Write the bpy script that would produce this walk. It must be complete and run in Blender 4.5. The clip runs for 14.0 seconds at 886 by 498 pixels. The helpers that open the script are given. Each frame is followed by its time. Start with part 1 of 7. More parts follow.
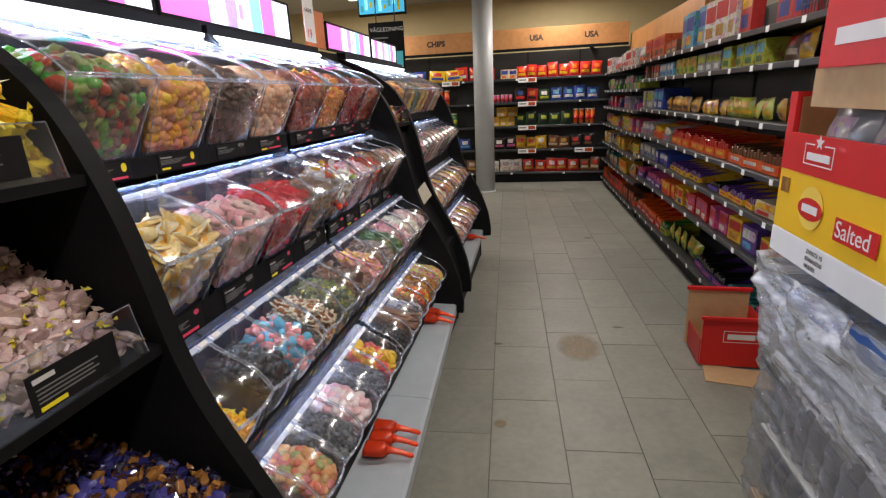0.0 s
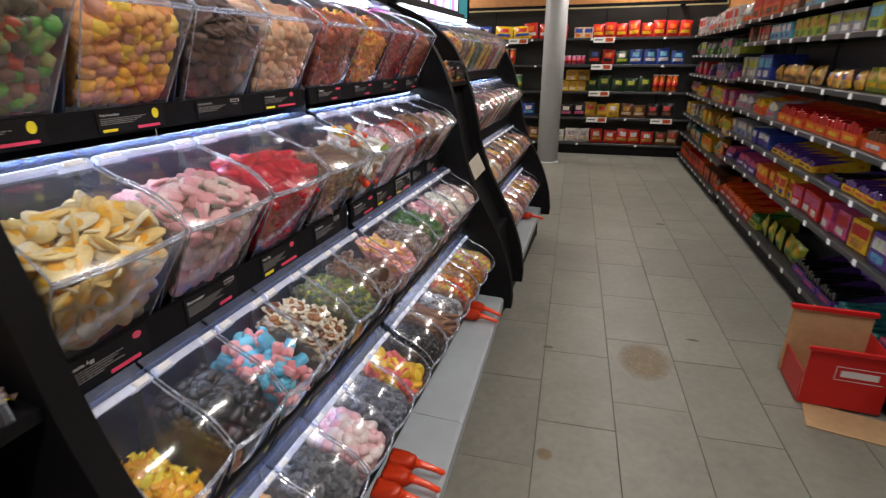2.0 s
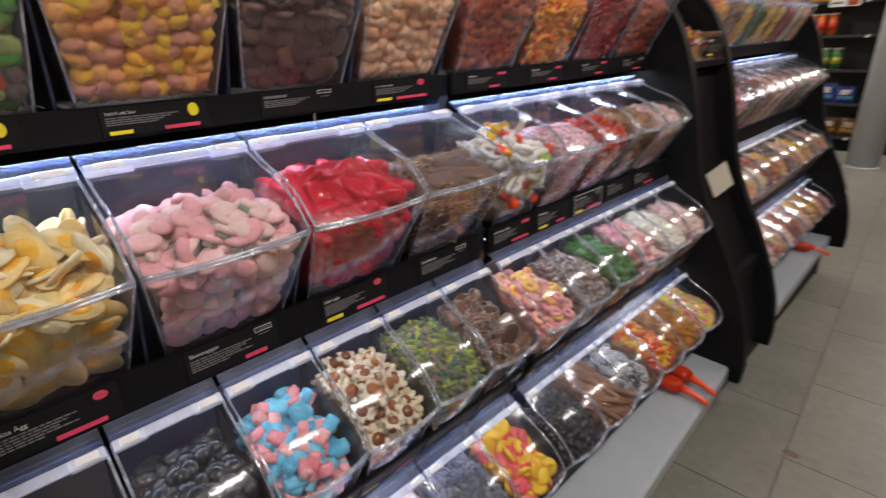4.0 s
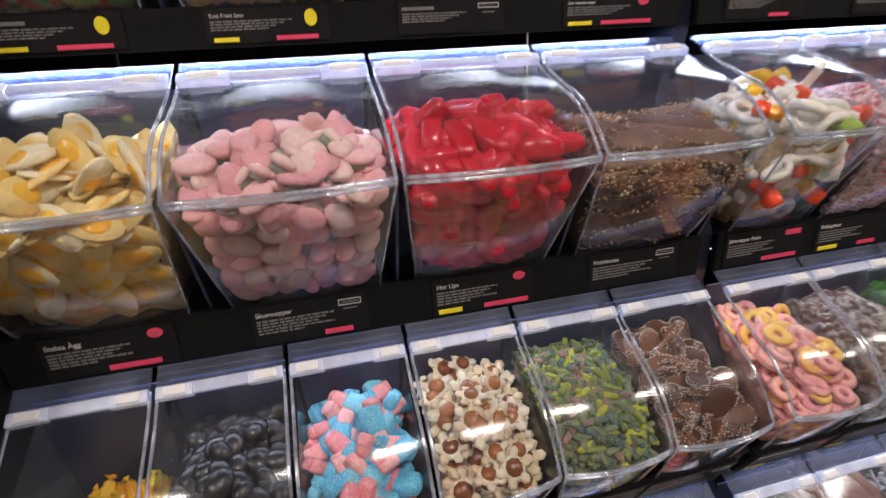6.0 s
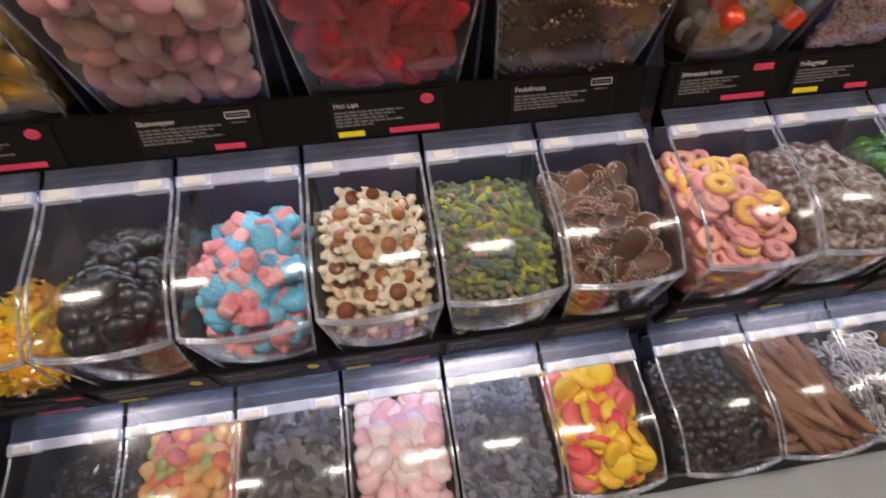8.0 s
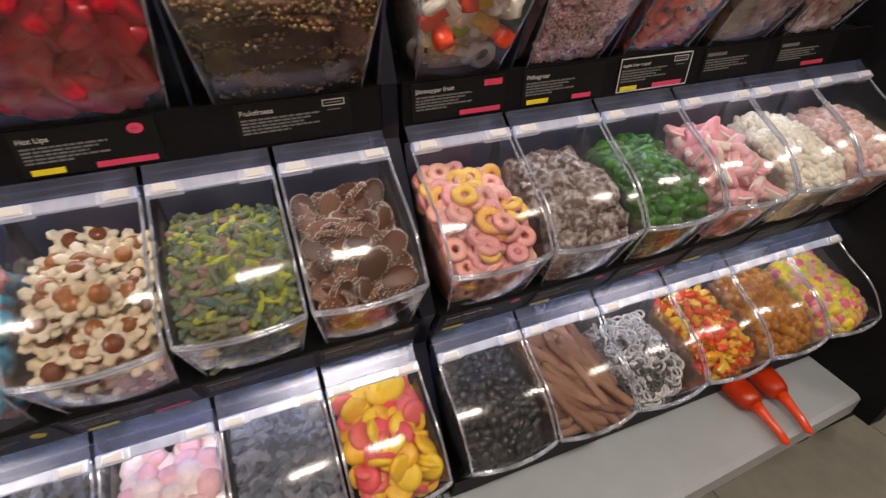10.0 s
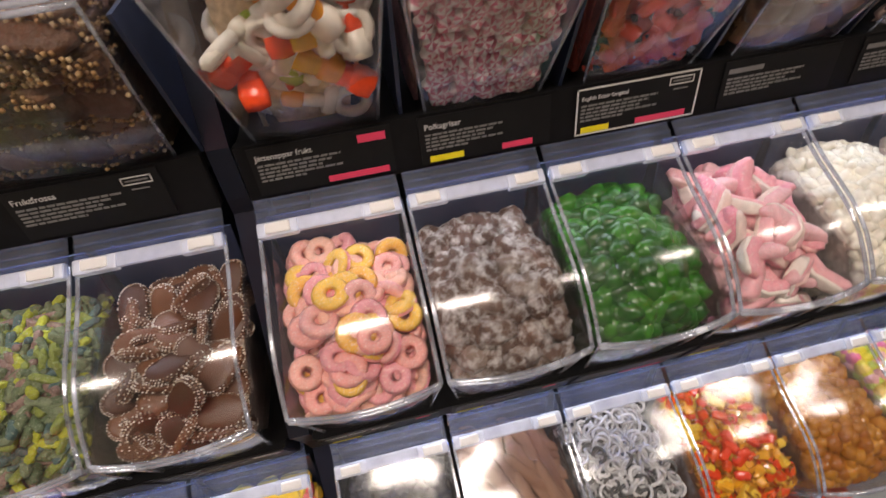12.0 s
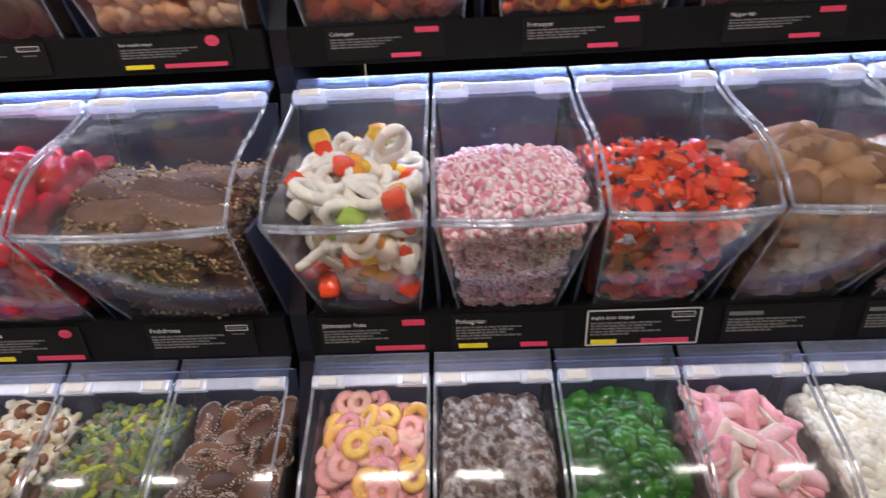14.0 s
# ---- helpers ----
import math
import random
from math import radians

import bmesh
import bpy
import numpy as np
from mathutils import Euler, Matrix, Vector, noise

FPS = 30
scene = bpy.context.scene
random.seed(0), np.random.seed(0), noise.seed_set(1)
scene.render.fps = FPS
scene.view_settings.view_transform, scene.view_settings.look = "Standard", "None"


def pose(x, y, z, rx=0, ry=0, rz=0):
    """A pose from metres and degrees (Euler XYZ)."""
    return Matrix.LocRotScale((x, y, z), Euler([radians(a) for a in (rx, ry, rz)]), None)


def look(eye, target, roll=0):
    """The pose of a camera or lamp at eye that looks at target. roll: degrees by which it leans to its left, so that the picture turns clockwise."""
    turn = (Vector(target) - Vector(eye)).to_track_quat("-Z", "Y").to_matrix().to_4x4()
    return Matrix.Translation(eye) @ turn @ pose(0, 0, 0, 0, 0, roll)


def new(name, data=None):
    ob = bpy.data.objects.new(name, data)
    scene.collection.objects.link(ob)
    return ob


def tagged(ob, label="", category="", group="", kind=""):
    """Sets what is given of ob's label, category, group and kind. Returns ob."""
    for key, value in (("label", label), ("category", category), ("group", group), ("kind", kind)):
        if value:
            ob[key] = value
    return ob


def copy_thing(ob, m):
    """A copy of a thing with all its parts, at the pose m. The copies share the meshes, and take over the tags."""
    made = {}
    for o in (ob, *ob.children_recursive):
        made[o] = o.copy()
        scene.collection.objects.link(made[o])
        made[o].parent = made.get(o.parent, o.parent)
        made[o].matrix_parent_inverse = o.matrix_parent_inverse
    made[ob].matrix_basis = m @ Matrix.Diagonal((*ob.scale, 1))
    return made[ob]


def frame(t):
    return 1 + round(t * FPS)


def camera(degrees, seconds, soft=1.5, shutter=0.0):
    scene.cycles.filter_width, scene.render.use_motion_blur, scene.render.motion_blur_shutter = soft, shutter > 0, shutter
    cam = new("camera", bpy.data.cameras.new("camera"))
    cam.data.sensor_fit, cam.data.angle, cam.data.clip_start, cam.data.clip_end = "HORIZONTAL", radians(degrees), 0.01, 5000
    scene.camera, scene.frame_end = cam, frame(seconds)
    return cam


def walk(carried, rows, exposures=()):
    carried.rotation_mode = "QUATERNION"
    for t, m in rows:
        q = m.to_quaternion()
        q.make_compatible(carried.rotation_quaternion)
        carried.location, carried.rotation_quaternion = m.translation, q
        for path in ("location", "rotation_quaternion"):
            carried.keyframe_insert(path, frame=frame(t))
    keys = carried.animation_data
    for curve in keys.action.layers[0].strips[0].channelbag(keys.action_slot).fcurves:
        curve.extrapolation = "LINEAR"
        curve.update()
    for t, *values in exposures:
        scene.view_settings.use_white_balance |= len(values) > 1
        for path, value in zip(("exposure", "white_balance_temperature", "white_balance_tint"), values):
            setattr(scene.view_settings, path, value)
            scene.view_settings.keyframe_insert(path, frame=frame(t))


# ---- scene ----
cam = camera(82.7, 14.0, 1.25, 0.5)
PATH = [
    (0, (0.494, -0.075, 1.476), (0.12, 1.804, 0.902), -2.7),
    (0.5, (0.495, -0.073, 1.471), (0.136, 1.81, 0.9), -2.9),
    (1, (0.477, -0.041, 1.461), (0.046, 1.817, 0.86), -2.9),
    (1.5, (0.446, 0.146, 1.448), (-0.039, 1.962, 0.766), -1.8),
    (2, (0.424, 0.349, 1.455), (-0.142, 2.132, 0.747), -0.4),
    (2.5, (0.42, 0.491, 1.443), (-0.248, 2.21, 0.669), -1.6),
    (3, (0.462, 0.687, 1.461), (-0.368, 2.343, 0.708), 0.6),
    (3.5, (0.499, 0.82, 1.464), (-0.5, 2.405, 0.764), 0.3),
    (4, (0.427, 0.886, 1.439), (-0.926, 2.15, 0.682), -2.3),
    (4.2, (0.399, 0.921, 1.437), (-1.007, 2.114, 0.661), -2.4),
    (6.5, (0.284, 1.21, 1.282), (-1.528, 1.449, 0.469), -3.5),
    (7, (0.29, 1.265, 1.269), (-1.441, 1.47, 0.288), -2.4),
    (7.5, (0.306, 1.306, 1.251), (-1.392, 1.506, 0.213), -2.2),
    (8, (0.322, 1.334, 1.218), (-1.304, 1.548, 0.074), -2.8),
    (8.5, (0.34, 1.381, 1.204), (-1.229, 1.75, 0.019), -1.1),
    (9, (0.367, 1.427, 1.226), (-1.153, 2.024, 0.071), 0.3),
    (9.2, (0.376, 1.44, 1.232), (-1.142, 2.058, 0.086), 0.1),
    (11.3, (0.215, 1.784, 1.216), (-1.33, 2.271, 0.043), -3.0),
    (11.5, (0.192, 1.821, 1.21), (-1.361, 2.203, 0.009), -4.6),
    (12, (0.173, 1.881, 1.24), (-1.373, 2.094, -0.012), -7.0),
    (12.5, (0.213, 1.976, 1.247), (-1.418, 2.067, 0.094), -6.4),
    (13, (0.244, 2.031, 1.278), (-1.48, 2.033, 0.263), -6.2),
    (13.5, (0.251, 2.008, 1.336), (-1.555, 1.994, 0.477), -3.7),
    (14, (0.249, 1.954, 1.367), (-1.578, 1.888, 0.556), -2.9),
]
walk(cam, [(t, look(eye, target, roll)) for t, eye, target, roll in PATH],
     [(0, 0.0, 6350, 13), (4, -0.07, 6400, 14), (7, 0.04, 6750, 17), (9, 0.02, 7200, 17), (12.5, 0.05, 7050, 17), (14, -0.02, 6400, 16)])

# ---- world, light ----
world = bpy.data.worlds.new("world")
scene.world = world
world.use_nodes = True
world.node_tree.nodes["Background"].inputs[0].default_value = (0.9, 0.95, 1.0, 1)
world.node_tree.nodes["Background"].inputs[1].default_value = 0.05
scene.view_settings.exposure = 0.0


def area_lamp(name, m, sx, sy, watts, colour=(1, 1, 1), spread=180):
    d = bpy.data.lights.new(name, "AREA")
    d.shape, d.size, d.size_y, d.energy, d.color, d.spread = "RECTANGLE", sx, sy, watts, colour, radians(spread)
    ob = new(name, d)
    ob.matrix_world = m
    return ob


# ceiling tubes over the aisle and beyond the shelves
CEIL = 3.1
LAMPS = [(0.95, -0.6), (1.0, 1.8), (0.95, 4.0), (1.25, 6.2), (0.8, 8.2), (-2.2, 1.5), (-2.2, 5.0), (-2.4, 8.0)]
for tx, ty in LAMPS:
    area_lamp("panel_light", pose(tx, ty, CEIL - 0.075), 0.23, 0.77, 46 if ty > 7 else (16 if 3 < ty < 7 and tx > 0 else 34), (1.0, 0.93, 0.84))

# ---- materials ----


def material(name, colour=(0.8, 0.8, 0.8), rough=0.5, metal=0.0, vary=0.12, scale=30.0, bump=0.0, bscale=None, coat=0.0, emit=0.0,
             ramp=None, ramp_by="object", sub=0.0, spec=0.5, art=0.0, speck=None):
    """A node material: base colour with grain at two scales, optional constant ramp by object or by island, and relief."""
    m = bpy.data.materials.new(name)
    m.use_nodes = True
    nt = m.node_tree
    b = nt.nodes["Principled BSDF"]
    b.inputs["Roughness"].default_value = rough
    b.inputs["Metallic"].default_value = metal
    b.inputs["Coat Weight"].default_value = coat
    b.inputs["Specular IOR Level"].default_value = spec
    if sub:
        b.inputs["Subsurface Weight"].default_value = sub
        b.inputs["Subsurface Radius"].default_value = (0.01, 0.006, 0.004)
    tc = nt.nodes.new("ShaderNodeTexCoord")
    if ramp:
        src = nt.nodes.new("ShaderNodeObjectInfo" if ramp_by == "object" else "ShaderNodeNewGeometry")
        r = nt.nodes.new("ShaderNodeValToRGB")
        r.color_ramp.interpolation = "CONSTANT"
        e = r.color_ramp.elements
        while len(e) < len(ramp):
            e.new(0.5)
        for k, c in enumerate(ramp):
            e[k].position = k / len(ramp)
            e[k].color = (*c, 1)
        nt.links.new(src.outputs["Random" if ramp_by == "object" else "Random Per Island"], r.inputs[0])
        col = r.outputs[0]
    else:
        rgb = nt.nodes.new("ShaderNodeRGB")
        rgb.outputs[0].default_value = (*colour, 1)
        col = rgb.outputs[0]
    if art:
        vo = nt.nodes.new("ShaderNodeTexVoronoi")
        vo.inputs["Scale"].default_value = 42
        info = nt.nodes.new("ShaderNodeObjectInfo")
        off = nt.nodes.new("ShaderNodeVectorMath")
        off.operation = "MULTIPLY_ADD"
        off.inputs[1].default_value = (17.0, 29.0, 41.0)
        nt.links.new(info.outputs["Random"], off.inputs[0])
        nt.links.new(tc.outputs["Object"], off.inputs[2])
        nt.links.new(off.outputs[0], vo.inputs["Vector"])
        step = nt.nodes.new("ShaderNodeMapRange")
        step.inputs["From Min"].default_value, step.inputs["From Max"].default_value = 0.42, 0.62
        step.inputs["To Max"].default_value = art
        sep = nt.nodes.new("ShaderNodeSeparateColor")
        nt.links.new(vo.outputs["Color"], sep.inputs[0])
        nt.links.new(sep.outputs[0], step.inputs[0])
        mixc = nt.nodes.new("ShaderNodeMix")
        mixc.data_type, mixc.blend_type = "RGBA", "MULTIPLY"
        nt.links.new(step.outputs[0], mixc.inputs[0])
        nt.links.new(col, mixc.inputs[6])
        nt.links.new(vo.outputs["Color"], mixc.inputs[7])
        col = mixc.outputs[2]
    if speck:
        tint, fine, low, high = speck
        sn = nt.nodes.new("ShaderNodeTexNoise")
        sn.inputs["Scale"].default_value, sn.inputs["Detail"].default_value = fine, 5
        nt.links.new(tc.outputs["Object"], sn.inputs["Vector"])
        sm = nt.nodes.new("ShaderNodeMapRange")
        sm.inputs["From Min"].default_value, sm.inputs["From Max"].default_value = low, high
        nt.links.new(sn.outputs[0], sm.inputs["Value"])
        sx = nt.nodes.new("ShaderNodeMix")
        sx.data_type = "RGBA"
        sx.inputs[7].default_value = (*tint, 1)
        nt.links.new(sm.outputs[0], sx.inputs[0])
        nt.links.new(col, sx.inputs[6])
        col = sx.outputs[2]
    n1 = nt.nodes.new("ShaderNodeTexNoise")
    n1.inputs["Scale"].default_value = scale
    n1.inputs["Detail"].default_value = 4
    n2 = nt.nodes.new("ShaderNodeTexNoise")
    n2.inputs["Scale"].default_value = scale * 0.13
    add = nt.nodes.new("ShaderNodeMath")
    add.operation = "ADD"
    where = tc.outputs["Object"]
    if ramp and ramp_by == "object":
        jump = nt.nodes.new("ShaderNodeVectorMath")
        jump.operation = "MULTIPLY_ADD"
        nt.links.new(src.outputs["Random"], jump.inputs[0])
        jump.inputs[1].default_value = (91.0, 57.0, 23.0)
        nt.links.new(where, jump.inputs[2])
        where = jump.outputs[0]
    nt.links.new(where, n1.inputs["Vector"])
    nt.links.new(where, n2.inputs["Vector"])
    nt.links.new(n1.outputs[0], add.inputs[0])
    nt.links.new(n2.outputs[0], add.inputs[1])
    mr = nt.nodes.new("ShaderNodeMapRange")
    mr.inputs["From Min"].default_value, mr.inputs["From Max"].default_value = 0.6, 1.4
    mr.inputs["To Min"].default_value, mr.inputs["To Max"].default_value = 1 - vary, 1 + vary
    nt.links.new(add.outputs[0], mr.inputs["Value"])
    hsv = nt.nodes.new("ShaderNodeHueSaturation")
    nt.links.new(col, hsv.inputs["Color"])
    nt.links.new(mr.outputs[0], hsv.inputs["Value"])
    nt.links.new(hsv.outputs[0], b.inputs["Base Color"])
    if bump:
        n3 = nt.nodes.new("ShaderNodeTexNoise")
        n3.inputs["Scale"].default_value = bscale or scale * 2
        n3.inputs["Detail"].default_value = 3
        nt.links.new(tc.outputs["Object"], n3.inputs["Vector"])
        bp = nt.nodes.new("ShaderNodeBump")
        bp.inputs["Strength"].default_value = bump
        bp.inputs["Distance"].default_value = 0.004
        nt.links.new(n3.outputs[0], bp.inputs["Height"])
        nt.links.new(bp.outputs[0], b.inputs["Normal"])
    if emit:
        nt.links.new(hsv.outputs[0], b.inputs["Emission Color"])
        b.inputs["Emission Strength"].default_value = emit
    return m


def clear_plastic(name, tint=(0.93, 0.95, 1.0), gloss=0.06, rough=0.06, haze=0.04, scratch=14.0, graze=0.55, relief=0.25, uneven=1.0, deep=0.002, power=4.0, stretch=None):
    """Clear acrylic: see-through with a sharp fresnel gloss, a thin scratched haze and slightly wavy relief."""
    m = bpy.data.materials.new(name)
    m.use_nodes = True
    nt = m.node_tree
    for n in list(nt.nodes):
        if n.type != "OUTPUT_MATERIAL":
            nt.nodes.remove(n)
    out = nt.nodes["Material Output"]
    tr = nt.nodes.new("ShaderNodeBsdfTransparent")
    tr.inputs[0].default_value = (*tint, 1)
    gl = nt.nodes.new("ShaderNodeBsdfGlossy")
    gl.inputs["Roughness"].default_value = rough
    df = nt.nodes.new("ShaderNodeBsdfDiffuse")
    df.inputs[0].default_value = (0.8, 0.85, 0.95, 1)
    tc = nt.nodes.new("ShaderNodeTexCoord")
    ns = nt.nodes.new("ShaderNodeTexNoise")
    ns.inputs["Scale"].default_value = scratch
    ns.inputs["Detail"].default_value = 6
    if stretch:
        sv = nt.nodes.new("ShaderNodeVectorMath")
        sv.operation = "MULTIPLY"
        sv.inputs[1].default_value = stretch
        nt.links.new(tc.outputs["Object"], sv.inputs[0])
        nt.links.new(sv.outputs[0], ns.inputs["Vector"])
    else:
        nt.links.new(tc.outputs["Object"], ns.inputs["Vector"])
    hz = nt.nodes.new("ShaderNodeMapRange")
    hz.inputs["From Min"].default_value, hz.inputs["From Max"].default_value = 0.35, 0.75
    hz.inputs["To Min"].default_value, hz.inputs["To Max"].default_value = haze * (1 - 0.7 * uneven), haze * (1 + 0.9 * uneven)
    nt.links.new(ns.outputs[0], hz.inputs["Value"])
    m1 = nt.nodes.new("ShaderNodeMixShader")
    nt.links.new(hz.outputs[0], m1.inputs[0])
    nt.links.new(tr.outputs[0], m1.inputs[1])
    nt.links.new(df.outputs[0], m1.inputs[2])
    fr = nt.nodes.new("ShaderNodeLayerWeight")
    fr.inputs[0].default_value = 0.5
    pw = nt.nodes.new("ShaderNodeMath")
    pw.operation = "POWER"
    pw.inputs[1].default_value = power
    nt.links.new(fr.outputs["Facing"], pw.inputs[0])
    ad = nt.nodes.new("ShaderNodeMath")
    ad.operation = "MULTIPLY_ADD"
    ad.use_clamp = True
    ad.inputs[1].default_value = graze
    ad.inputs[2].default_value = gloss + 0.035
    nt.links.new(pw.outputs[0], ad.inputs[0])
    bp = nt.nodes.new("ShaderNodeBump")
    bp.inputs["Strength"].default_value, bp.inputs["Distance"].default_value = relief, deep
    nt.links.new(ns.outputs[0], bp.inputs["Height"])
    nt.links.new(bp.outputs[0], gl.inputs["Normal"])
    m2 = nt.nodes.new("ShaderNodeMixShader")
    nt.links.new(ad.outputs[0], m2.inputs[0])
    nt.links.new(m1.outputs[0], m2.inputs[1])
    nt.links.new(gl.outputs[0], m2.inputs[2])
    nt.links.new(m2.outputs[0], out.inputs[0])
    return m


BLACK = material("black_board", (0.008, 0.008, 0.009), 0.55, vary=0.25, scale=60, bump=0.05, spec=0.12)
BLACK_EDGE = material("black_edge", (0.007, 0.007, 0.008), 0.6, vary=0.2, scale=40, spec=0.15)
CARD = material("black_card", (0.010, 0.010, 0.011), 0.5, vary=0.2, scale=50, spec=0.18)
INK = material("white_ink", (0.60, 0.60, 0.60), 0.6, vary=0.1)
INK_DIM = material("grey_ink", (0.16, 0.16, 0.16), 0.6, vary=0.2, scale=200)
YELLOW_TAG = material("yellow_tag", (0.85, 0.72, 0.02), 0.5)
PINK_TAG = material("pink_tag", (0.8, 0.06, 0.14), 0.5)
LID = clear_plastic("lid_plastic", gloss=0.03, rough=0.13, haze=0.014, graze=0.9, relief=0.35, scratch=11, power=2.6)
TUB = clear_plastic("tub_plastic", (0.88, 0.88, 0.90), 0.0, 0.10, 0.04, 9, power=2.8, graze=0.8)
DIVIDE = material("blue_lit_gap", (0.024, 0.036, 0.08), 0.35, vary=0.2)
RIM = clear_plastic("rim_plastic", (0.72, 0.77, 0.86), 0.18, 0.12, 0.25, 30)
HINGE_PLATE = clear_plastic("hinge_plastic", (0.58, 0.68, 0.95), 0.01, 0.22, 0.045, 25, uneven=0.6, graze=0.55)
FROST = clear_plastic("frosted_hinge", (0.85, 0.88, 0.95), 0.10, 0.25, 0.52, 25, uneven=0.3)
BLUE_LIT_BACK = material("blue_lit_bin_back", (0.024, 0.035, 0.075), 0.35, vary=0.25, scale=12)
CLIP = material("white_clip", (0.85, 0.86, 0.88), 0.3, vary=0.05)
GREY_LEDGE = material("grey_ledge", (0.40, 0.45, 0.49), 0.35, vary=0.08, scale=18, bump=0.04)
SCOOP_RED = material("red_scoop", (0.85, 0.07, 0.015), 0.28, vary=0.05, coat=0.3)
TILE = material("floor_tile", rough=0.42, vary=0.17, scale=30, bump=0.12, bscale=90,
                ramp=[(0.212, 0.208, 0.176), (0.226, 0.221, 0.187), (0.219, 0.214, 0.181), (0.236, 0.230, 0.195), (0.206, 0.203, 0.174)])
GROUT = material("floor_grout", (0.10, 0.096, 0.08), 0.8, vary=0.2, scale=40)
WALL = material("beige_wall", (0.62, 0.50, 0.26), 0.7, vary=0.06, scale=5, bump=0.05)
WALL_PALE = material("pale_wall", (0.72, 0.66, 0.55), 0.7, vary=0.05, scale=5)
CEILING = material("ceiling_paint", (0.5, 0.48, 0.42), 0.8, vary=0.05)
PILLAR = material("pillar_paint", (0.50, 0.52, 0.53), 0.45, vary=0.06, scale=9, bump=0.03)
STEEL_DARK = material("dark_shelf_steel", (0.022, 0.023, 0.025), 0.4, 0.3, vary=0.15)
STEEL_BACK = material("grey_back_steel", (0.05, 0.049, 0.047), 0.45, 0.2, vary=0.15)
STRIP_GREY = material("price_strip", (0.034, 0.035, 0.038), 0.4, vary=0.1)
POST = material("blue_black_steel", (0.010, 0.013, 0.026), 0.3, 0.2, vary=0.2)
PAPER = material("paper_tag", (0.8, 0.8, 0.78), 0.6, vary=0.05)

# ---- mesh helpers ----


def mesh_ob(name, verts, faces, mats, parent=None, mi=None, smooth=False, label=""):
    me = bpy.data.meshes.new(name)
    me.from_pydata([tuple(v) for v in verts], [], [tuple(f) for f in faces])
    for mm in (mats if isinstance(mats, (list, tuple)) else [mats]):
        me.materials.append(mm)
    if mi is not None:
        me.polygons.foreach_set("material_index", np.asarray(mi, dtype=np.int32))
    if smooth:
        me.polygons.foreach_set("use_smooth", [True] * len(me.polygons))
    me.update()
    ob = new(name, me)
    ob.parent = parent
    if label:
        ob["label"] = label
    return ob


def part(name, bm, mat, parent, label="", smooth=False):
    """Link a bmesh as one mesh object under a thing or a part."""
    bmesh.ops.recalc_face_normals(bm, faces=bm.faces[:])
    me = bpy.data.meshes.new(name)
    bm.to_mesh(me)
    bm.free()
    me.materials.append(mat)
    if smooth:
        me.polygons.foreach_set("use_smooth", [True] * len(me.polygons))
    ob = new(name, me)
    ob.parent = parent
    if label:
        ob["label"] = label
    return ob


def box_bm(x0, x1, y0, y1, z0, z1, bevel=0.0, seg=2, m=None):
    bm = bmesh.new()
    bmesh.ops.create_cube(bm, size=1)
    for v in bm.verts:
        v.co = Vector((x0 + (v.co.x + 0.5) * (x1 - x0), y0 + (v.co.y + 0.5) * (y1 - y0), z0 + (v.co.z + 0.5) * (z1 - z0)))
    if bevel:
        bmesh.ops.bevel(bm, geom=bm.edges[:], offset=bevel, segments=seg, affect="EDGES", profile=0.6)
    if m is not None:
        bm.transform(m)
    return bm


def prism_bm(profile, y0, y1, bevel=0.0):
    """A closed outline of (x, z) pairs run from y0 to y1."""
    bm = bmesh.new()
    a = [bm.verts.new((x, y0, z)) for x, z in profile]
    b = [bm.verts.new((x, y1, z)) for x, z in profile]
    bm.faces.new(a)
    bm.faces.new(b[::-1])
    for k in range(len(profile)):
        n = (k + 1) % len(profile)
        bm.faces.new((a[k], b[k], b[n], a[n]))
    if bevel:
        rim = [e for e in bm.edges if abs(e.verts[0].co.y - e.verts[1].co.y) < 1e-6]
        bmesh.ops.bevel(bm, geom=rim, offset=bevel, segments=2, affect="EDGES")
    return bm


def tube_bm(points, r, sides=6):
    """A round bar along a line of points."""
    bm = bmesh.new()
    rings = []
    pts = [Vector(p) for p in points]
    for k, p in enumerate(pts):
        d = (pts[min(k + 1, len(pts) - 1)] - pts[max(k - 1, 0)]).normalized()
        q = d.to_track_quat("Z", "Y")
        rr = r[k] if isinstance(r, (list, tuple)) else r
        rings.append([bm.verts.new(p + q @ Vector((rr * math.cos(2 * math.pi * s / sides), rr * math.sin(2 * math.pi * s / sides), 0))) for s in range(sides)])
    for a, b in zip(rings, rings[1:]):
        for s in range(sides):
            bm.faces.new((a[s], a[(s + 1) % sides], b[(s + 1) % sides], b[s]))
    bm.faces.new(rings[0][::-1])
    bm.faces.new(rings[-1])
    return bm


def thing(name, label, category, at=(0, 0, 0), group="", kind="", rz=0.0):
    e = new(name)
    e.matrix_world = pose(*at, 0, 0, rz)
    return tagged(e, label, category, group, kind)


def words(name, text, size, mat, m, parent, align="LEFT", bold=0.0):
    c = bpy.data.curves.new(name, "FONT")
    c.body, c.size, c.align_x, c.extrude, c.offset = text, size, align, 0.0004, bold
    tmp = bpy.data.objects.new(name, c)
    me = bpy.data.meshes.new_from_object(tmp)
    bpy.data.objects.remove(tmp)
    me.materials.clear()
    me.materials.append(mat)
    ob = new(name, me)
    ob.parent = parent
    ob.matrix_local = m
    return ob


def lerp(a, b, f):
    return a + (b - a) * f


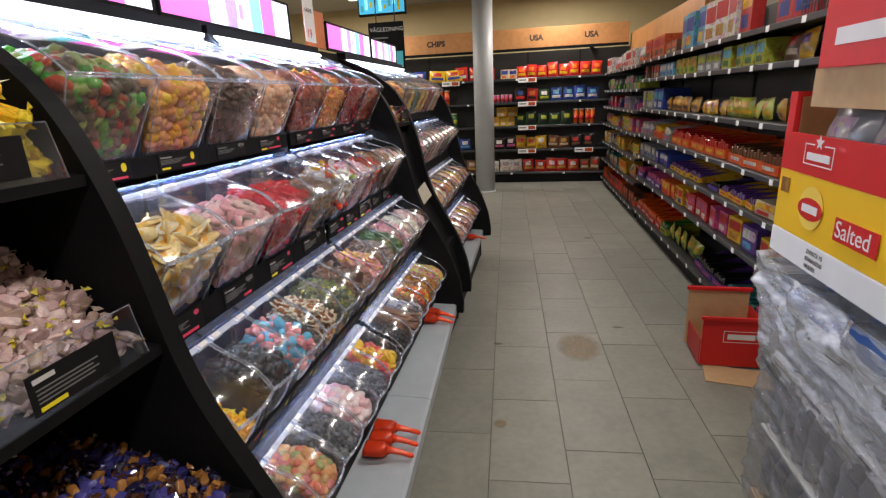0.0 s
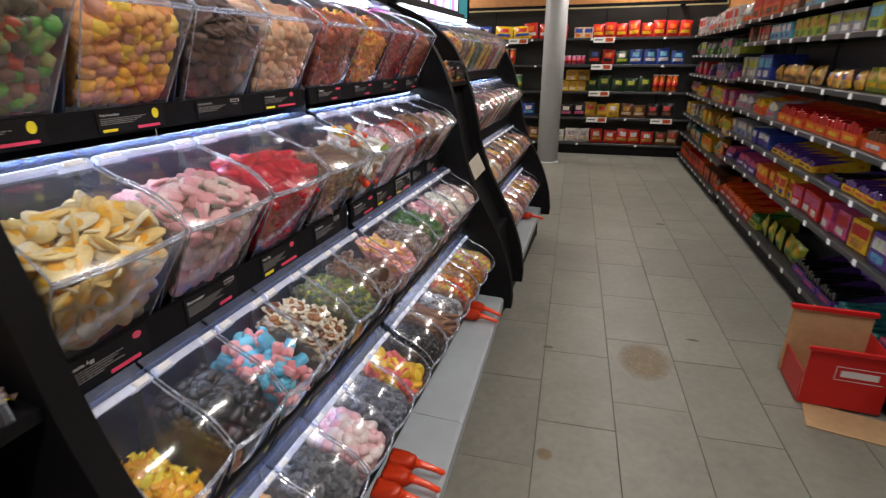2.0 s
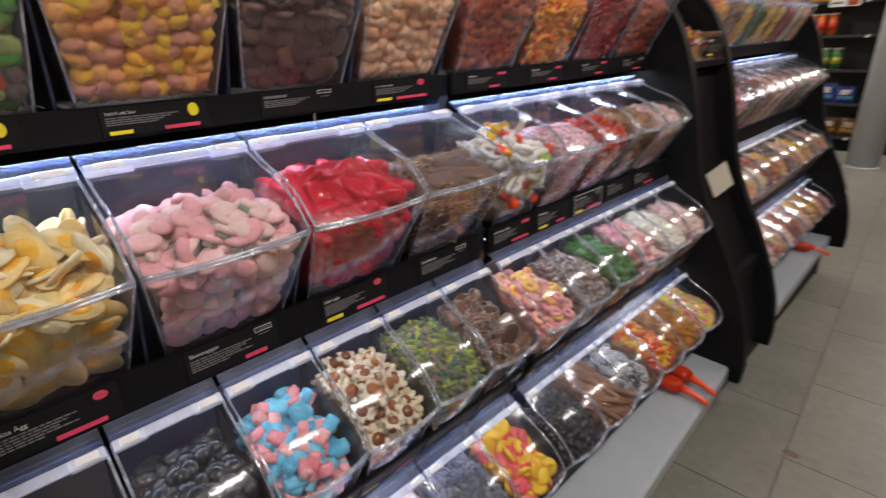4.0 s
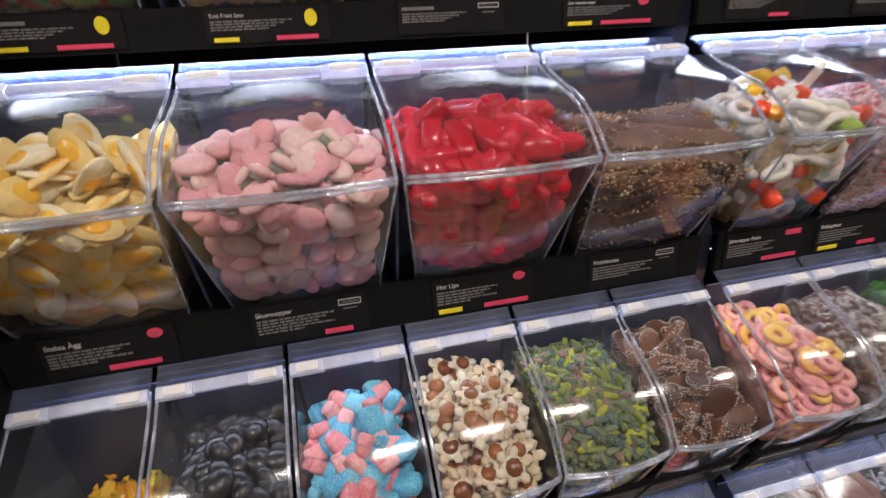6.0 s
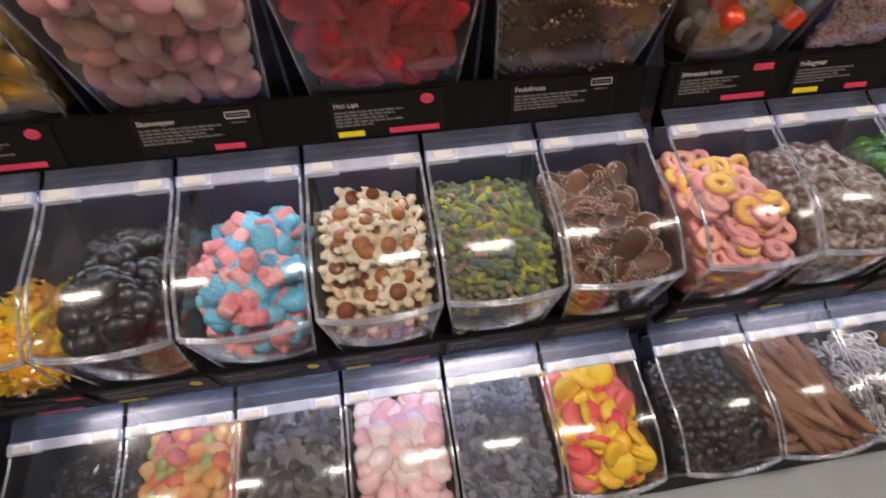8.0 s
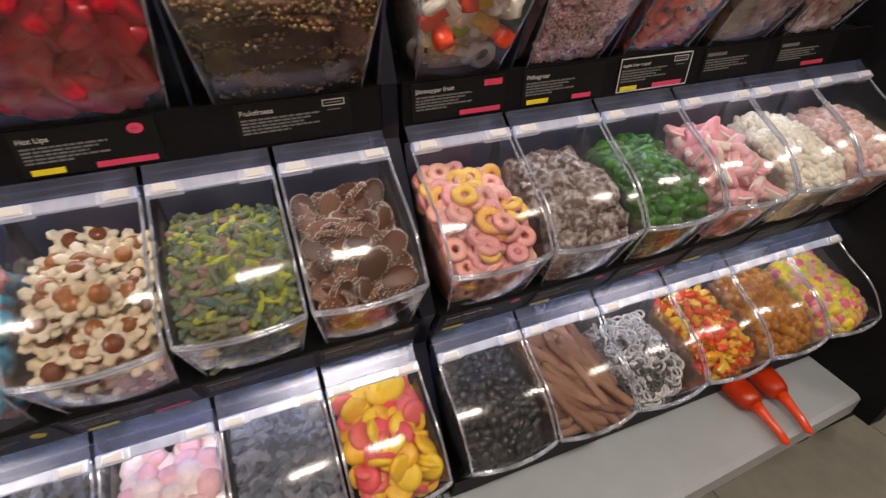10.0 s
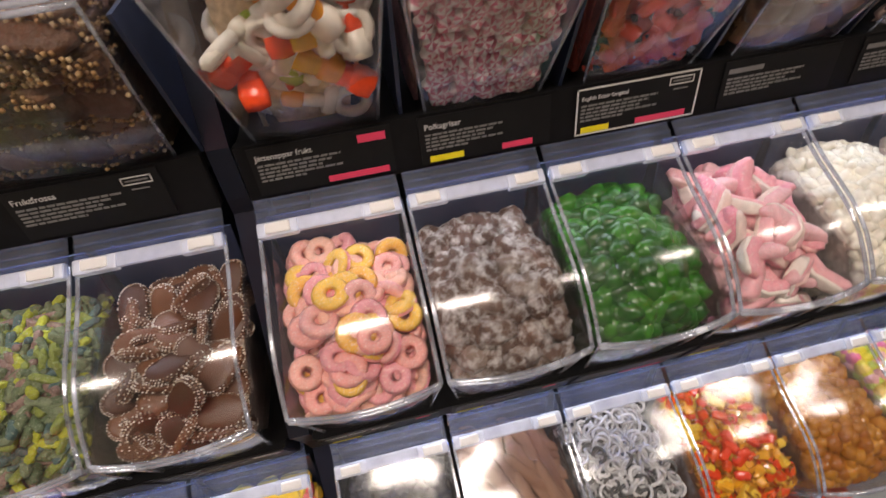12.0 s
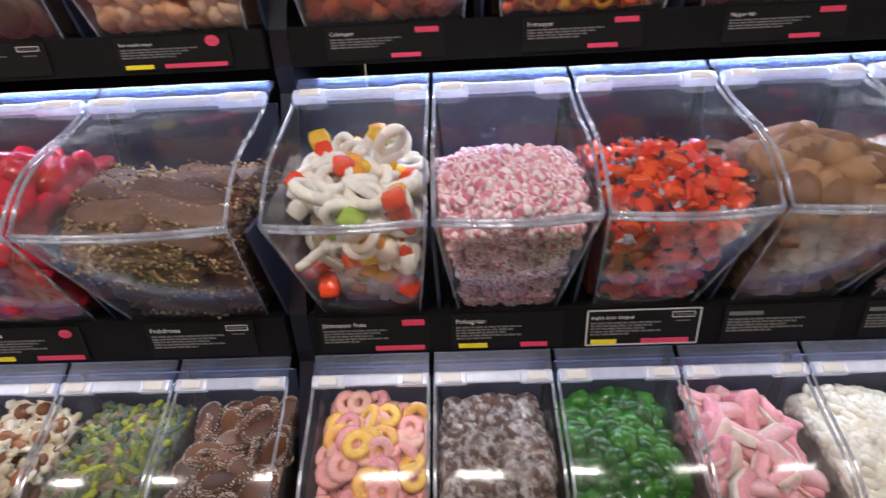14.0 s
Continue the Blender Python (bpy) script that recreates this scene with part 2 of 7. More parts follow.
# ---- floor, walls, ceiling ----
TURN = 3.5
floor = mesh_ob("floor", [(-6, -3, -0.006), (6, -3, -0.006), (6, 12, -0.006), (-6, 12, -0.006)], [(0, 1, 2, 3)], GROUT)
tagged(floor, "grey stone tile floor with dark joints and stains", "floor", kind="structure")
X_W, X_E, Y_S, Y_N = -4.5, 3.4, -2.6, 9.6
for nm, b, mt, lb in (
    ("wall_north", (X_W - 0.15, X_E + 0.15, Y_N, Y_N + 0.15, 0, CEIL), WALL, "warm beige painted wall above the crisps shelving"),
    ("wall_south", (X_W - 0.15, X_E + 0.15, Y_S - 0.15, Y_S, 0, CEIL), WALL_PALE, "plain pale wall behind the start"),
    ("wall_east", (X_E, X_E + 0.15, Y_S, Y_N, 0, CEIL), WALL_PALE, "pale painted wall behind the shelving"),
    ("wall_west", (X_W - 0.15, X_W, Y_S, Y_N, 0, CEIL), WALL_PALE, "plain pale wall across the shop"),
):
    w = part(nm, box_bm(*b), mt, None)
    tagged(w, lb, "wall", kind="structure")
cl = part("ceiling", box_bm(X_W - 0.15, X_E + 0.15, Y_S - 0.15, Y_N + 0.15, CEIL, CEIL + 0.1), CEILING, None)
tagged(cl, "plain painted ceiling above the shop", "ceiling", kind="structure")

# pillar
pil = thing("pillar", "round grey painted steel pillar standing on the floor", "pillar", (-0.36, 8.0, 0), kind="structure")
part("shaft", tube_bm([(0, 0, 0), (0, 0, CEIL)], 0.15, 40), PILLAR, pil, smooth=True)
part("base_ring", tube_bm([(0, 0, 0), (0, 0, 0.012), (0, 0, 0.02)], [0.165, 0.165, 0.155], 40), PILLAR, pil)

# ---- pick and mix stand ----
EDGE = [(1.76, -0.80), (1.735, -0.735), (1.70, -0.63), (1.63, -0.475), (1.54, -0.39), (1.36, -0.306), (1.22, -0.268), (1.10, -0.246), (0.95, -0.218),
        (0.83, -0.165), (0.72, -0.100), (0.63, -0.052), (0.45, 0.016), (0.27, 0.040), (0.205, 0.036), (0.20, -0.06), (0.0, -0.06)]


def edge_x(z):
    for (z1, x1), (z0, x0) in zip(EDGE, EDGE[1:]):
        if z0 <= z <= z1:
            return lerp(x0, x1, (z - z0) / (z1 - z0))
    return EDGE[0][1] if z > 1 else EDGE[-1][1]


BACK = -1.05
ROW = {  # hinge, lip, foot of the front, floor depth
    "A": dict(h=(-0.60, 1.672), l=(-0.358, 1.556), f=(-0.45, 1.372)),
    "B": dict(h=(-0.425, 1.292), l=(-0.234, 1.190), f=(-0.338, 1.016)),
    "C": dict(h=(-0.307, 0.934), l=(-0.146, 0.812), f=(-0.195, 0.700)),
    "D": dict(h=(-0.212, 0.590), l=(-0.056, 0.478), f=(-0.125, 0.345)),
}
S1, S2 = (0.754, 1.716), (1.744, 2.740)


def side_panel(y0, y1, label):
    p = thing("side_panel", label, "panel", (0, y0, 0), group="stand panels")
    out = [(BACK, 0.0)]
    out += [(x, z) for z, x in reversed(smooth_edge())]
    out += [(BACK, 1.76)]
    part("board", prism_bm(out, 0, y1 - y0, 0.004), BLACK, p)
    pts = [(x + 0.002, (y1 - y0) / 2, z) for z, x in smooth_edge()]
    part("edge_band", prism_bm([(x + 0.003, z) for x, _, z in pts] + [(x - 0.006, z) for x, _, z in reversed(pts)], -0.0012, y1 - y0 + 0.0012), BLACK_EDGE, p)
    return p


def smooth_edge(n=48):
    """The panel's front outline, rounded by a running mean."""
    zs = [1.76 - (1.76 - 0.205) * k / n for k in range(n + 1)] + [0.2, 0.0]
    out = []
    for z in zs:
        w = min(0.12, max(0.0, (z - 0.26) * 0.5), max(0.0, (1.75 - z) * 0.9))
        out.append((z, sum(edge_x(min(1.76, max(0, z + d * w))) for d in (-1, -0.75, -0.5, -0.25, 0, 0.25, 0.5, 0.75, 1)) / 9))
    return out


PANELS = [(0.30, 0.33), (0.708, 0.750), (2.744, 2.784), (3.10, 3.14), (4.545, 4.585)]
for y0, y1 in PANELS:
    side_panel(y0, y1, "curved black board side panel of the sweets stand")

# carcass between the panels: back board, row shelves, kick and grey ledge
TOPLED = (-0.655, 1.705)


def led_lamp(x, z, y0, y1, tilt, watts):
    area_lamp("led_strip_light", pose(x, (y0 + y1) / 2, z, 0, tilt, 0), 0.024, y1 - y0 - 0.04, watts, (0.72, 0.84, 1.0))


LED_W = 3.2


def section(y0, y1, lit=True):
    """One bay of the stand: back board, a shelf and label board for each row, light strips."""
    back = thing("back_board", "black back board of the sweets stand", "board", (0, y0, 0), group="stand backs")
    part("board", box_bm(BACK, BACK + 0.02, 0.001, y1 - y0 - 0.001, 0.0, 1.76), BLACK, back)
    for key in "ABCD":
        r = ROW[key]
        (fx, fz) = r["f"]
        sh = thing("stand_shelf", "black stand shelf with a label board at its front", "shelf", (0, y0, 0), group="stand shelves")
        w = y1 - y0
        part("board", prism_bm([(BACK + 0.02, fz - 0.02), (fx - 0.006, fz - 0.02), (fx - 0.006, fz - 0.004), (BACK + 0.02, fz - 0.004)], 0.002, w - 0.002), BLACK, sh)
        if key != "D":
            nx, nz = ROW["ABCD"["ABCD".index(key) + 1]]["h"]
            bot = nz + {"A": 0.034, "B": 0.020, "C": 0.045}[key]
            bx = fx - (0.035 if key == "C" else 0.0)
            part("label_board", prism_bm([(fx - 0.004, fz + 0.002), (fx + 0.008, fz + 0.002), (bx + 0.008, bot), (bx - 0.004, bot)], 0.002, w - 0.002, 0.001), BLACK, sh)
            part("light_strip", box_bm(bx - 0.036, bx - 0.020, 0.02, w - 0.02, bot + 0.012, bot + 0.020), LED, sh)
            for yc in (0.010, w - 0.020):
                part("end_cap", box_bm(bx - 0.044, bx - 0.006, yc, yc + 0.010, bot + 0.002, bot + 0.026, 0.002, 1), BLACK_EDGE, sh)
            if lit:
                led_lamp(bx - 0.028, bot + 0.009, y0, y1, -18, LED_W * {'A': 0.64, 'B': 0.23, 'C': 0.20}[key])
        else:
            part("label_board", prism_bm([(fx - 0.004, fz), (fx + 0.006, fz), (fx - 0.008, fz - 0.07), (fx - 0.018, fz - 0.07)], 0.002, w - 0.002, 0.001), BLACK, sh)
    top = thing("stand_canopy", "black top rail with a white light strip", "rail", (0, y0, 0), group="stand canopies")
    w = y1 - y0
    part("rail", box_bm(-0.80, -0.715, 0.002, w - 0.002, 1.74, 1.775, 0.004), BLACK_EDGE, top)
    part("light_strip", box_bm(-0.708, -0.694, 0.02, w - 0.02, 1.724, 1.738, 0.004), LED, top)
    # added white plate that catches the strip's light, in place of its broad glow
    part("reflector", prism_bm([(-0.712, 1.739), (-0.712, 1.716), (-0.640, 1.684), (-0.640, 1.680), (-0.716, 1.712), (-0.716, 1.739)], 0.004, w - 0.004), CLIP, top, "white strip added to carry the glow under the light")
    if lit:
        led_lamp(-0.676, 1.718, y0, y1, -12, LED_W * 4.0)


LED = material("led_strip", (0.85, 0.92, 1.0), 0.5, emit=3.0, vary=0.0)
section(*S1)
section(*S2)
section(3.142, 4.543)
post = thing("divider_post", "dark blue steel post between two stand bays", "post", (0, S1[1] + 0.002, 0))
part("post_plate", prism_bm([(BACK + 0.021, 0.3), (-0.14, 0.3), (-0.127, 0.345), (-0.25, 0.59), (-0.232, 0.635), (-0.198, 0.70), (-0.345, 0.934), (-0.342, 0.954), (-0.340, 1.016), (-0.46, 1.292),
                               (-0.453, 1.326), (-0.453, 1.372), (-0.64, 1.672), (-0.70, 1.74), (BACK + 0.021, 1.74)], 0, S2[0] - S1[1] - 0.004), POST, post)


def ledge(y0, y1, x0, x1):
    lg = thing("scoop_ledge", "grey laminate ledge along the foot of the sweets stand", "ledge", (0, 0, 0), group="stand ledges")
    bm = bmesh.new()
    pr0 = [(-0.32, 0.268), (x0 - 0.012, 0.262), (x0, 0.254), (x0, 0.205), (x0 - 0.03, 0.20), (-0.32, 0.20)]
    pr1 = [(-0.32, 0.268), (x1 - 0.012, 0.262), (x1, 0.254), (x1, 0.205), (x1 - 0.03, 0.20), (-0.32, 0.20)]
    a = [bm.verts.new((x, y0, z)) for x, z in pr0]
    b = [bm.verts.new((x, y1, z)) for x, z in pr1]
    bm.faces.new(a)
    bm.faces.new(b[::-1])
    for k in range(6):
        bm.faces.new((a[k], b[k], b[(k + 1) % 6], a[(k + 1) % 6]))
    part("ledge_top", bm, GREY_LEDGE, lg)
    part("kick_board", box_bm(-0.30, -0.06, y0, y1, 0, 0.2), BLACK, lg)
    part("riser", box_bm(-0.32, -0.15, y0, y1, 0.268, 0.345), BLACK, lg)


ledge(0.752, 1.731, 0.105, 0.052)
ledge(1.734, 2.742, 0.052, 0.0)
ledge(3.142, 4.543, 0.0, -0.03)

# ---- clear bins with hinged lids ----
TAPER = {"A": 0.020, "B": 0.022, "C": 0.014, "D": 0.012}


def bin_shape(key, w):
    r = ROW[key]
    (hx, hz), (lx, lz), (fx, fz) = r["h"], r["l"], r["f"]
    return hx, hz, lx, lz, fx, fz, TAPER[key], 0.012 + 0.03 * (w - 0.15)


def lid_point(key, w, s, v):
    """A point of the lid: s from hinge to lip, v across from 0 to 1."""
    hx, hz, lx, lz, fx, fz, tp, bow = bin_shape(key, w)
    g = 0.003
    x = lerp(hx, lx, s) + bow * s * s * (1 - (2 * v - 1) ** 2)
    z = lerp(hz, lz, s) + 0.021 * math.sin(math.pi * min(1, max(0, s) ** 2.0 * 0.98)) - 0.004 * s * s + 0.030 * w * math.sin(math.pi * min(1, s)) * (1 - (2 * v - 1) ** 2)
    return x, g + v * (w - 2 * g), z


def front_point(key, w, s, v, inset=0.0):
    """A point of the tub's front: s from lip down to the foot, v across."""
    hx, hz, lx, lz, fx, fz, tp, bow = bin_shape(key, w)
    e = 0.004 + tp * s + inset
    x = lerp(lx, fx, s) + bow * (1 - 0.6 * s) * (1 - (2 * v - 1) ** 2) - inset
    return x, e + v * (w - 2 * e), lerp(lz - 0.006, fz + 0.001, s)


def grid_faces(nu, nv, off=0):
    return [(off + i * nv + j, off + i * nv + j + 1, off + (i + 1) * nv + j + 1, off + (i + 1) * nv + j) for i in range(nu - 1) for j in range(nv - 1)]


def make_bin(key, w):
    hx, hz, lx, lz, fx, fz, tp, bow = bin_shape(key, w)
    b = thing("candy_bin", "clear plastic bin with a hinged lid on a black shelf", "bin", group="sweets bins")
    # tub: bowed front, tapering sides, base
    vs, fs = [], []
    nu, nv = 5, 9
    for i in range(nu):
        for j in range(nv):
            vs.append(front_point(key, w, i / (nu - 1), j / (nv - 1)))
    fs += grid_faces(nu, nv)
    bx = hx - 0.10
    for side in (0, 1):
        o = len(vs)
        for i in range(5):
            s = i / 4
            p = front_point(key, w, s, side)
            vs.append(p)
            vs.append((bx, p[1], lerp(hz - 0.01, fz + 0.001, s)))
        q = [(o + 2 * i, o + 2 * i + 1, o + 2 * i + 3, o + 2 * i + 2) for i in range(4)]
        fs += q if side else [f[::-1] for f in q]
    tub = mesh_ob("tub", vs, fs, TUB, b, smooth=True)
    # back wall, its blue painted in for the bluish light behind the sweets
    back = [(hx - 0.036, 0.006, hz - 0.012), (hx - 0.036, w - 0.006, hz - 0.012), (hx - 0.05, w - 0.006 - tp, fz + 0.004), (hx - 0.05, 0.006 + tp, fz + 0.004)]
    back += [(x - 0.003, y, z) for x, y, z in back]
    mesh_ob("back_wall", back, [(0, 1, 2, 3), (7, 6, 5, 4), (0, 4, 5, 1), (1, 5, 6, 2), (2, 6, 7, 3), (3, 7, 4, 0)], BLUE_LIT_BACK, b, label="back wall with the blue light put into its colour")
    # lid sheet
    vs, nu, nv = [], 9, 9
    for i in range(nu):
        for j in range(nv):
            vs.append(lid_point(key, w, 0.06 + 0.94 * i / (nu - 1), j / (nv - 1)))
    lid = mesh_ob("lid", vs, grid_faces(nu, nv), LID, b, smooth=True)
    # raised rims round the lid
    for v in (0.008, 0.992):
        pts = [lid_point(key, w, s / 10, v) for s in range(11)]
        part("side_rim", tube_bm([(x, y, z - 0.001) for x, y, z in pts], 0.0024, 6), RIM, lid, smooth=True)
    pts = [lid_point(key, w, 1.0, v / 14) for v in range(15)]
    part("front_rim", tube_bm([(x, y, z - 0.001) for x, y, z in pts], 0.0027, 6), RIM, lid, smooth=True)
    pts = [front_point(key, w, 0.02, v / 14) for v in range(15)]
    part("lip", tube_bm([(x + 0.002, y, z) for x, y, z in pts], 0.0026, 6), RIM, tub, smooth=True)
    for v in (0, 1):
        pts = [front_point(key, w, s / 4, v) for s in range(5)]
        part("corner_edge", tube_bm(pts, 0.0018, 5), RIM, tub, smooth=True)
    # hinge plate with ridges, and two white clips
    dx, dz = (lx - hx), (lz - hz)
    n = math.hypot(dx, dz)
    ang = math.degrees(math.atan2(-dz, dx))
    m = Matrix.Translation((hx, 0, hz)) @ pose(0, 0, 0, 0, ang, 0)
    hp = part("hinge_plate", box_bm(-0.036 - (0.012 if key == "D" else 0), 0.012, 0.003, w - 0.003, -0.001, 0.002, 0.0008, 1, m), HINGE_PLATE, b)
    for k, u in enumerate((-0.030, -0.019, -0.008)):
        part("ridge", box_bm(u, u + 0.003, 0.004, w - 0.004, 0.002, 0.0045, 0, 1, m), HINGE_PLATE, hp)
    part("hinge_rod", box_bm(-0.002, 0.014, 0.004, w - 0.004, 0.000, 0.007, 0.0025, 2, m), FROST, b)
    cw = 0.044 if w < 0.2 else 0.062
    for y0 in (0.004, w - 0.004 - cw):
        part("clip", box_bm(-0.001, 0.016, y0, y0 + cw, -0.003, 0.0095, 0.003, 2, m), FROST, b)
        part("clip_pin", box_bm(0.001, 0.013, y0 + cw * 0.2, y0 + cw * 0.82, -0.002, 0.0115, 0.0025, 2, m), CLIP, b, "white plastic hinge pin")
    for o in b.children_recursive:
        o.visible_shadow = False
    return b


BINS = {}


def put_bin(key, y0, y1):
    w = round(y1 - y0, 4)
    if (key, w) not in BINS:
        BINS[key, w] = make_bin(key, w)
        BINS[key, w].matrix_world = pose(0, y0, 0)
    else:
        copy_thing(BINS[key, w], pose(0, y0, 0))


# ---- sweets ----


def sphere(nu=8, nv=5, fx=None):
    """A low round body of unit radius; fx bends its points."""
    vs, fs = [(0, 0, 1)], []
    for i in range(1, nv):
        th = math.pi * i / nv
        for j in range(nu):
            a = 2 * math.pi * j / nu
            vs.append((math.sin(th) * math.cos(a), math.sin(th) * math.sin(a), math.cos(th)))
    vs.append((0, 0, -1))
    for j in range(nu):
        fs.append((0, 1 + j, 1 + (j + 1) % nu))
        for i in range(nv - 2):
            a, b = 1 + i * nu, 1 + (i + 1) * nu
            fs.append((a + j, b + j, b + (j + 1) % nu, a + (j + 1) % nu))
        fs.append((1 + (nv - 2) * nu + j, len(vs) - 1, 1 + (nv - 2) * nu + (j + 1) % nu))
    if fx:
        vs = [fx(*v) for v in vs]
    return vs, fs


def torus(r=0.34, nu=12, nv=6, flat=1.0, gap=0):
    vs, fs = [], []
    n = nu - gap
    for i in range(n + (1 if gap else 0)):
        a = 2 * math.pi * i / nu
        for j in range(nv):
            b = 2 * math.pi * j / nv
            d = 1 - r + r * math.cos(b)
            vs.append((d * math.cos(a), d * math.sin(a), r * flat * math.sin(b)))
    m = len(vs) // nv
    for i in range(n):
        for j in range(nv):
            i2 = (i + 1) % m if not gap else i + 1
            if i2 < m:
                fs.append((i * nv + j, i2 * nv + j, i2 * nv + (j + 1) % nv, i * nv + (j + 1) % nv))
    return vs, fs


def joined(*items):
    """Several (verts, faces, material slot, offset, scale) as one template."""
    vs, fs, mi = [], [], []
    for (v, f), slot, off, sc in items:
        o = len(vs)
        vs += [(off[0] + sc[0] * x, off[1] + sc[1] * y, off[2] + sc[2] * z) for x, y, z in v]
        fs += [tuple(o + i for i in q) for q in f]
        mi += [slot] * len(f)
    return vs, fs, mi


def single(vf):
    return vf[0], vf[1], [0] * len(vf[1])


def rough_sphere(x, y, z):
    k = 1 + 0.34 * noise.noise((x * 2.1, y * 2.1, z * 2.1)) + 0.10 * noise.noise((x * 5.1, y * 5.1, z * 5.1))
    return x * k * 1.15, y * k * 0.9, z * k * 0.85


def wrapped():
    fan = ([(0, 0, 0), (0.5, 0.55, 0.1), (0.55, 0.12, -0.12), (0.6, -0.15, 0.12), (0.5, -0.55, -0.1), (0.1, 0, 0.06)],
           [(0, 1, 2), (0, 2, 3), (0, 3, 4), (5, 2, 1), (5, 3, 2), (5, 4, 3)])
    back = ([(-x, y, z) for x, y, z in fan[0]], [f[::-1] for f in fan[1]])
    body = sphere(7, 6, lambda x, y, z: tuple(c + 0.16 * noise.noise((x * 2.6 + o, y * 2.6, z * 2.6 + o)) for c, o in ((math.copysign(abs(x) ** 0.5, x), 3.1), (math.copysign(abs(y) ** 0.6, y) * 0.9, 7.7), (math.copysign(abs(z) ** 0.6, z) * 0.8, 1.3))))
    return joined((body, 0, (0, 0, 0), (0.75, 0.5, 0.45)), (fan, 1, (0.66, 0, 0), (0.8, 0.9, 0.9)), (back, 1, (-0.66, 0, 0), (0.8, 0.9, 0.9)))


def slab(l, w, h, nu=6):
    """A rounded bar along x."""
    vs, fs = sphere(8, 7, lambda x, y, z: (math.copysign(abs(x) ** 0.45, x) * l, math.copysign(abs(y) ** 0.5, y) * w, math.copysign(abs(z) ** 0.55, z) * h))
    return vs, fs


def curved(l, w, h, bend):
    vs, fs = slab(l, w, h)
    return [(x, y + bend * (x / l) ** 2 * l, z) for x, y, z in vs], fs


def wavy_disc(n=14, r=1.0, h=0.16, lobes=4, amp=0.12):
    vs = [(0, 0, h), (0, 0, -h)]
    for s in (1, -1):
        for k in range(n):
            a = 2 * math.pi * k / n
            q = r * (1 + amp * math.sin(lobes * a))
            vs.append((q * math.cos(a), q * math.sin(a), s * h * 0.5))
    fs = []
    for k in range(n):
        k2 = (k + 1) % n
        fs += [(0, 2 + k, 2 + k2), (1, 2 + n + k2, 2 + n + k), (2 + k, 2 + n + k, 2 + n + k2, 2 + k2)]
    return vs, fs


def petal(a):
    """A rounded petal reaching out from the middle at angle a."""
    ca, sa = math.cos(a), math.sin(a)
    vs, fs = sphere(7, 4)
    pts = [(0.60 + 0.44 * x, (0.27 + 0.09 * x) * y, 0.12 * z + 0.07 * x) for x, y, z in vs]
    return [(ca * x - sa * y, sa * x + ca * y, z) for x, y, z in pts], fs


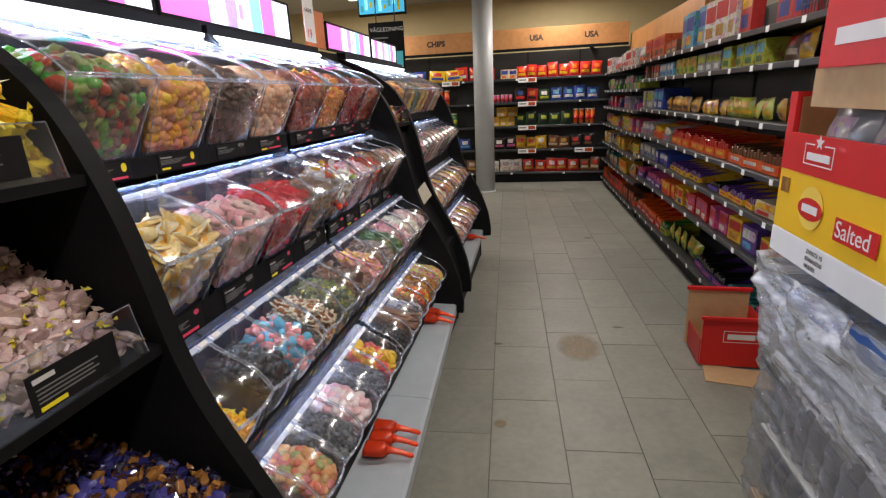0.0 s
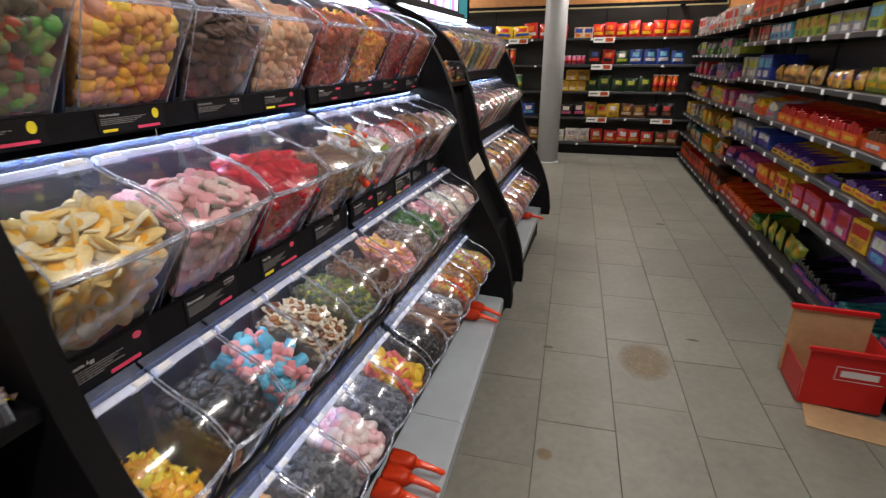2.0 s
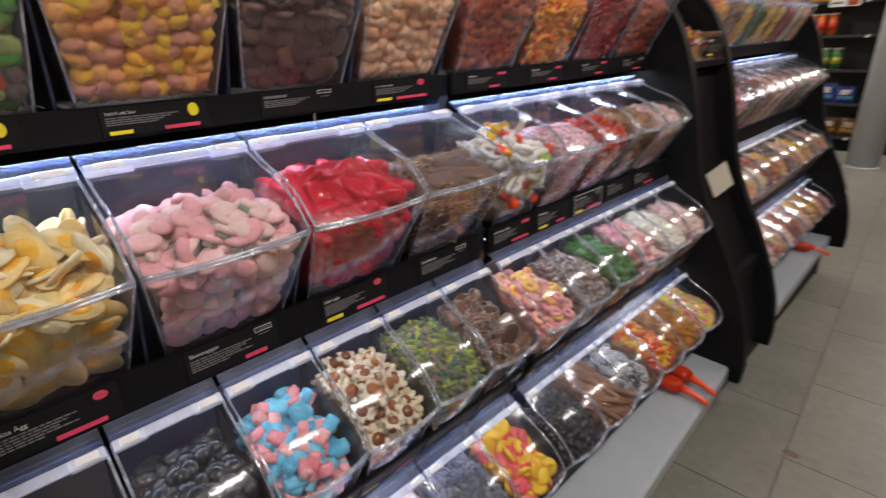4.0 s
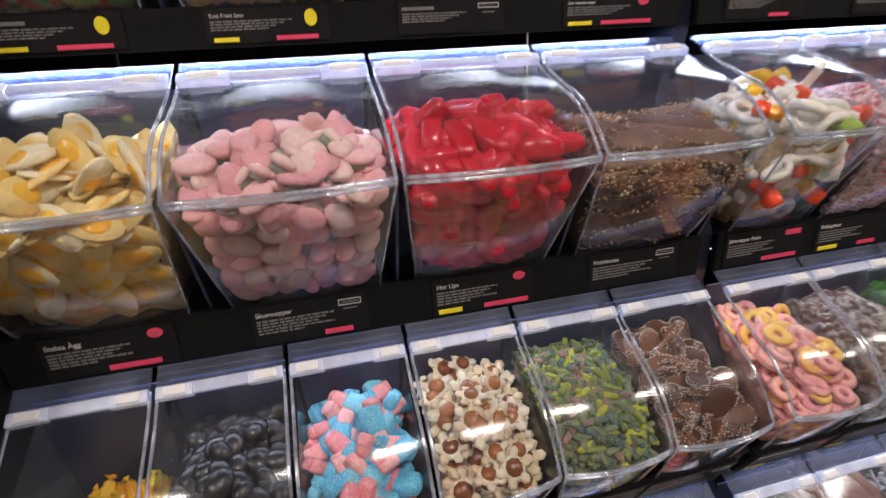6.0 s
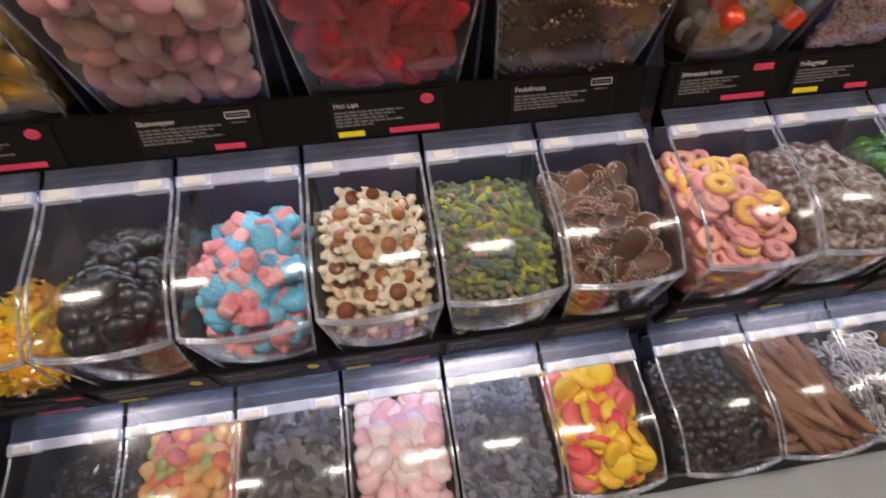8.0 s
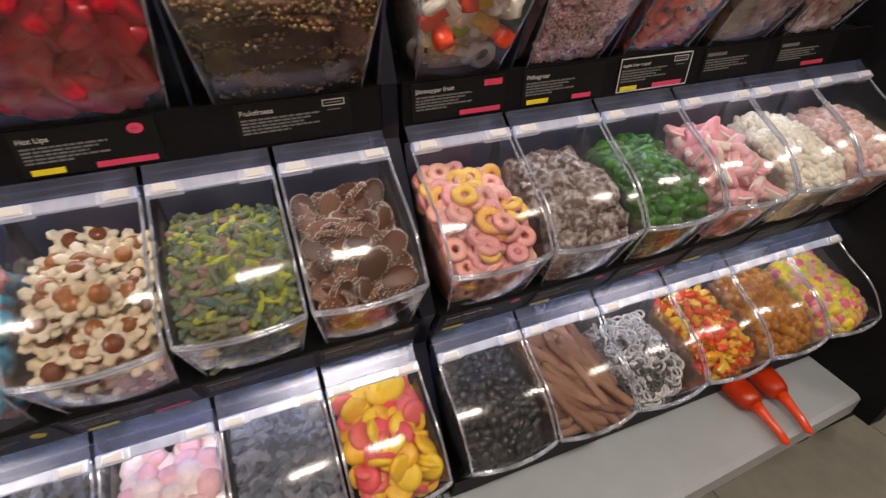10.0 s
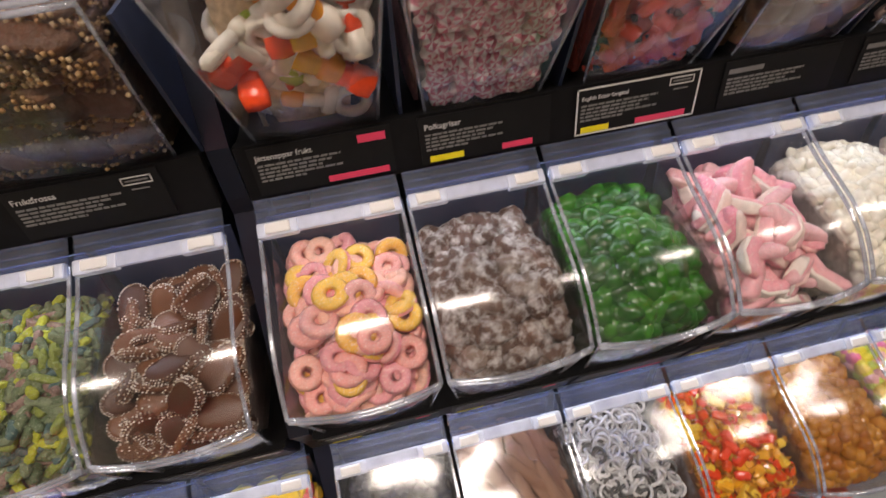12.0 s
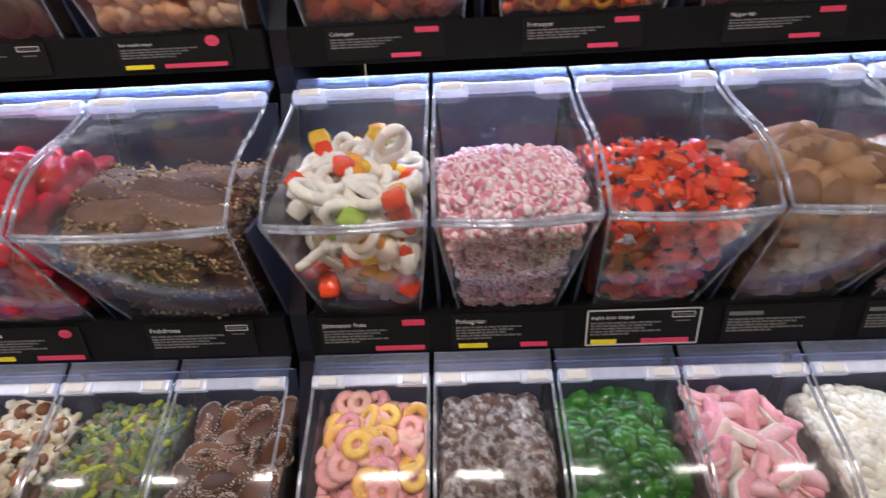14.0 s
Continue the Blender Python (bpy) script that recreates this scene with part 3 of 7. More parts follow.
PIECE = {
    "ring": joined((torus(0.38, 14, 6, 0.50), 0, (0, 0, -0.11), (1, 1, 1)), (torus(0.38, 14, 6, 0.50), 1, (0, 0, 0.11), (1, 1, 1))),
    "nubby": joined((sphere(8, 6, rough_sphere), 0, (0, 0, 0), (1.15, 0.8, 0.7)), *[(sphere(4, 3), 1, ((1.10 + 0.06 * math.sin(k * 5.1)) * math.cos(2.4 * k) * math.sqrt(1 - (1 - k / 30) ** 2), 0.8 * math.sin(2.4 * k) * math.sqrt(1 - (1 - k / 30) ** 2), 0.7 * (1 - k / 30)), (0.07, 0.07, 0.06)) for k in range(1, 60)]),
    "thin_ring": single(torus(0.2, 12, 5)),
    "drop": single(sphere(9, 6, lambda x, y, z: (x, y * 0.8, z * 0.55))),
    "ball": single(sphere(8, 6)),
    "lump": single(sphere(10, 7, rough_sphere)),
    "coin": single(sphere(12, 5, lambda x, y, z: (x, y, math.copysign(abs(z) ** 0.6, z) * 0.3))),
    "bean": single(sphere(8, 6, lambda x, y, z: (x * 1.35, y * 0.75, z * 0.72))),
    "cap": joined((sphere(12, 6, lambda x, y, z: (x, y * 0.74, math.copysign(abs(z) ** 0.7, z) * 0.30)), 0, (0, 0, 0.1), (1, 1, 1)),
                  (slab(0.62, 0.50, 0.22), 1, (0.1, 0.05, -0.28), (1, 1, 1))),
    "lips": joined((curved(1.0, 0.28, 0.34, 0.22), 0, (0, -0.18, 0), (1, 1, 1)), (curved(1.0, 0.26, 0.34, -0.2), 0, (0, 0.2, 0.0), (1, 1, 1))),
    "egg": joined((wavy_disc(14, 1.0, 0.13, 3, 0.05), 0, (0, 0, 0), (1.05, 0.55, 1)), (sphere(10, 4), 1, (0.22, 0.0, 0.05), (0.52, 0.40, 0.13)), (sphere(10, 4), 1, (0.22, 0.0, -0.05), (0.50, 0.38, 0.12))),
    "chunk": single(sphere(9, 7, lambda x, y, z: tuple(c * (1 + 0.5 * noise.noise((x * 1.3 + 4, y * 1.3, z * 1.3)) + 0.16 * noise.noise((x * 4, y * 4, z * 4))) * d for c, d in zip((math.copysign(abs(x) ** 0.6, x), math.copysign(abs(y) ** 0.6, y), math.copysign(abs(z) ** 0.6, z)), (1.25, 0.72, 0.6))))),
    "plank": joined((slab(1.0, 0.26, 0.11), 0, (0, 0, 0), (1, 1, 1)),
                    *[(sphere(4, 3), 1, (-0.98 + 1.96 * (k % 40) / 39, (0.25 if k < 40 else -0.25) + 0.02 * math.sin(k * 7.0), 0.03 + 0.06 * math.sin(k * 2.3)), (0.034, 0.03, 0.034)) for k in range(80)]),
    "bar": single(slab(1.0, 0.3, 0.2)),
    "stick": single(slab(1.6, 0.22, 0.2)),
    "bottle": joined((slab(0.62, 0.46, 0.34), 0, (-0.32, 0, 0), (1, 1, 1)), (slab(0.5, 0.38, 0.30), 1, (0.5, 0, 0), (1, 1, 1)), (slab(0.16, 0.34, 0.28), 1, (0.95, 0, 0), (1, 1, 1))),
    "flower": joined(*[(petal(2 * math.pi * k / 6), 1, (0, 0, 0), (1, 1, 1)) for k in range(6)],
                     (sphere(10, 4), 1, (0, 0, 0), (0.72, 0.72, 0.12)), (sphere(9, 5), 0, (0, 0, 0.12), (0.46, 0.46, 0.26)), (sphere(8, 5), 0, (0, 0, -0.12), (0.6, 0.6, 0.17))),
    "tube_cut": single(slab(1.0, 0.26, 0.24)),
    "moon": joined((curved(1.0, 0.30, 0.30, 0.42), 0, (0, 0.04, 0), (1, 1, 1)), (curved(0.94, 0.13, 0.25, 0.42), 1, (0, -0.25, 0), (1, 1, 1))),
    "wrap": wrapped(),
    "gem": single(sphere(7, 5, lambda x, y, z: (x * (1 - 0.25 * z), y * (1 - 0.25 * z), z * 0.9))),
    "dummy": joined((torus(0.27, 14, 6), 0, (-0.60, 0, 0), (0.56, 0.56, 0.6)), (slab(0.5, 0.46, 0.2), 0, (-0.02, 0, 0), (0.40, 1.1, 1)),
                    (slab(0.46, 0.24, 0.20), 1, (0.45, 0, 0), (1, 1, 1)), (slab(0.30, 0.30, 0.24), 1, (0.90, 0, 0), (1, 1, 1))),
    "pillow": single(slab(0.8, 0.62, 0.5)),
    "humbug": (*slab(0.85, 0.66, 0.55), [j % 2 for j in range(8) for _ in range(7)]),
    "slabby": joined((sphere(14, 8, lambda x, y, z: (math.copysign(abs(x) ** 0.7, x), y * 0.60, math.copysign(abs(z) ** 0.5, z) * 0.2)), 0, (0, 0, 0), (1, 1, 1)),
                     *[(sphere(4, 3), 1, (q * math.copysign(abs(math.cos(2.4 * k)) ** 0.7, math.cos(2.4 * k)), 0.60 * q * math.sin(2.4 * k), z), (0.042, 0.04, 0.04))
                       for k in range(130) for q, z in [((0.90, 0.16), (0.98, 0.08), (1.0, -0.02), (0.97, -0.11))[k % 4]]],
                     *[(sphere(4, 3), 1, (0.8 * math.cos(2.4 * k) * math.sqrt(k / 22), 0.46 * math.sin(2.4 * k) * math.sqrt(k / 22), -0.19), (0.05, 0.05, 0.045)) for k in range(22)]),
}
PIECE = {k: (np.array(v), f, m) for k, (v, f, m) in PIECE.items()}


def sweet(name, ramp, rough=0.45, bump=0.25, bscale=420, sub=0.0, coat=0.0, vary=0.18, grain=160, speck=None):
    return material(name, rough=rough, bump=bump, bscale=bscale, ramp=ramp, ramp_by="island", sub=sub, coat=coat, vary=vary, scale=grain, speck=speck)


WHITE_F = sweet("white_foam", [(0.86, 0.84, 0.76), (0.85, 0.81, 0.70)], 0.6)
YOLK = sweet("yolk_jelly", [(0.85, 0.42, 0.02), (0.9, 0.52, 0.05)], 0.3, 0.1, coat=0.3)
PINK_F = sweet("pink_foam", [(0.80, 0.42, 0.42), (0.83, 0.50, 0.48), (0.78, 0.38, 0.40), (0.80, 0.58, 0.52)], 0.6)
GREY_D = sweet("grey_dust", [(0.24, 0.27, 0.22), (0.34, 0.36, 0.29), (0.40, 0.38, 0.32)], 0.6)
LIPS = sweet("red_jelly", [(0.62, 0.008, 0.03), (0.52, 0.004, 0.02), (0.70, 0.02, 0.05)], 0.22, 0.08, coat=0.4)
CHOC = sweet("milk_chocolate", [(0.115, 0.041, 0.016), (0.075, 0.025, 0.010), (0.17, 0.065, 0.026)], 0.32)
BAR_C = sweet("bar_chocolate", [(0.15, 0.075, 0.040), (0.10, 0.045, 0.022), (0.24, 0.14, 0.085), (0.07, 0.03, 0.014)], 0.4, 0.6, 260, vary=0.35)
CRUMB = sweet("pale_crumb", [(0.72, 0.63, 0.54), (0.78, 0.72, 0.64), (0.50, 0.38, 0.28), (0.26, 0.14, 0.08)], 0.7)
WRAP_Y = sweet("yellow_wrapper", [(0.9, 0.55, 0.02), (0.85, 0.40, 0.02), (0.9, 0.7, 0.05)], 0.2, 0.2, 200, coat=0.6)
LIQUOR = sweet("black_liquorice", [(0.008, 0.009, 0.011), (0.013, 0.014, 0.017), (0.02, 0.021, 0.025)], 0.3, 0.2, coat=0.3)
BLUE_F = sweet("blue_foam", [(0.09, 0.50, 0.72), (0.16, 0.60, 0.78), (0.07, 0.44, 0.68)], 0.5, speck=((0.55, 0.78, 0.86), 380, 0.52, 0.75))
ROSE_F = sweet("rose_foam", [(0.85, 0.32, 0.33), (0.86, 0.42, 0.42), (0.84, 0.28, 0.32)], 0.5, sub=0.15, speck=((0.90, 0.72, 0.70), 380, 0.54, 0.80))
CREAM_F = sweet("cream_foam", [(0.70, 0.60, 0.42), (0.66, 0.53, 0.34), (0.74, 0.66, 0.50)], 0.45, sub=0.2)
COLA = sweet("cola_jelly", [(0.26, 0.085, 0.02), (0.34, 0.12, 0.03), (0.18, 0.05, 0.012)], 0.22, 0.15, coat=0.3)
LIME_MIX = sweet("sour_mix", [(0.40, 0.43, 0.03), (0.09, 0.13, 0.06), (0.15, 0.19, 0.09), (0.07, 0.13, 0.12), (0.26, 0.16, 0.13), (0.22, 0.27, 0.05), (0.12, 0.16, 0.08), (0.18, 0.22, 0.12)], 0.6, 0.6, vary=0.4, grain=300, speck=((0.62, 0.64, 0.50), 420, 0.58, 0.84))
PEACH = sweet("peach_ring", [(0.86, 0.38, 0.33), (0.87, 0.48, 0.36), (0.86, 0.42, 0.34), (0.86, 0.46, 0.08), (0.82, 0.34, 0.36), (0.86, 0.52, 0.08), (0.85, 0.42, 0.38)], 0.5, sub=0.15, speck=((0.92, 0.76, 0.68), 420, 0.54, 0.80))
SUGAR_CHOC = sweet("sugared_chocolate", [(0.16, 0.085, 0.06), (0.13, 0.065, 0.042), (0.22, 0.13, 0.095), (0.15, 0.08, 0.055), (0.30, 0.22, 0.18)], 0.5, 1.0, 600, vary=0.3, grain=260, speck=((0.70, 0.66, 0.63), 95, 0.44, 0.66))
GREEN_J = sweet("green_jelly", [(0.016, 0.12, 0.008), (0.032, 0.18, 0.012), (0.010, 0.08, 0.006)], 0.28, 0.3, 90, sub=0.2, coat=0.15)
MOON_P = sweet("pink_moon", [(0.85, 0.36, 0.40), (0.86, 0.48, 0.50), (0.85, 0.42, 0.44), (0.83, 0.30, 0.38)], 0.5, speck=((0.90, 0.78, 0.76), 400, 0.54, 0.80))
WHITE_B = sweet("white_bean", [(0.87, 0.84, 0.72), (0.85, 0.80, 0.66)], 0.25, 0.05, coat=0.3)
PEARL = sweet("pearl_pink", [(0.85, 0.56, 0.55), (0.86, 0.72, 0.68), (0.84, 0.48, 0.50)], 0.3, 0.1, coat=0.2)
MULTI = sweet("fruit_jelly", [(0.66, 0.18, 0.10), (0.70, 0.34, 0.12), (0.66, 0.40, 0.18), (0.36, 0.38, 0.14), (0.62, 0.20, 0.18)], 0.45, 0.3)
ASH = sweet("salty_grey", [(0.10, 0.105, 0.11), (0.16, 0.165, 0.17), (0.06, 0.065, 0.07), (0.22, 0.225, 0.23)], 0.5, 0.5)
ASH_BLUE = sweet("salty_blue_grey", [(0.11, 0.13, 0.16), (0.18, 0.20, 0.24), (0.25, 0.27, 0.31), (0.09, 0.10, 0.13)], 0.5, 0.5)
PEACHY = sweet("red_yellow_drop", [(0.80, 0.08, 0.10), (0.88, 0.46, 0.02), (0.87, 0.58, 0.03), (0.80, 0.14, 0.12), (0.88, 0.52, 0.03)], 0.35, 0.2)
COCOA = sweet("cocoa_stick", [(0.26, 0.13, 0.075), (0.31, 0.165, 0.10), (0.22, 0.10, 0.06)], 0.7, 0.4)
MONO = sweet("black_white_ring", [(0.6, 0.6, 0.6), (0.75, 0.75, 0.74), (0.10, 0.10, 0.10), (0.5, 0.5, 0.5)], 0.5)
AMBER = sweet("amber_jelly", [(0.44, 0.17, 0.013), (0.36, 0.12, 0.010), (0.52, 0.22, 0.02)], 0.2, 0.1, coat=0.4)
EMBER = sweet("orange_red_wrap", [(0.85, 0.10, 0.01), (0.85, 0.40, 0.02), (0.80, 0.06, 0.01), (0.85, 0.55, 0.05)], 0.2, 0.1, coat=0.5)
PASTEL = sweet("pastel_ball", [(0.86, 0.72, 0.04), (0.82, 0.16, 0.28), (0.86, 0.60, 0.10), (0.60, 0.68, 0.10), (0.85, 0.45, 0.40)], 0.35, 0.1)
DUMMY_J = sweet("dummy_jelly", [(0.82, 0.07, 0.015), (0.86, 0.34, 0.02), (0.34, 0.50, 0.06), (0.84, 0.78, 0.66), (0.86, 0.52, 0.03), (0.85, 0.80, 0.68)], 0.22, 0.1, coat=0.3)
FOIL_R = sweet("red_foil", [(0.80, 0.06, 0.012), (0.74, 0.04, 0.01), (0.82, 0.10, 0.02)], 0.18, 0.3, 160, coat=0.8)
FOIL_S = sweet("silver_foil", [(0.35, 0.36, 0.40), (0.02, 0.02, 0.03), (0.72, 0.08, 0.03), (0.03, 0.03, 0.05)], 0.2, 0.3, 160, coat=0.6)
TOFFEE = sweet("toffee", [(0.27, 0.13, 0.05), (0.36, 0.19, 0.08), (0.20, 0.09, 0.035)], 0.55, 0.35)
PALE_PINK = sweet("pale_pink", [(0.80, 0.58, 0.52), (0.84, 0.70, 0.62), (0.72, 0.40, 0.36)], 0.5)
FROG = sweet("green_red_frog", [(0.05, 0.26, 0.03), (0.12, 0.34, 0.05), (0.42, 0.07, 0.03), (0.16, 0.10, 0.06), (0.28, 0.36, 0.10), (0.10, 0.08, 0.05)], 0.3, 0.15)
SUNNY = sweet("sunny_sour", [(0.86, 0.46, 0.03), (0.86, 0.58, 0.05), (0.80, 0.34, 0.10), (0.66, 0.30, 0.18), (0.85, 0.44, 0.12)], 0.45, 0.3)
BUTTON = sweet("dark_button", [(0.11, 0.055, 0.035), (0.15, 0.08, 0.055), (0.08, 0.04, 0.028)], 0.4, 0.1)
APRICOT = sweet("apricot_sour", [(0.82, 0.48, 0.28), (0.84, 0.58, 0.36), (0.80, 0.42, 0.22)], 0.55, 0.4)
RUST = sweet("rust_red", [(0.36, 0.06, 0.025), (0.28, 0.045, 0.02), (0.42, 0.09, 0.03)], 0.35, 0.2)
FLAME = sweet("flame_mix", [(0.85, 0.46, 0.03), (0.78, 0.12, 0.02), (0.85, 0.30, 0.03)], 0.35, 0.2)
WINE = sweet("wine_red", [(0.40, 0.02, 0.03), (0.50, 0.035, 0.04), (0.30, 0.015, 0.02)], 0.3, 0.15)
VIOLET_W = sweet("violet_wrap", [(0.03, 0.03, 0.16), (0.06, 0.055, 0.26), (0.34, 0.15, 0.035), (0.012, 0.011, 0.04), (0.06, 0.022, 0.012)], 0.14, 0.5, 120, coat=1.0)
PINK_WRAP = sweet("dusty_pink_wrap", [(0.60, 0.42, 0.41), (0.70, 0.54, 0.51), (0.42, 0.28, 0.27), (0.62, 0.45, 0.43), (0.46, 0.33, 0.27)], 0.25, 0.9, 70, coat=0.7, vary=0.3, grain=90)
GOLD_TIP = sweet("gold_twist", [(0.70, 0.58, 0.06), (0.60, 0.47, 0.40), (0.74, 0.64, 0.10), (0.62, 0.48, 0.42)], 0.25, 0.3, 160, coat=0.6)

NUT = sweet("nut_flake", [(0.40, 0.26, 0.12), (0.30, 0.17, 0.07), (0.52, 0.38, 0.22), (0.16, 0.08, 0.035)], 0.6)
EGG_W = sweet("egg_foam", [(0.86, 0.70, 0.32), (0.86, 0.64, 0.24), (0.86, 0.77, 0.50), (0.86, 0.67, 0.28)], 0.5)
ROSE_W = sweet("white_sugar", [(0.86, 0.80, 0.78), (0.85, 0.74, 0.72)], 0.35, 0.1, coat=0.2)
POLKA_R = sweet("rose_sugar", [(0.74, 0.26, 0.34), (0.68, 0.18, 0.27), (0.80, 0.40, 0.45)], 0.35, 0.1, coat=0.2)
MOON_W = sweet("cream_moon", [(0.86, 0.68, 0.60), (0.86, 0.78, 0.70), (0.86, 0.56, 0.52)], 0.5)
RAMPS = {}


def shaded_heart(mats):
    """The mass inside a heap: its sweets' mean colour, darkened as inner shade."""
    key = tuple(mm.name for mm in mats)
    if key not in RAMPS:
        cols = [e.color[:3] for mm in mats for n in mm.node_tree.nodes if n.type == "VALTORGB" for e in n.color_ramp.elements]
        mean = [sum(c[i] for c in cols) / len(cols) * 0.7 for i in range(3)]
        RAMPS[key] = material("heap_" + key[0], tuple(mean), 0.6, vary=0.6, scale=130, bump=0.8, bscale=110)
    return RAMPS[key]


rng = np.random.default_rng(7)


AIM = {"plank": (1.45, 0.22), "stick": (0.55, 0.3)}


def rot_matrices(n, flat, kind=""):
    """Random turns; flat near 1 keeps the pieces lying down."""
    a = rng.uniform(0, 2 * np.pi, n)
    if kind in AIM:
        a = rng.normal(AIM[kind][0], AIM[kind][1], n)
    tilt = rng.normal(0, 1, n) * (1 - flat) * 1.4
    ax = rng.uniform(0, 2 * np.pi, n)
    ca, sa, ct, st, cx, sx = np.cos(a), np.sin(a), np.cos(tilt), np.sin(tilt), np.cos(ax), np.sin(ax)
    rz = np.zeros((n, 3, 3))
    rz[:, 0, 0], rz[:, 0, 1], rz[:, 1, 0], rz[:, 1, 1], rz[:, 2, 2] = ca, -sa, sa, ca, 1
    k = np.zeros((n, 3, 3))
    k[:, 0, 2], k[:, 2, 0], k[:, 1, 2], k[:, 2, 1] = sx, -sx, -cx, cx
    rt = np.eye(3) + st[:, None, None] * k + (1 - ct)[:, None, None] * (k @ k)
    return rt @ rz


def frames_from_normals(nrm):
    nrm = nrm / np.linalg.norm(nrm, axis=1)[:, None]
    ref = np.tile(np.array([0.0, 1.0, 0.0]), (len(nrm), 1))
    u = np.cross(ref, nrm)
    u /= np.linalg.norm(u, axis=1)[:, None]
    v = np.cross(nrm, u)
    return np.stack([u, v, nrm], axis=2)


def pile_object(name, label, specs, core, mats, category="sweets", group="loose sweets", inside=None):
    """specs: rows of (piece kind, size, points, normals, flat). core: (verts, faces) of the mass beneath. One object of loose sweets."""
    V, F, M, n = [], [], [], 0
    for kind, size, pts, nrm, flat in specs:
        tv, tf, tm = PIECE[kind]
        cnt = len(pts)
        if not cnt:
            continue
        r = frames_from_normals(nrm) @ rot_matrices(cnt, flat, kind)
        sz = size * rng.uniform(0.88, 1.12, cnt)
        allv = np.einsum("nij,vj->nvi", r, tv) * sz[:, None, None] + pts[:, None, :]
        if inside:
            allv = inside(allv)
        V.append(allv.reshape(-1, 3))
        nv = len(tv)
        for c in range(cnt):
            o = n + c * nv
            F.extend([tuple(o + i for i in q) for q in tf])
        M += tm * cnt
        n += cnt * nv
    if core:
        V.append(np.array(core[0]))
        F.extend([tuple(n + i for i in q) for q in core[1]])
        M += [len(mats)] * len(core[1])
        mats = list(mats) + [shaded_heart(mats)]
    me = bpy.data.meshes.new(name)
    me.from_pydata(np.concatenate(V).tolist(), [], F)
    for mm in mats:
        me.materials.append(mm)
    me.polygons.foreach_set("material_index", np.array(M, dtype=np.int32))
    soft = all(row[0] not in ("wrap", "chunk") for row in specs)
    me.polygons.foreach_set("use_smooth", np.full(len(F), soft))
    ob = new(name, me)
    return tagged(ob, label, category, group, "stuff")


def heap_point(key, w, s, v, fill, seed, depth=0.0, pad=0.0):
    """A point of the heap's surface: s from under the hinge (0) to the tub's front (1)."""
    hx, hz, lx, lz, fx, fz, tp, bow = bin_shape(key, w)
    z = lid_point(key, w, min(1.0, max(s, 0.0)), v)[2]
    base = {"A": 0.045, "B": 0.025, "C": 0.027, "D": 0.024}[key]
    back = (1 - s) ** 2 * {"A": 0.04, "B": 0.075, "C": 0.046, "D": 0.038}[key]
    bump = 0.012 * noise.noise((s * 3 + seed * 7.3, v * 3 * w / 0.16, seed * 1.7)) + 0.010 * math.sin(math.pi * v)
    z = max(z - base - back - (1 - fill) * 0.11 + bump - depth, fz + 0.014)
    f = min(1.0, max(0.0, (lz - z) / (lz - fz)))
    e = 0.005 + tp * f + pad
    xm = lerp(lx, fx, f) + bow * (1 - 0.6 * f) * (1 - (2 * v - 1) ** 2) - 0.004 - pad
    return lerp(hx - 0.03, xm, s), e + v * (w - 2 * e), z


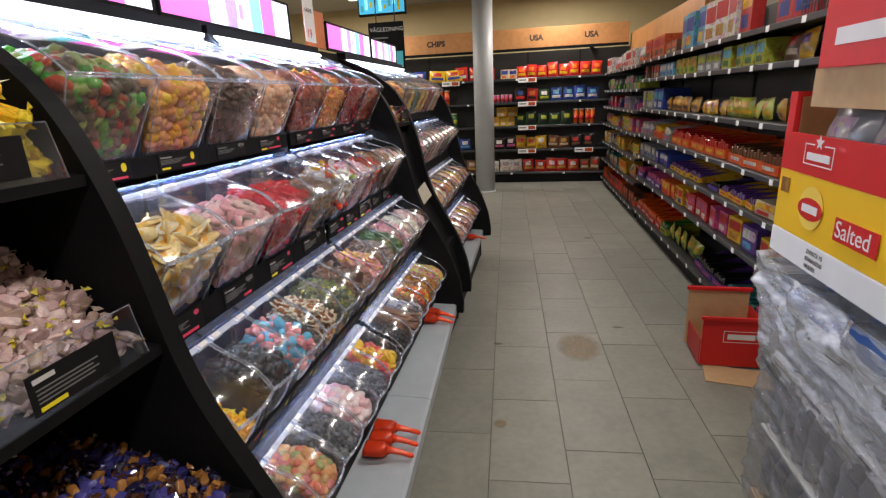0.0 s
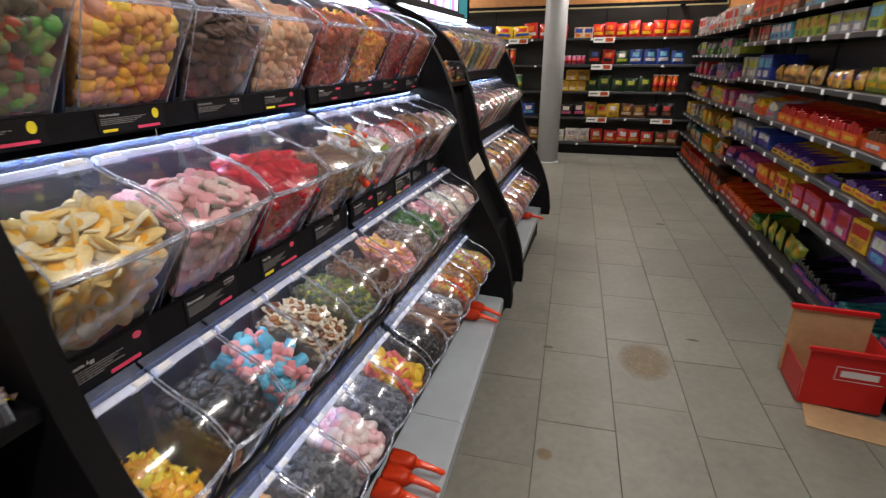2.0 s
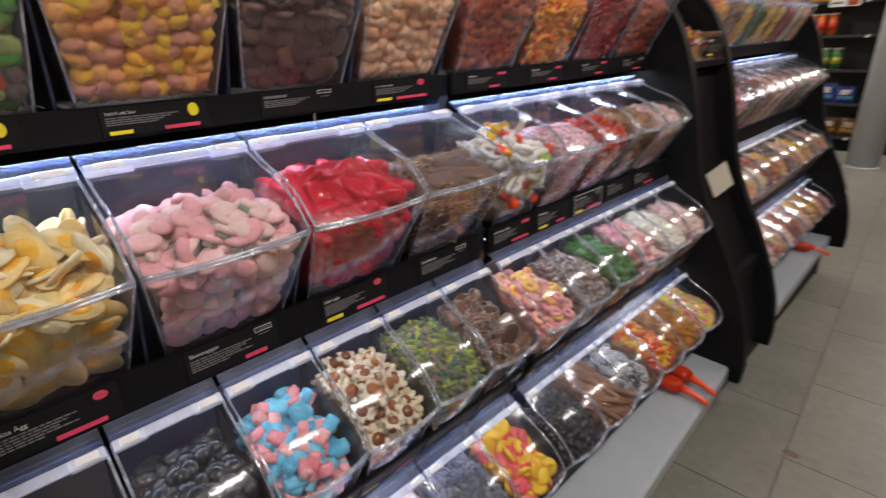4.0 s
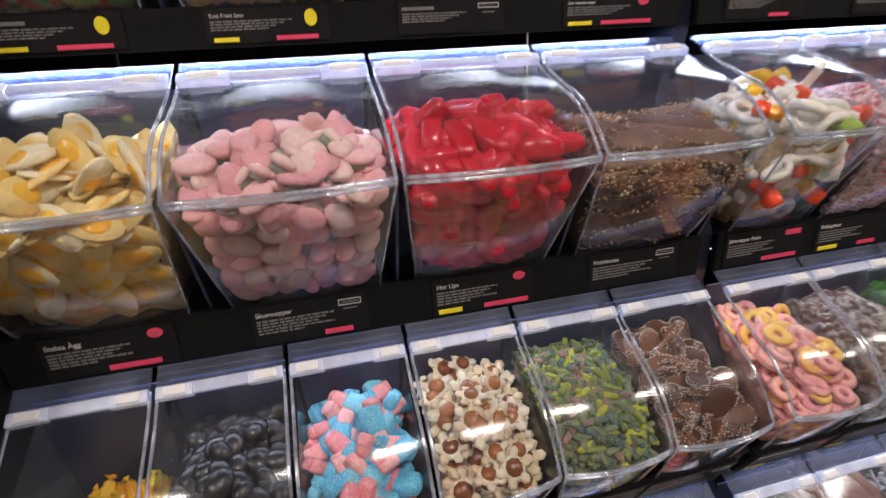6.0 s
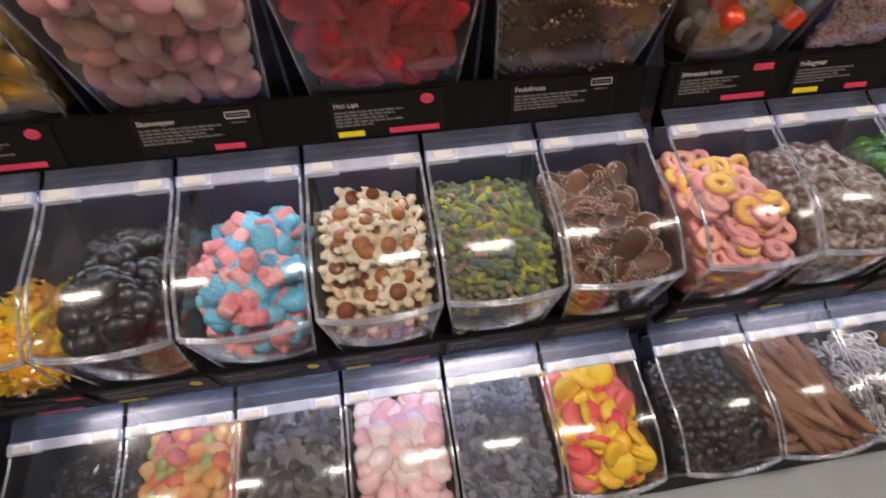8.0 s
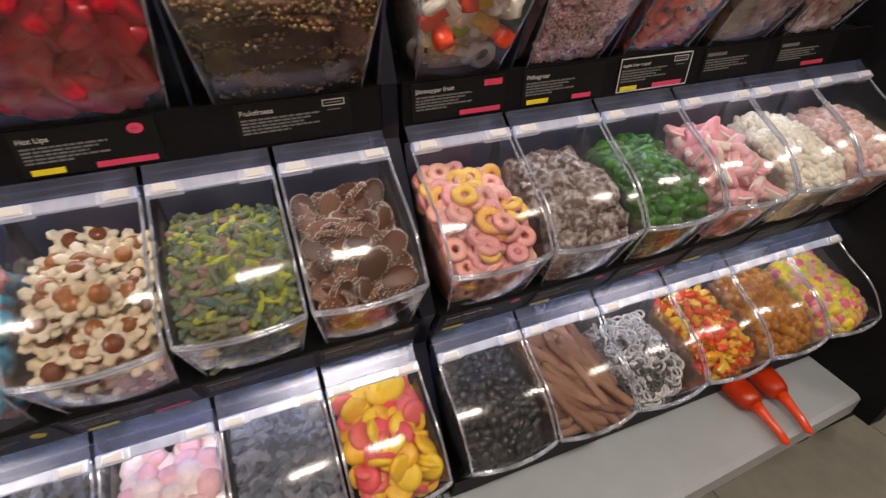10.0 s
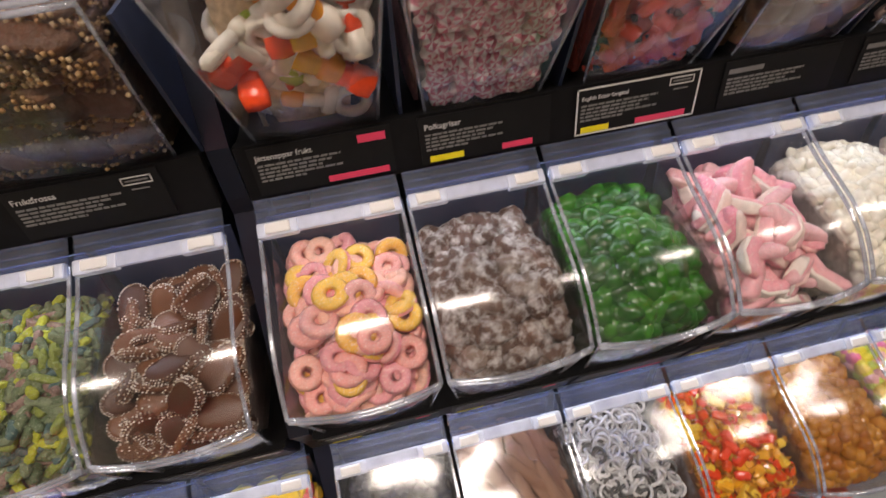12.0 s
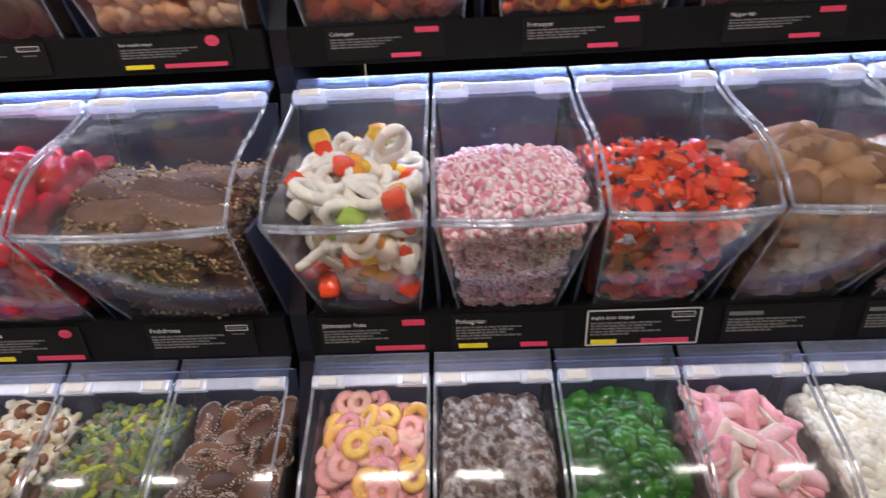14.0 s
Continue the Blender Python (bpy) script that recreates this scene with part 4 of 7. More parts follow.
def fill_bin(key, y0, y1, kind, size, mats, label, fill=1.0, flat=0.55, seed=1, dense=1.0):
    w = y1 - y0
    hx, hz, lx, lz, fx, fz, tp, bow = bin_shape(key, w)
    bulk = size * {"plank": 0.28, "tube_cut": 0.55, "stick": 0.4, "slabby": 0.7}.get(kind, 1.0)
    # the mass under the visible pieces
    vs, fs, nu, nv = [], [], 9, 7
    for i in range(nu):
        for j in range(nv):
            vs.append(heap_point(key, w, i / (nu - 1), j / (nv - 1), fill, seed, bulk * 0.9, bulk * 0.5))
    fs += grid_faces(nu, nv)
    ns, foot = 5, fz + 0.008
    o = len(vs)
    for i in range(ns):
        for j in range(nv):
            tx, ty, tz = vs[(nu - 1) * nv + j]
            px, py, pz = front_point(key, w, 1.0, j / (nv - 1), 0.006 + size * 0.45)
            g = i / (ns - 1)
            vs.append((lerp(tx, px, g), lerp(ty, py, g), lerp(tz, foot, g)))
    fs += grid_faces(ns, nv, o)
    for j in (0, nv - 1):
        o = len(vs)
        for i in range(nu):
            x, y, z = vs[i * nv + j]
            vs.append((x, y, z))
            vs.append((min(x, fx - 0.02), lerp(y, w / 2, 0.1), foot))
        fs += [(o + 2 * i, o + 2 * i + 1, o + 2 * i + 3, o + 2 * i + 2) for i in range(nu - 1)]
    # pieces on the heap, in two layers
    specs = []
    sp = size * {"plank": 0.42, "tube_cut": 0.66, "egg": 1.05, "cap": 1.3, "ring": 1.5, "nubby": 1.4, "bottle": 1.05, "slabby": 1.25, "lips": 0.8, "chunk": 1.25, "stick": 0.75, "dummy": 0.95, "flower": 1.2, "moon": 1.2}.get(kind, 1.18) / math.sqrt(dense)
    length = math.hypot(lx - hx, lz - hz) * 1.1
    for layer in range(3):
        na, nb = max(2, int(length / sp)), max(2, int((w - 0.016) / sp))
        pts, nrm = [], []
        for i in range(na):
            for j in range(nb):
                s = min(1, max(0, (i + 0.5 + rng.uniform(-0.5, 0.5)) / na))
                v = min(1, max(0, (j + 0.5 + rng.uniform(-0.5, 0.5)) / nb))
                pts.append(heap_point(key, w, s, v, fill, seed, layer * bulk * 0.5 + rng.uniform(-0.3, 0.2) * bulk, bulk * 0.6))
                nrm.append((0.45, 0, 0.9))
        specs.append((kind, size, np.array(pts), np.array(nrm), flat))
    # pieces pressed against the front
    hgt = math.hypot(lx - fx, lz - fz)
    na, nb = max(1, int(hgt / sp)), max(2, int((w - 2 * tp) / sp))
    pts, nrm = [], []
    for i in range(na):
        for j in range(nb):
            s = min(0.97, max(0.04, (i + 0.5 + rng.uniform(-0.35, 0.35)) / na))
            v = min(0.97, max(0.03, (j + 0.5 + rng.uniform(-0.35, 0.35)) / nb))
            px, py, pz = front_point(key, w, s, v, 0.004 + bulk * 0.42)
            if pz < heap_point(key, w, 1.0, v, fill, seed)[2] and pz > fz + size * 0.3:
                pts.append((px, py, pz))
                nrm.append((0.9, 0, -0.4))
    if pts:
        specs.append((kind, size, np.array(pts), np.array(nrm), 0.85))

    def inside(av):
        """Nudge each piece back within the tub's sides, front and foot."""
        low, high = av.min(axis=1), av.max(axis=1)
        mid = (low + high) / 2
        f = np.clip((lz - mid[:, 2]) / (lz - fz), 0, 1)
        e = 0.006 + tp * f
        dy = np.maximum(e - low[:, 1], 0) + np.minimum(w - e - high[:, 1], 0)
        cx = lx + (fx - lx) * f + bow * (1 - 0.6 * f) * (1 - (2 * np.clip(mid[:, 1] / w, 0, 1) - 1) ** 2) - 0.004
        dx = np.minimum(cx - high[:, 0], 0)
        dz = np.maximum(fz + 0.004 - low[:, 2], 0)
        return av + np.stack([dx, dy, dz], axis=1)[:, None, :]

    ob = pile_object("sweets", label, specs, (vs, fs), mats, inside=inside)
    ob.location = (0, y0, 0)
    return ob


def split(span, n):
    return [(lerp(span[0], span[1], k / n), lerp(span[0], span[1], (k + 1) / n)) for k in range(n)]


S2B = (S2[0], 2.645)
STOCK = [
    ("A", S1, [("lump", 0.0185, [FROG], "green and red jelly sweets filling a bin", 1.0), ("lump", 0.0185, [SUNNY], "yellow and orange sour sweets", 1.0),
               ("coin", 0.022, [BUTTON], "dark brown chocolate buttons", 1.0), ("lump", 0.0185, [APRICOT], "pale apricot sour sweets", 1.0)]),
    ("A", S2, [("lump", 0.018, [RUST], "rust red jelly sweets", 1.0), ("dummy", 0.024, [FLAME, FLAME], "yellow and red dummy sweets", 1.0),
               ("dummy", 0.022, [WINE, WINE], "dark red jelly dummies", 1.0), ("lump", 0.018, [RUST], "red brown jelly sweets", 0.9)]),
    ("B", S1, [("egg", 0.032, [EGG_W, YOLK], "white and yellow fried egg foam sweets", 1.0), ("cap", 0.0215, [PINK_F, GREY_D], "pink foam sweets with grey green backs", 1.0),
               ("lips", 0.034, [LIPS], "bright red jelly lips", 1.0), ("plank", 0.075, [BAR_C, NUT], "long brown chocolate bars with nut crumbs", 0.68)]),
    ("B", S2B, [("dummy", 0.043, [WHITE_F, DUMMY_J], "large white, red and green dummy sweets", 0.95), ("humbug", 0.0105, [ROSE_W, POLKA_R], "pink and white striped boiled sweets", 0.95),
               ("wrap", 0.019, [FOIL_R, FOIL_S], "red foil wrapped sweets", 0.95), ("lump", 0.021, [TOFFEE], "brown broken toffee lumps", 0.9),
               ("pillow", 0.015, [PALE_PINK], "pale pink and cream sweets", 0.9)]),
    ("C", S1, [("wrap", 0.019, [WRAP_Y, WRAP_Y], "a few yellow wrapped sweets in a nearly empty bin", 0.15), ("drop", 0.020, [LIQUOR], "black liquorice pieces", 0.8),
               ("bottle", 0.030, [BLUE_F, ROSE_F], "blue and pink foam bottles", 0.8), ("flower", 0.0265, [COLA, CREAM_F], "cream and brown flower sweets", 0.95),
               ("tube_cut", 0.0172, [LIME_MIX], "small yellow and green sour tubes", 0.95), ("slabby", 0.029, [CHOC, CRUMB], "chocolate pieces with pale sprinkles", 0.95)]),
    ("C", S2, [("ring", 0.0200, [ROSE_F, PEACH], "pink and orange sugared peach rings", 0.95), ("lump", 0.0190, [SUGAR_CHOC], "sugar dusted chocolate pieces", 0.9),
               ("lump", 0.0150, [GREEN_J], "shiny green jelly sweets", 0.9), ("moon", 0.030, [MOON_P, MOON_W], "pink and white moon sweets", 0.95),
               ("bean", 0.0105, [WHITE_B], "shiny white sugar beans", 0.95), ("bean", 0.011, [PALE_PINK], "pale pink and white sweets", 0.9)]),
    ("D", S1, [("chunk", 0.012, [LIQUOR], "black liquorice sweets", 0.6), ("drop", 0.018, [MULTI], "orange, red and green fruit jellies", 0.95),
               ("chunk", 0.0135, [ASH], "grey salty liquorice", 0.95), ("drop", 0.0225, [PEARL], "pale pink and white almond drops", 0.95),
               ("chunk", 0.0110, [ASH_BLUE], "blue grey salty liquorice", 0.95), ("coin", 0.023, [PEACHY], "red and yellow jelly drops", 0.95)]),
    ("D", S2, [("lump", 0.0115, [LIQUOR], "black salty liquorice", 0.9), ("stick", 0.040, [COCOA], "brown cocoa dusted sticks", 0.9),
               ("thin_ring", 0.013, [MONO], "black and white liquorice rings", 0.7), ("wrap", 0.016, [EMBER, AMBER], "orange and red wrapped jellies", 0.9),
               ("gem", 0.012, [AMBER], "amber jelly sweets", 0.9), ("ball", 0.0105, [PASTEL], "yellow and pink sugar balls", 0.9)]),
]
FLAT = {"egg": 0.35, "cap": 0.45, "plank": 0.9, "tube_cut": 0.55, "bar": 0.75, "slabby": 0.2, "stick": 0.85, "ring": 0.72, "drop": 0.7, "flower": 0.72, "coin": 0.55, "moon": 0.5}
seed = 3
for key, span, stock in STOCK:
    for (y0, y1), (kind, size, mats, label, fill) in zip(split(span, len(stock)), stock):
        seed += 1
        put_bin(key, y0, y1)
        fill_bin(key, y0, y1, kind, size, mats, label, fill, FLAT.get(kind, 0.4), seed)
        if key in "AB":
            fx, fz = ROW[key]["f"]
            lx, lz = ROW[key]["l"]
            # added plate; its blue stands in for LED light in the gap
            dv = thing("bin_divider", "added plate coloured like the blue-lit gap between two clear bins", "divider", (0, y1, 0), group="bin dividers")
            part("plate", prism_bm([(fx - 0.004, fz), (fx - 0.20, fz), (fx - 0.20, lz), (lx - 0.035, lz - 0.025)], -0.002, 0.002), DIVIDE, dv)

# stock of the second stand bay, in narrow bins
FAR_STOCK = [("gem", 0.020, [APRICOT]), ("lump", 0.020, [RUST]), ("drop", 0.018, [PALE_PINK]), ("coin", 0.018, [BUTTON]), ("lump", 0.018, [TOFFEE]), ("gem", 0.017, [GREEN_J]),
             ("drop", 0.018, [MULTI]), ("moon", 0.024, [MOON_P]), ("bean", 0.017, [CREAM_F]), ("pillow", 0.018, [SUNNY]), ("lump", 0.018, [WINE]), ("wrap", 0.022, [WRAP_Y, GOLD_TIP])]
pick = random.Random(5)
for key in "ABCD":
    for k, (y0, y1) in enumerate(split((3.142, 4.543), 9)):
        kind, size, mats = pick.choice(FAR_STOCK)
        put_bin(key, y0, y1)
        seed += 1
        fill_bin(key, y0, y1, kind, size, mats, "loose sweets filling a narrow clear bin", 0.95, 0.4, seed)

# ---- label cards on the stand ----


def board_frame(key):
    """Origin at the label board's top, x along the stand, y up the board, z out of it."""
    r = ROW[key]
    fx, fz = r["f"]
    nx, nz = ROW["ABCD"["ABCD".index(key) + 1]]["h"]
    bot, bx = nz + {"A": 0.034, "B": 0.020, "C": 0.045}[key], fx - (0.035 if key == "C" else 0.0)
    up = Vector((fx - bx, 0, fz + 0.002 - bot)).normalized()
    ax = Vector((0, 1, 0))
    out = ax.cross(up)
    m = Matrix((ax, up, out)).transposed().to_4x4()
    m.translation = Vector((fx + 0.0095, 0, fz + 0.002))
    return m, math.hypot(fx - bx, fz + 0.002 - bot)


def flat_rects(name, rects, mat, parent, z=0.0008, label=""):
    vs, fs = [], []
    for x0, x1, y0, y1 in rects:
        o = len(vs)
        vs += [(x0, y0, z), (x1, y0, z), (x1, y1, z), (x0, y1, z), (x0, y0, z + 0.0004), (x1, y0, z + 0.0004), (x1, y1, z + 0.0004), (x0, y1, z + 0.0004)]
        fs += [(o + 4, o + 5, o + 6, o + 7), (o, o + 1, o + 5, o + 4), (o + 1, o + 2, o + 6, o + 5), (o + 2, o + 3, o + 7, o + 6), (o + 3, o, o + 4, o + 7)]
    return mesh_ob(name, vs, fs, mat, parent, label=label)


def disc(name, cx, cy, rx, ry, mat, parent, z=0.0009):
    n = 16
    vs = [(cx + rx * math.cos(2 * math.pi * k / n), cy + ry * math.sin(2 * math.pi * k / n), zz) for zz in (z, z + 0.0005) for k in range(n)]
    return mesh_ob(name, vs, [tuple(range(n, 2 * n))] + [(k, (k + 1) % n, n + (k + 1) % n, n + k) for k in range(n)], mat, parent)


def shelf_label(key, yc, width, title, tags, mark, framed=False):
    m, h = board_frame(key)
    w2, ch = width / 2, min(h - 0.008, 0.074)
    lab = thing("shelf_label", "black product card with white print on the stand's label board", "label", group="product cards")
    lab.matrix_world = m @ pose(yc, -0.003 - ch, 0.0)
    part("card", box_bm(-w2, w2, 0, ch, -0.0006, 0.0008), CARD, lab)
    if title:
        words("title", title, ch * 0.165 * min(1, 16 / len(title)), INK, pose(-w2 + 0.006, ch * 0.74, 0.0009), lab)
    else:
        flat_rects("title_bar", [(-w2 + 0.006, -w2 + 0.05, ch * 0.74, ch * 0.84)], INK_DIM, lab)
    n = 5 if key == "B" else 4
    reach = 0.60 + 0.05 * math.sin(yc * 40)
    for k in range(n):
        x, end, dashes = -w2 + 0.006, lerp(-w2, w2, reach - 0.07 * ((k * 7) % 3 - 1) - (0.2 if k == n - 1 else 0)), []
        while x < end:
            step = 0.004 + 0.007 * abs(math.sin(x * 900 + k * 3 + yc * 70))
            dashes.append((x, min(end, x + step), ch * (0.605 - 0.078 * k), ch * (0.648 - 0.078 * k)))
            x += step + 0.0016
        flat_rects("text_line", dashes, INK_DIM, lab)
    for k, (c, a, b) in enumerate(tags):
        flat_rects("tag", [(lerp(-w2, w2, a), lerp(-w2, w2, b), ch * 0.04, ch * 0.17)], c, lab)
    if mark == "dot":
        disc("mark", w2 - 0.022, ch * 0.80, 0.0092, 0.0066, PINK_TAG, lab)
        flat_rects("mark_bar", [(w2 - 0.027, w2 - 0.017, ch * 0.785, ch * 0.815)], INK_DIM, lab, 0.0016)
    elif mark == "sun":
        disc("mark", w2 - 0.022, ch * 0.66, 0.008, 0.010, YELLOW_TAG, lab)
    elif mark == "plate":
        x0, x1, y0, y1 = w2 - 0.038, w2 - 0.008, ch * 0.74, ch * 0.90
        flat_rects("mark_frame", [(x0, x1, y1 - 0.0012, y1), (x0, x1, y0, y0 + 0.0012), (x0, x0 + 0.0012, y0, y1), (x1 - 0.0012, x1, y0, y1)], INK, lab)
        flat_rects("mark_bar", [(x0 + 0.004, x1 - 0.004, y0 + 0.0035, y1 - 0.0035)], INK_DIM, lab)
        flat_rects("mark_line", [(x0 + 0.006, x1 - 0.006, y0 - 0.006, y0 - 0.0045)], INK_DIM, lab)
    elif mark == "red":
        flat_rects("mark", [(w2 - 0.036, w2 - 0.006, ch * 0.74, ch * 0.90)], PINK_TAG, lab)
    if framed:
        t = 0.002
        flat_rects("frame", [(-w2, w2, 0, t), (-w2, w2, ch - t, ch), (-w2, -w2 + t, 0, ch), (w2 - t, w2, 0, ch)], INK, lab, 0.0012)


Y, P = YELLOW_TAG, PINK_TAG
CARDS = [
    ("A", S1, [("", [(Y, 0.05, 0.3), (P, 0.5, 0.9)], "sun"), ("Tutti Frutti Sour", [(Y, 0.05, 0.25), (P, 0.55, 0.9)], "sun"), ("", [], "plate"), ("Sura tropiska nappar", [(Y, 0.05, 0.3), (P, 0.4, 0.95)], "dot")]),
    ("A", S2, [("Colanappar", [(P, 0.55, 0.8)], "red"), ("Fruktnappar", [(P, 0.55, 0.8)], "red"), ("Nappar bär", [(P, 0.55, 0.8)], "red"), ("", [(P, 0.5, 0.8)], "plate")]),
    ("B", S1, [("Stekta Ägg", [(P, 0.45, 0.85)], "dot"), ("Skumnappar", [(P, 0.6, 0.85)], "plate"), ("Hot Lips", [(Y, 0.05, 0.28), (P, 0.5, 0.95)], "dot"), ("Fruktfrossa", [], "plate")]),
    ("B", S2B, [("Jättenappar frukt", [(P, 0.5, 0.95)], "red"), ("Polkagrisar", [(Y, 0.06, 0.32), (P, 0.62, 0.86)], ""), ("English Eclair Original", [(Y, 0.05, 0.28), (P, 0.5, 0.92)], "plate"),
               ("", [], ""), ("", [(P, 0.5, 0.9)], "")]),
    ("C", S1, [("", [(P, 0.4, 0.8)], "red"), ("", [(Y, 0.06, 0.3)], "sun"), ("", [], "sun"), ("", [(Y, 0.06, 0.3), (P, 0.6, 0.9)], ""), ("", [], ""), ("", [], "plate")]),
    ("C", S2, [("Sweet Peach Rings", [(Y, 0.05, 0.3)], "dot"), ("", [(Y, 0.05, 0.3)], "dot"), ("", [(P, 0.5, 0.9)], ""), ("", [(Y, 0.1, 0.4)], ""), ("", [], ""), ("", [], "")]),
]
for key, span, cards in CARDS:
    for (y0, y1), (title, tags, mark) in zip(split(span, len(cards)), cards):
        shelf_label(key, (y0 + y1) / 2, min(y1 - y0 - 0.010, 0.15), title, tags, mark, framed=title.startswith("English"))

# ---- open bays with wrapped sweets ----
CLEAR = clear_plastic("tray_acrylic", (0.9, 0.92, 0.95), 0.05, 0.05, 0.02, 12)


def open_tray(y0, y1, zf, mats, label, rise, size, kind="wrap", yl=0.0, yh=1.0, card=True, count=2, lift=0.0):
    """A black sloping shelf with a clear upstand in front and a heap of wrapped sweets."""
    xf = edge_x(zf) - 0.005
    t = thing("display_tray", "black sloping tray with a clear acrylic front in the stand" if card else "black sloping tray low in the stand", "tray", (0, y0, 0), group="open trays")
    w = y1 - y0
    part("tray_board", prism_bm([(xf, zf - 0.02), (xf, zf), (BACK + 0.3, zf + 0.06), (BACK + 0.3, zf + 0.04)], 0.002, w - 0.002), BLACK, t)
    part("tray_back", box_bm(BACK + 0.28, BACK + 0.3, 0.002, w - 0.002, zf - 0.1, zf + 0.42), BLACK, t)
    if card:
        part("front_sheet", prism_bm([(xf - 0.006, zf), (xf - 0.003, zf), (xf - 0.022, zf + 0.095), (xf - 0.025, zf + 0.095)], 0.02, w - 0.03), CLEAR, t)
        part("sheet_edge", tube_bm([(xf - 0.0235, 0.02, zf + 0.096), (xf - 0.0235, w - 0.03, zf + 0.096), (xf - 0.0045, w - 0.03, zf)], 0.0016, 5), RIM, t)
        part("holder", tube_bm([(xf - 0.008, w - 0.045, zf + 0.002), (xf - 0.012, w - 0.045, zf + 0.026)], 0.007, 12), STRIP_GREY, t, "small metal holder")
        cd = part("card", box_bm(xf + 0.001, xf + 0.003, w * 0.30, w * 0.30 + 0.16, zf + 0.012, zf + 0.078, 0, 1), CARD, t, "black product card with white print")
        for k in range(4):
            part("print_line", box_bm(xf + 0.0032, xf + 0.0036, w * 0.30 + 0.01, w * 0.30 + 0.12 - 0.01 * (k % 2), zf + 0.050 - 0.007 * k, zf + 0.0525 - 0.007 * k), INK_DIM, cd)
        part("title_bar", box_bm(xf + 0.0032, xf + 0.0036, w * 0.30 + 0.008, w * 0.30 + 0.045, zf + 0.062, zf + 0.070), INK, cd)
        part("tag", box_bm(xf + 0.0032, xf + 0.0038, w * 0.30 + 0.01, w * 0.30 + 0.055, zf + 0.016, zf + 0.023), YELLOW_TAG, cd)
    pts, nrm = [], []
    n = int(w / (size * 1.05))
    dep = int(0.42 / (size * 1.0))
    for layer in range(count):
        for i in range(dep):
            for j in range(n):
                u = (i + 0.5 + rng.uniform(-0.4, 0.4)) / dep
                v = (j + 0.5 + rng.uniform(-0.4, 0.4)) / n
                if not yl <= v <= yh:
                    continue
                z = zf + 0.03 + rise * min(1, 1.6 * u) * (1 - 0.35 * v) + 0.02 * noise.noise((u * 5, v * 5, zf)) - layer * size * 0.8 + lift * max(0, 1 - abs(2 * (v - yl) / (yh - yl) - 1) ** 3)
                pts.append((xf - 0.04 - u * 0.40, 0.012 + v * (w - 0.03), max(z, zf + 0.02)))
                nrm.append((0.5, 0, 0.85))
    vs = []
    for i in range(6):
        for j in range(6):
            u, v = i / 5, lerp(max(yl, 0.04), min(yh, 0.96), j / 5)
            vs.append((xf - 0.045 - u * 0.40, v * w, zf + 0.012 + max(0, rise * min(1, 1.6 * u) * (1 - 0.35 * v) - size * 0.8)))
    ob = pile_object("wrapped_sweets", label, [(kind, size, np.array(pts), np.array(nrm), 0.25)], (vs, grid_faces(6, 6)), mats)
    ob.location = (0, y0, 0)


for y0, y1, back in ((0.332, 0.706, True), (2.786, 3.098, True)):
    bb = thing("back_board", "black back board of an open stand bay", "board", (0, y0, 0), group="stand backs")
    part("board", box_bm(BACK, BACK + 0.02, 0, y1 - y0, 0, 1.76), BLACK, bb)
    part("kick", box_bm(-0.09, -0.06, 0, y1 - y0, 0, 0.6), BLACK, bb)
BAGGY = sweet("yellow_bag_film", [(0.85, 0.62, 0.02), (0.82, 0.50, 0.02), (0.86, 0.70, 0.05)], 0.22, 0.4, 60, coat=0.5)
open_tray(0.332, 0.706, 1.372, [BAGGY, BAGGY], "yellow wrapped sweets in an open black tray", 0.12, 0.036, yl=0.45, yh=1.0, count=4, lift=0.11)
open_tray(0.332, 0.706, 1.035, [PINK_WRAP, GOLD_TIP], "dusty pink wrapped sweets with gold twists heaped in a tray", 0.25, 0.0245, count=4)
open_tray(0.332, 0.706, 0.70, [VIOLET_W, VIOLET_W], "blue and brown foil wrapped sweets in a low tray", 0.10, 0.022, card=False)
FIRE_WRAP = sweet("red_gold_wrap", [(0.55, 0.05, 0.02), (0.75, 0.42, 0.06), (0.62, 0.18, 0.03), (0.12, 0.03, 0.02)], 0.22, 0.3, 140, coat=0.5)
open_tray(2.786, 3.098, 1.345, [FIRE_WRAP, GOLD_TIP], "red and gold wrapped sweets in an upper tray", 0.20, 0.026, count=3)
fb = thing("front_board", "black board closing the lower part of an open bay", "board", (0, 2.786, 0))
fe = [(x - 0.05, z) for z, x in smooth_edge() if 0.2 < z < 1.32]
part("board", prism_bm(fe + [(x - 0.015, z) for x, z in reversed(fe)], 0.001, 0.311), BLACK, fb)
nb = thing("note_holder", "cream card in a clear holder on the panel's edge", "card holder", (-0.222, 2.90, 0.895))
part("card", box_bm(-0.006, 0.0, 0, 0.11, -0.05, 0.05, 0.002, 2, pose(0, 0, 0, 22, -14, -22)), material("cream_card", (0.62, 0.58, 0.48), 0.5), nb)
part("holder", box_bm(-0.010, -0.007, -0.004, 0.114, -0.055, 0.055, 0.001, 1, pose(0, 0, 0, 22, -14, -22)), BLACK_EDGE, nb)

# ---- scoops on the ledge ----


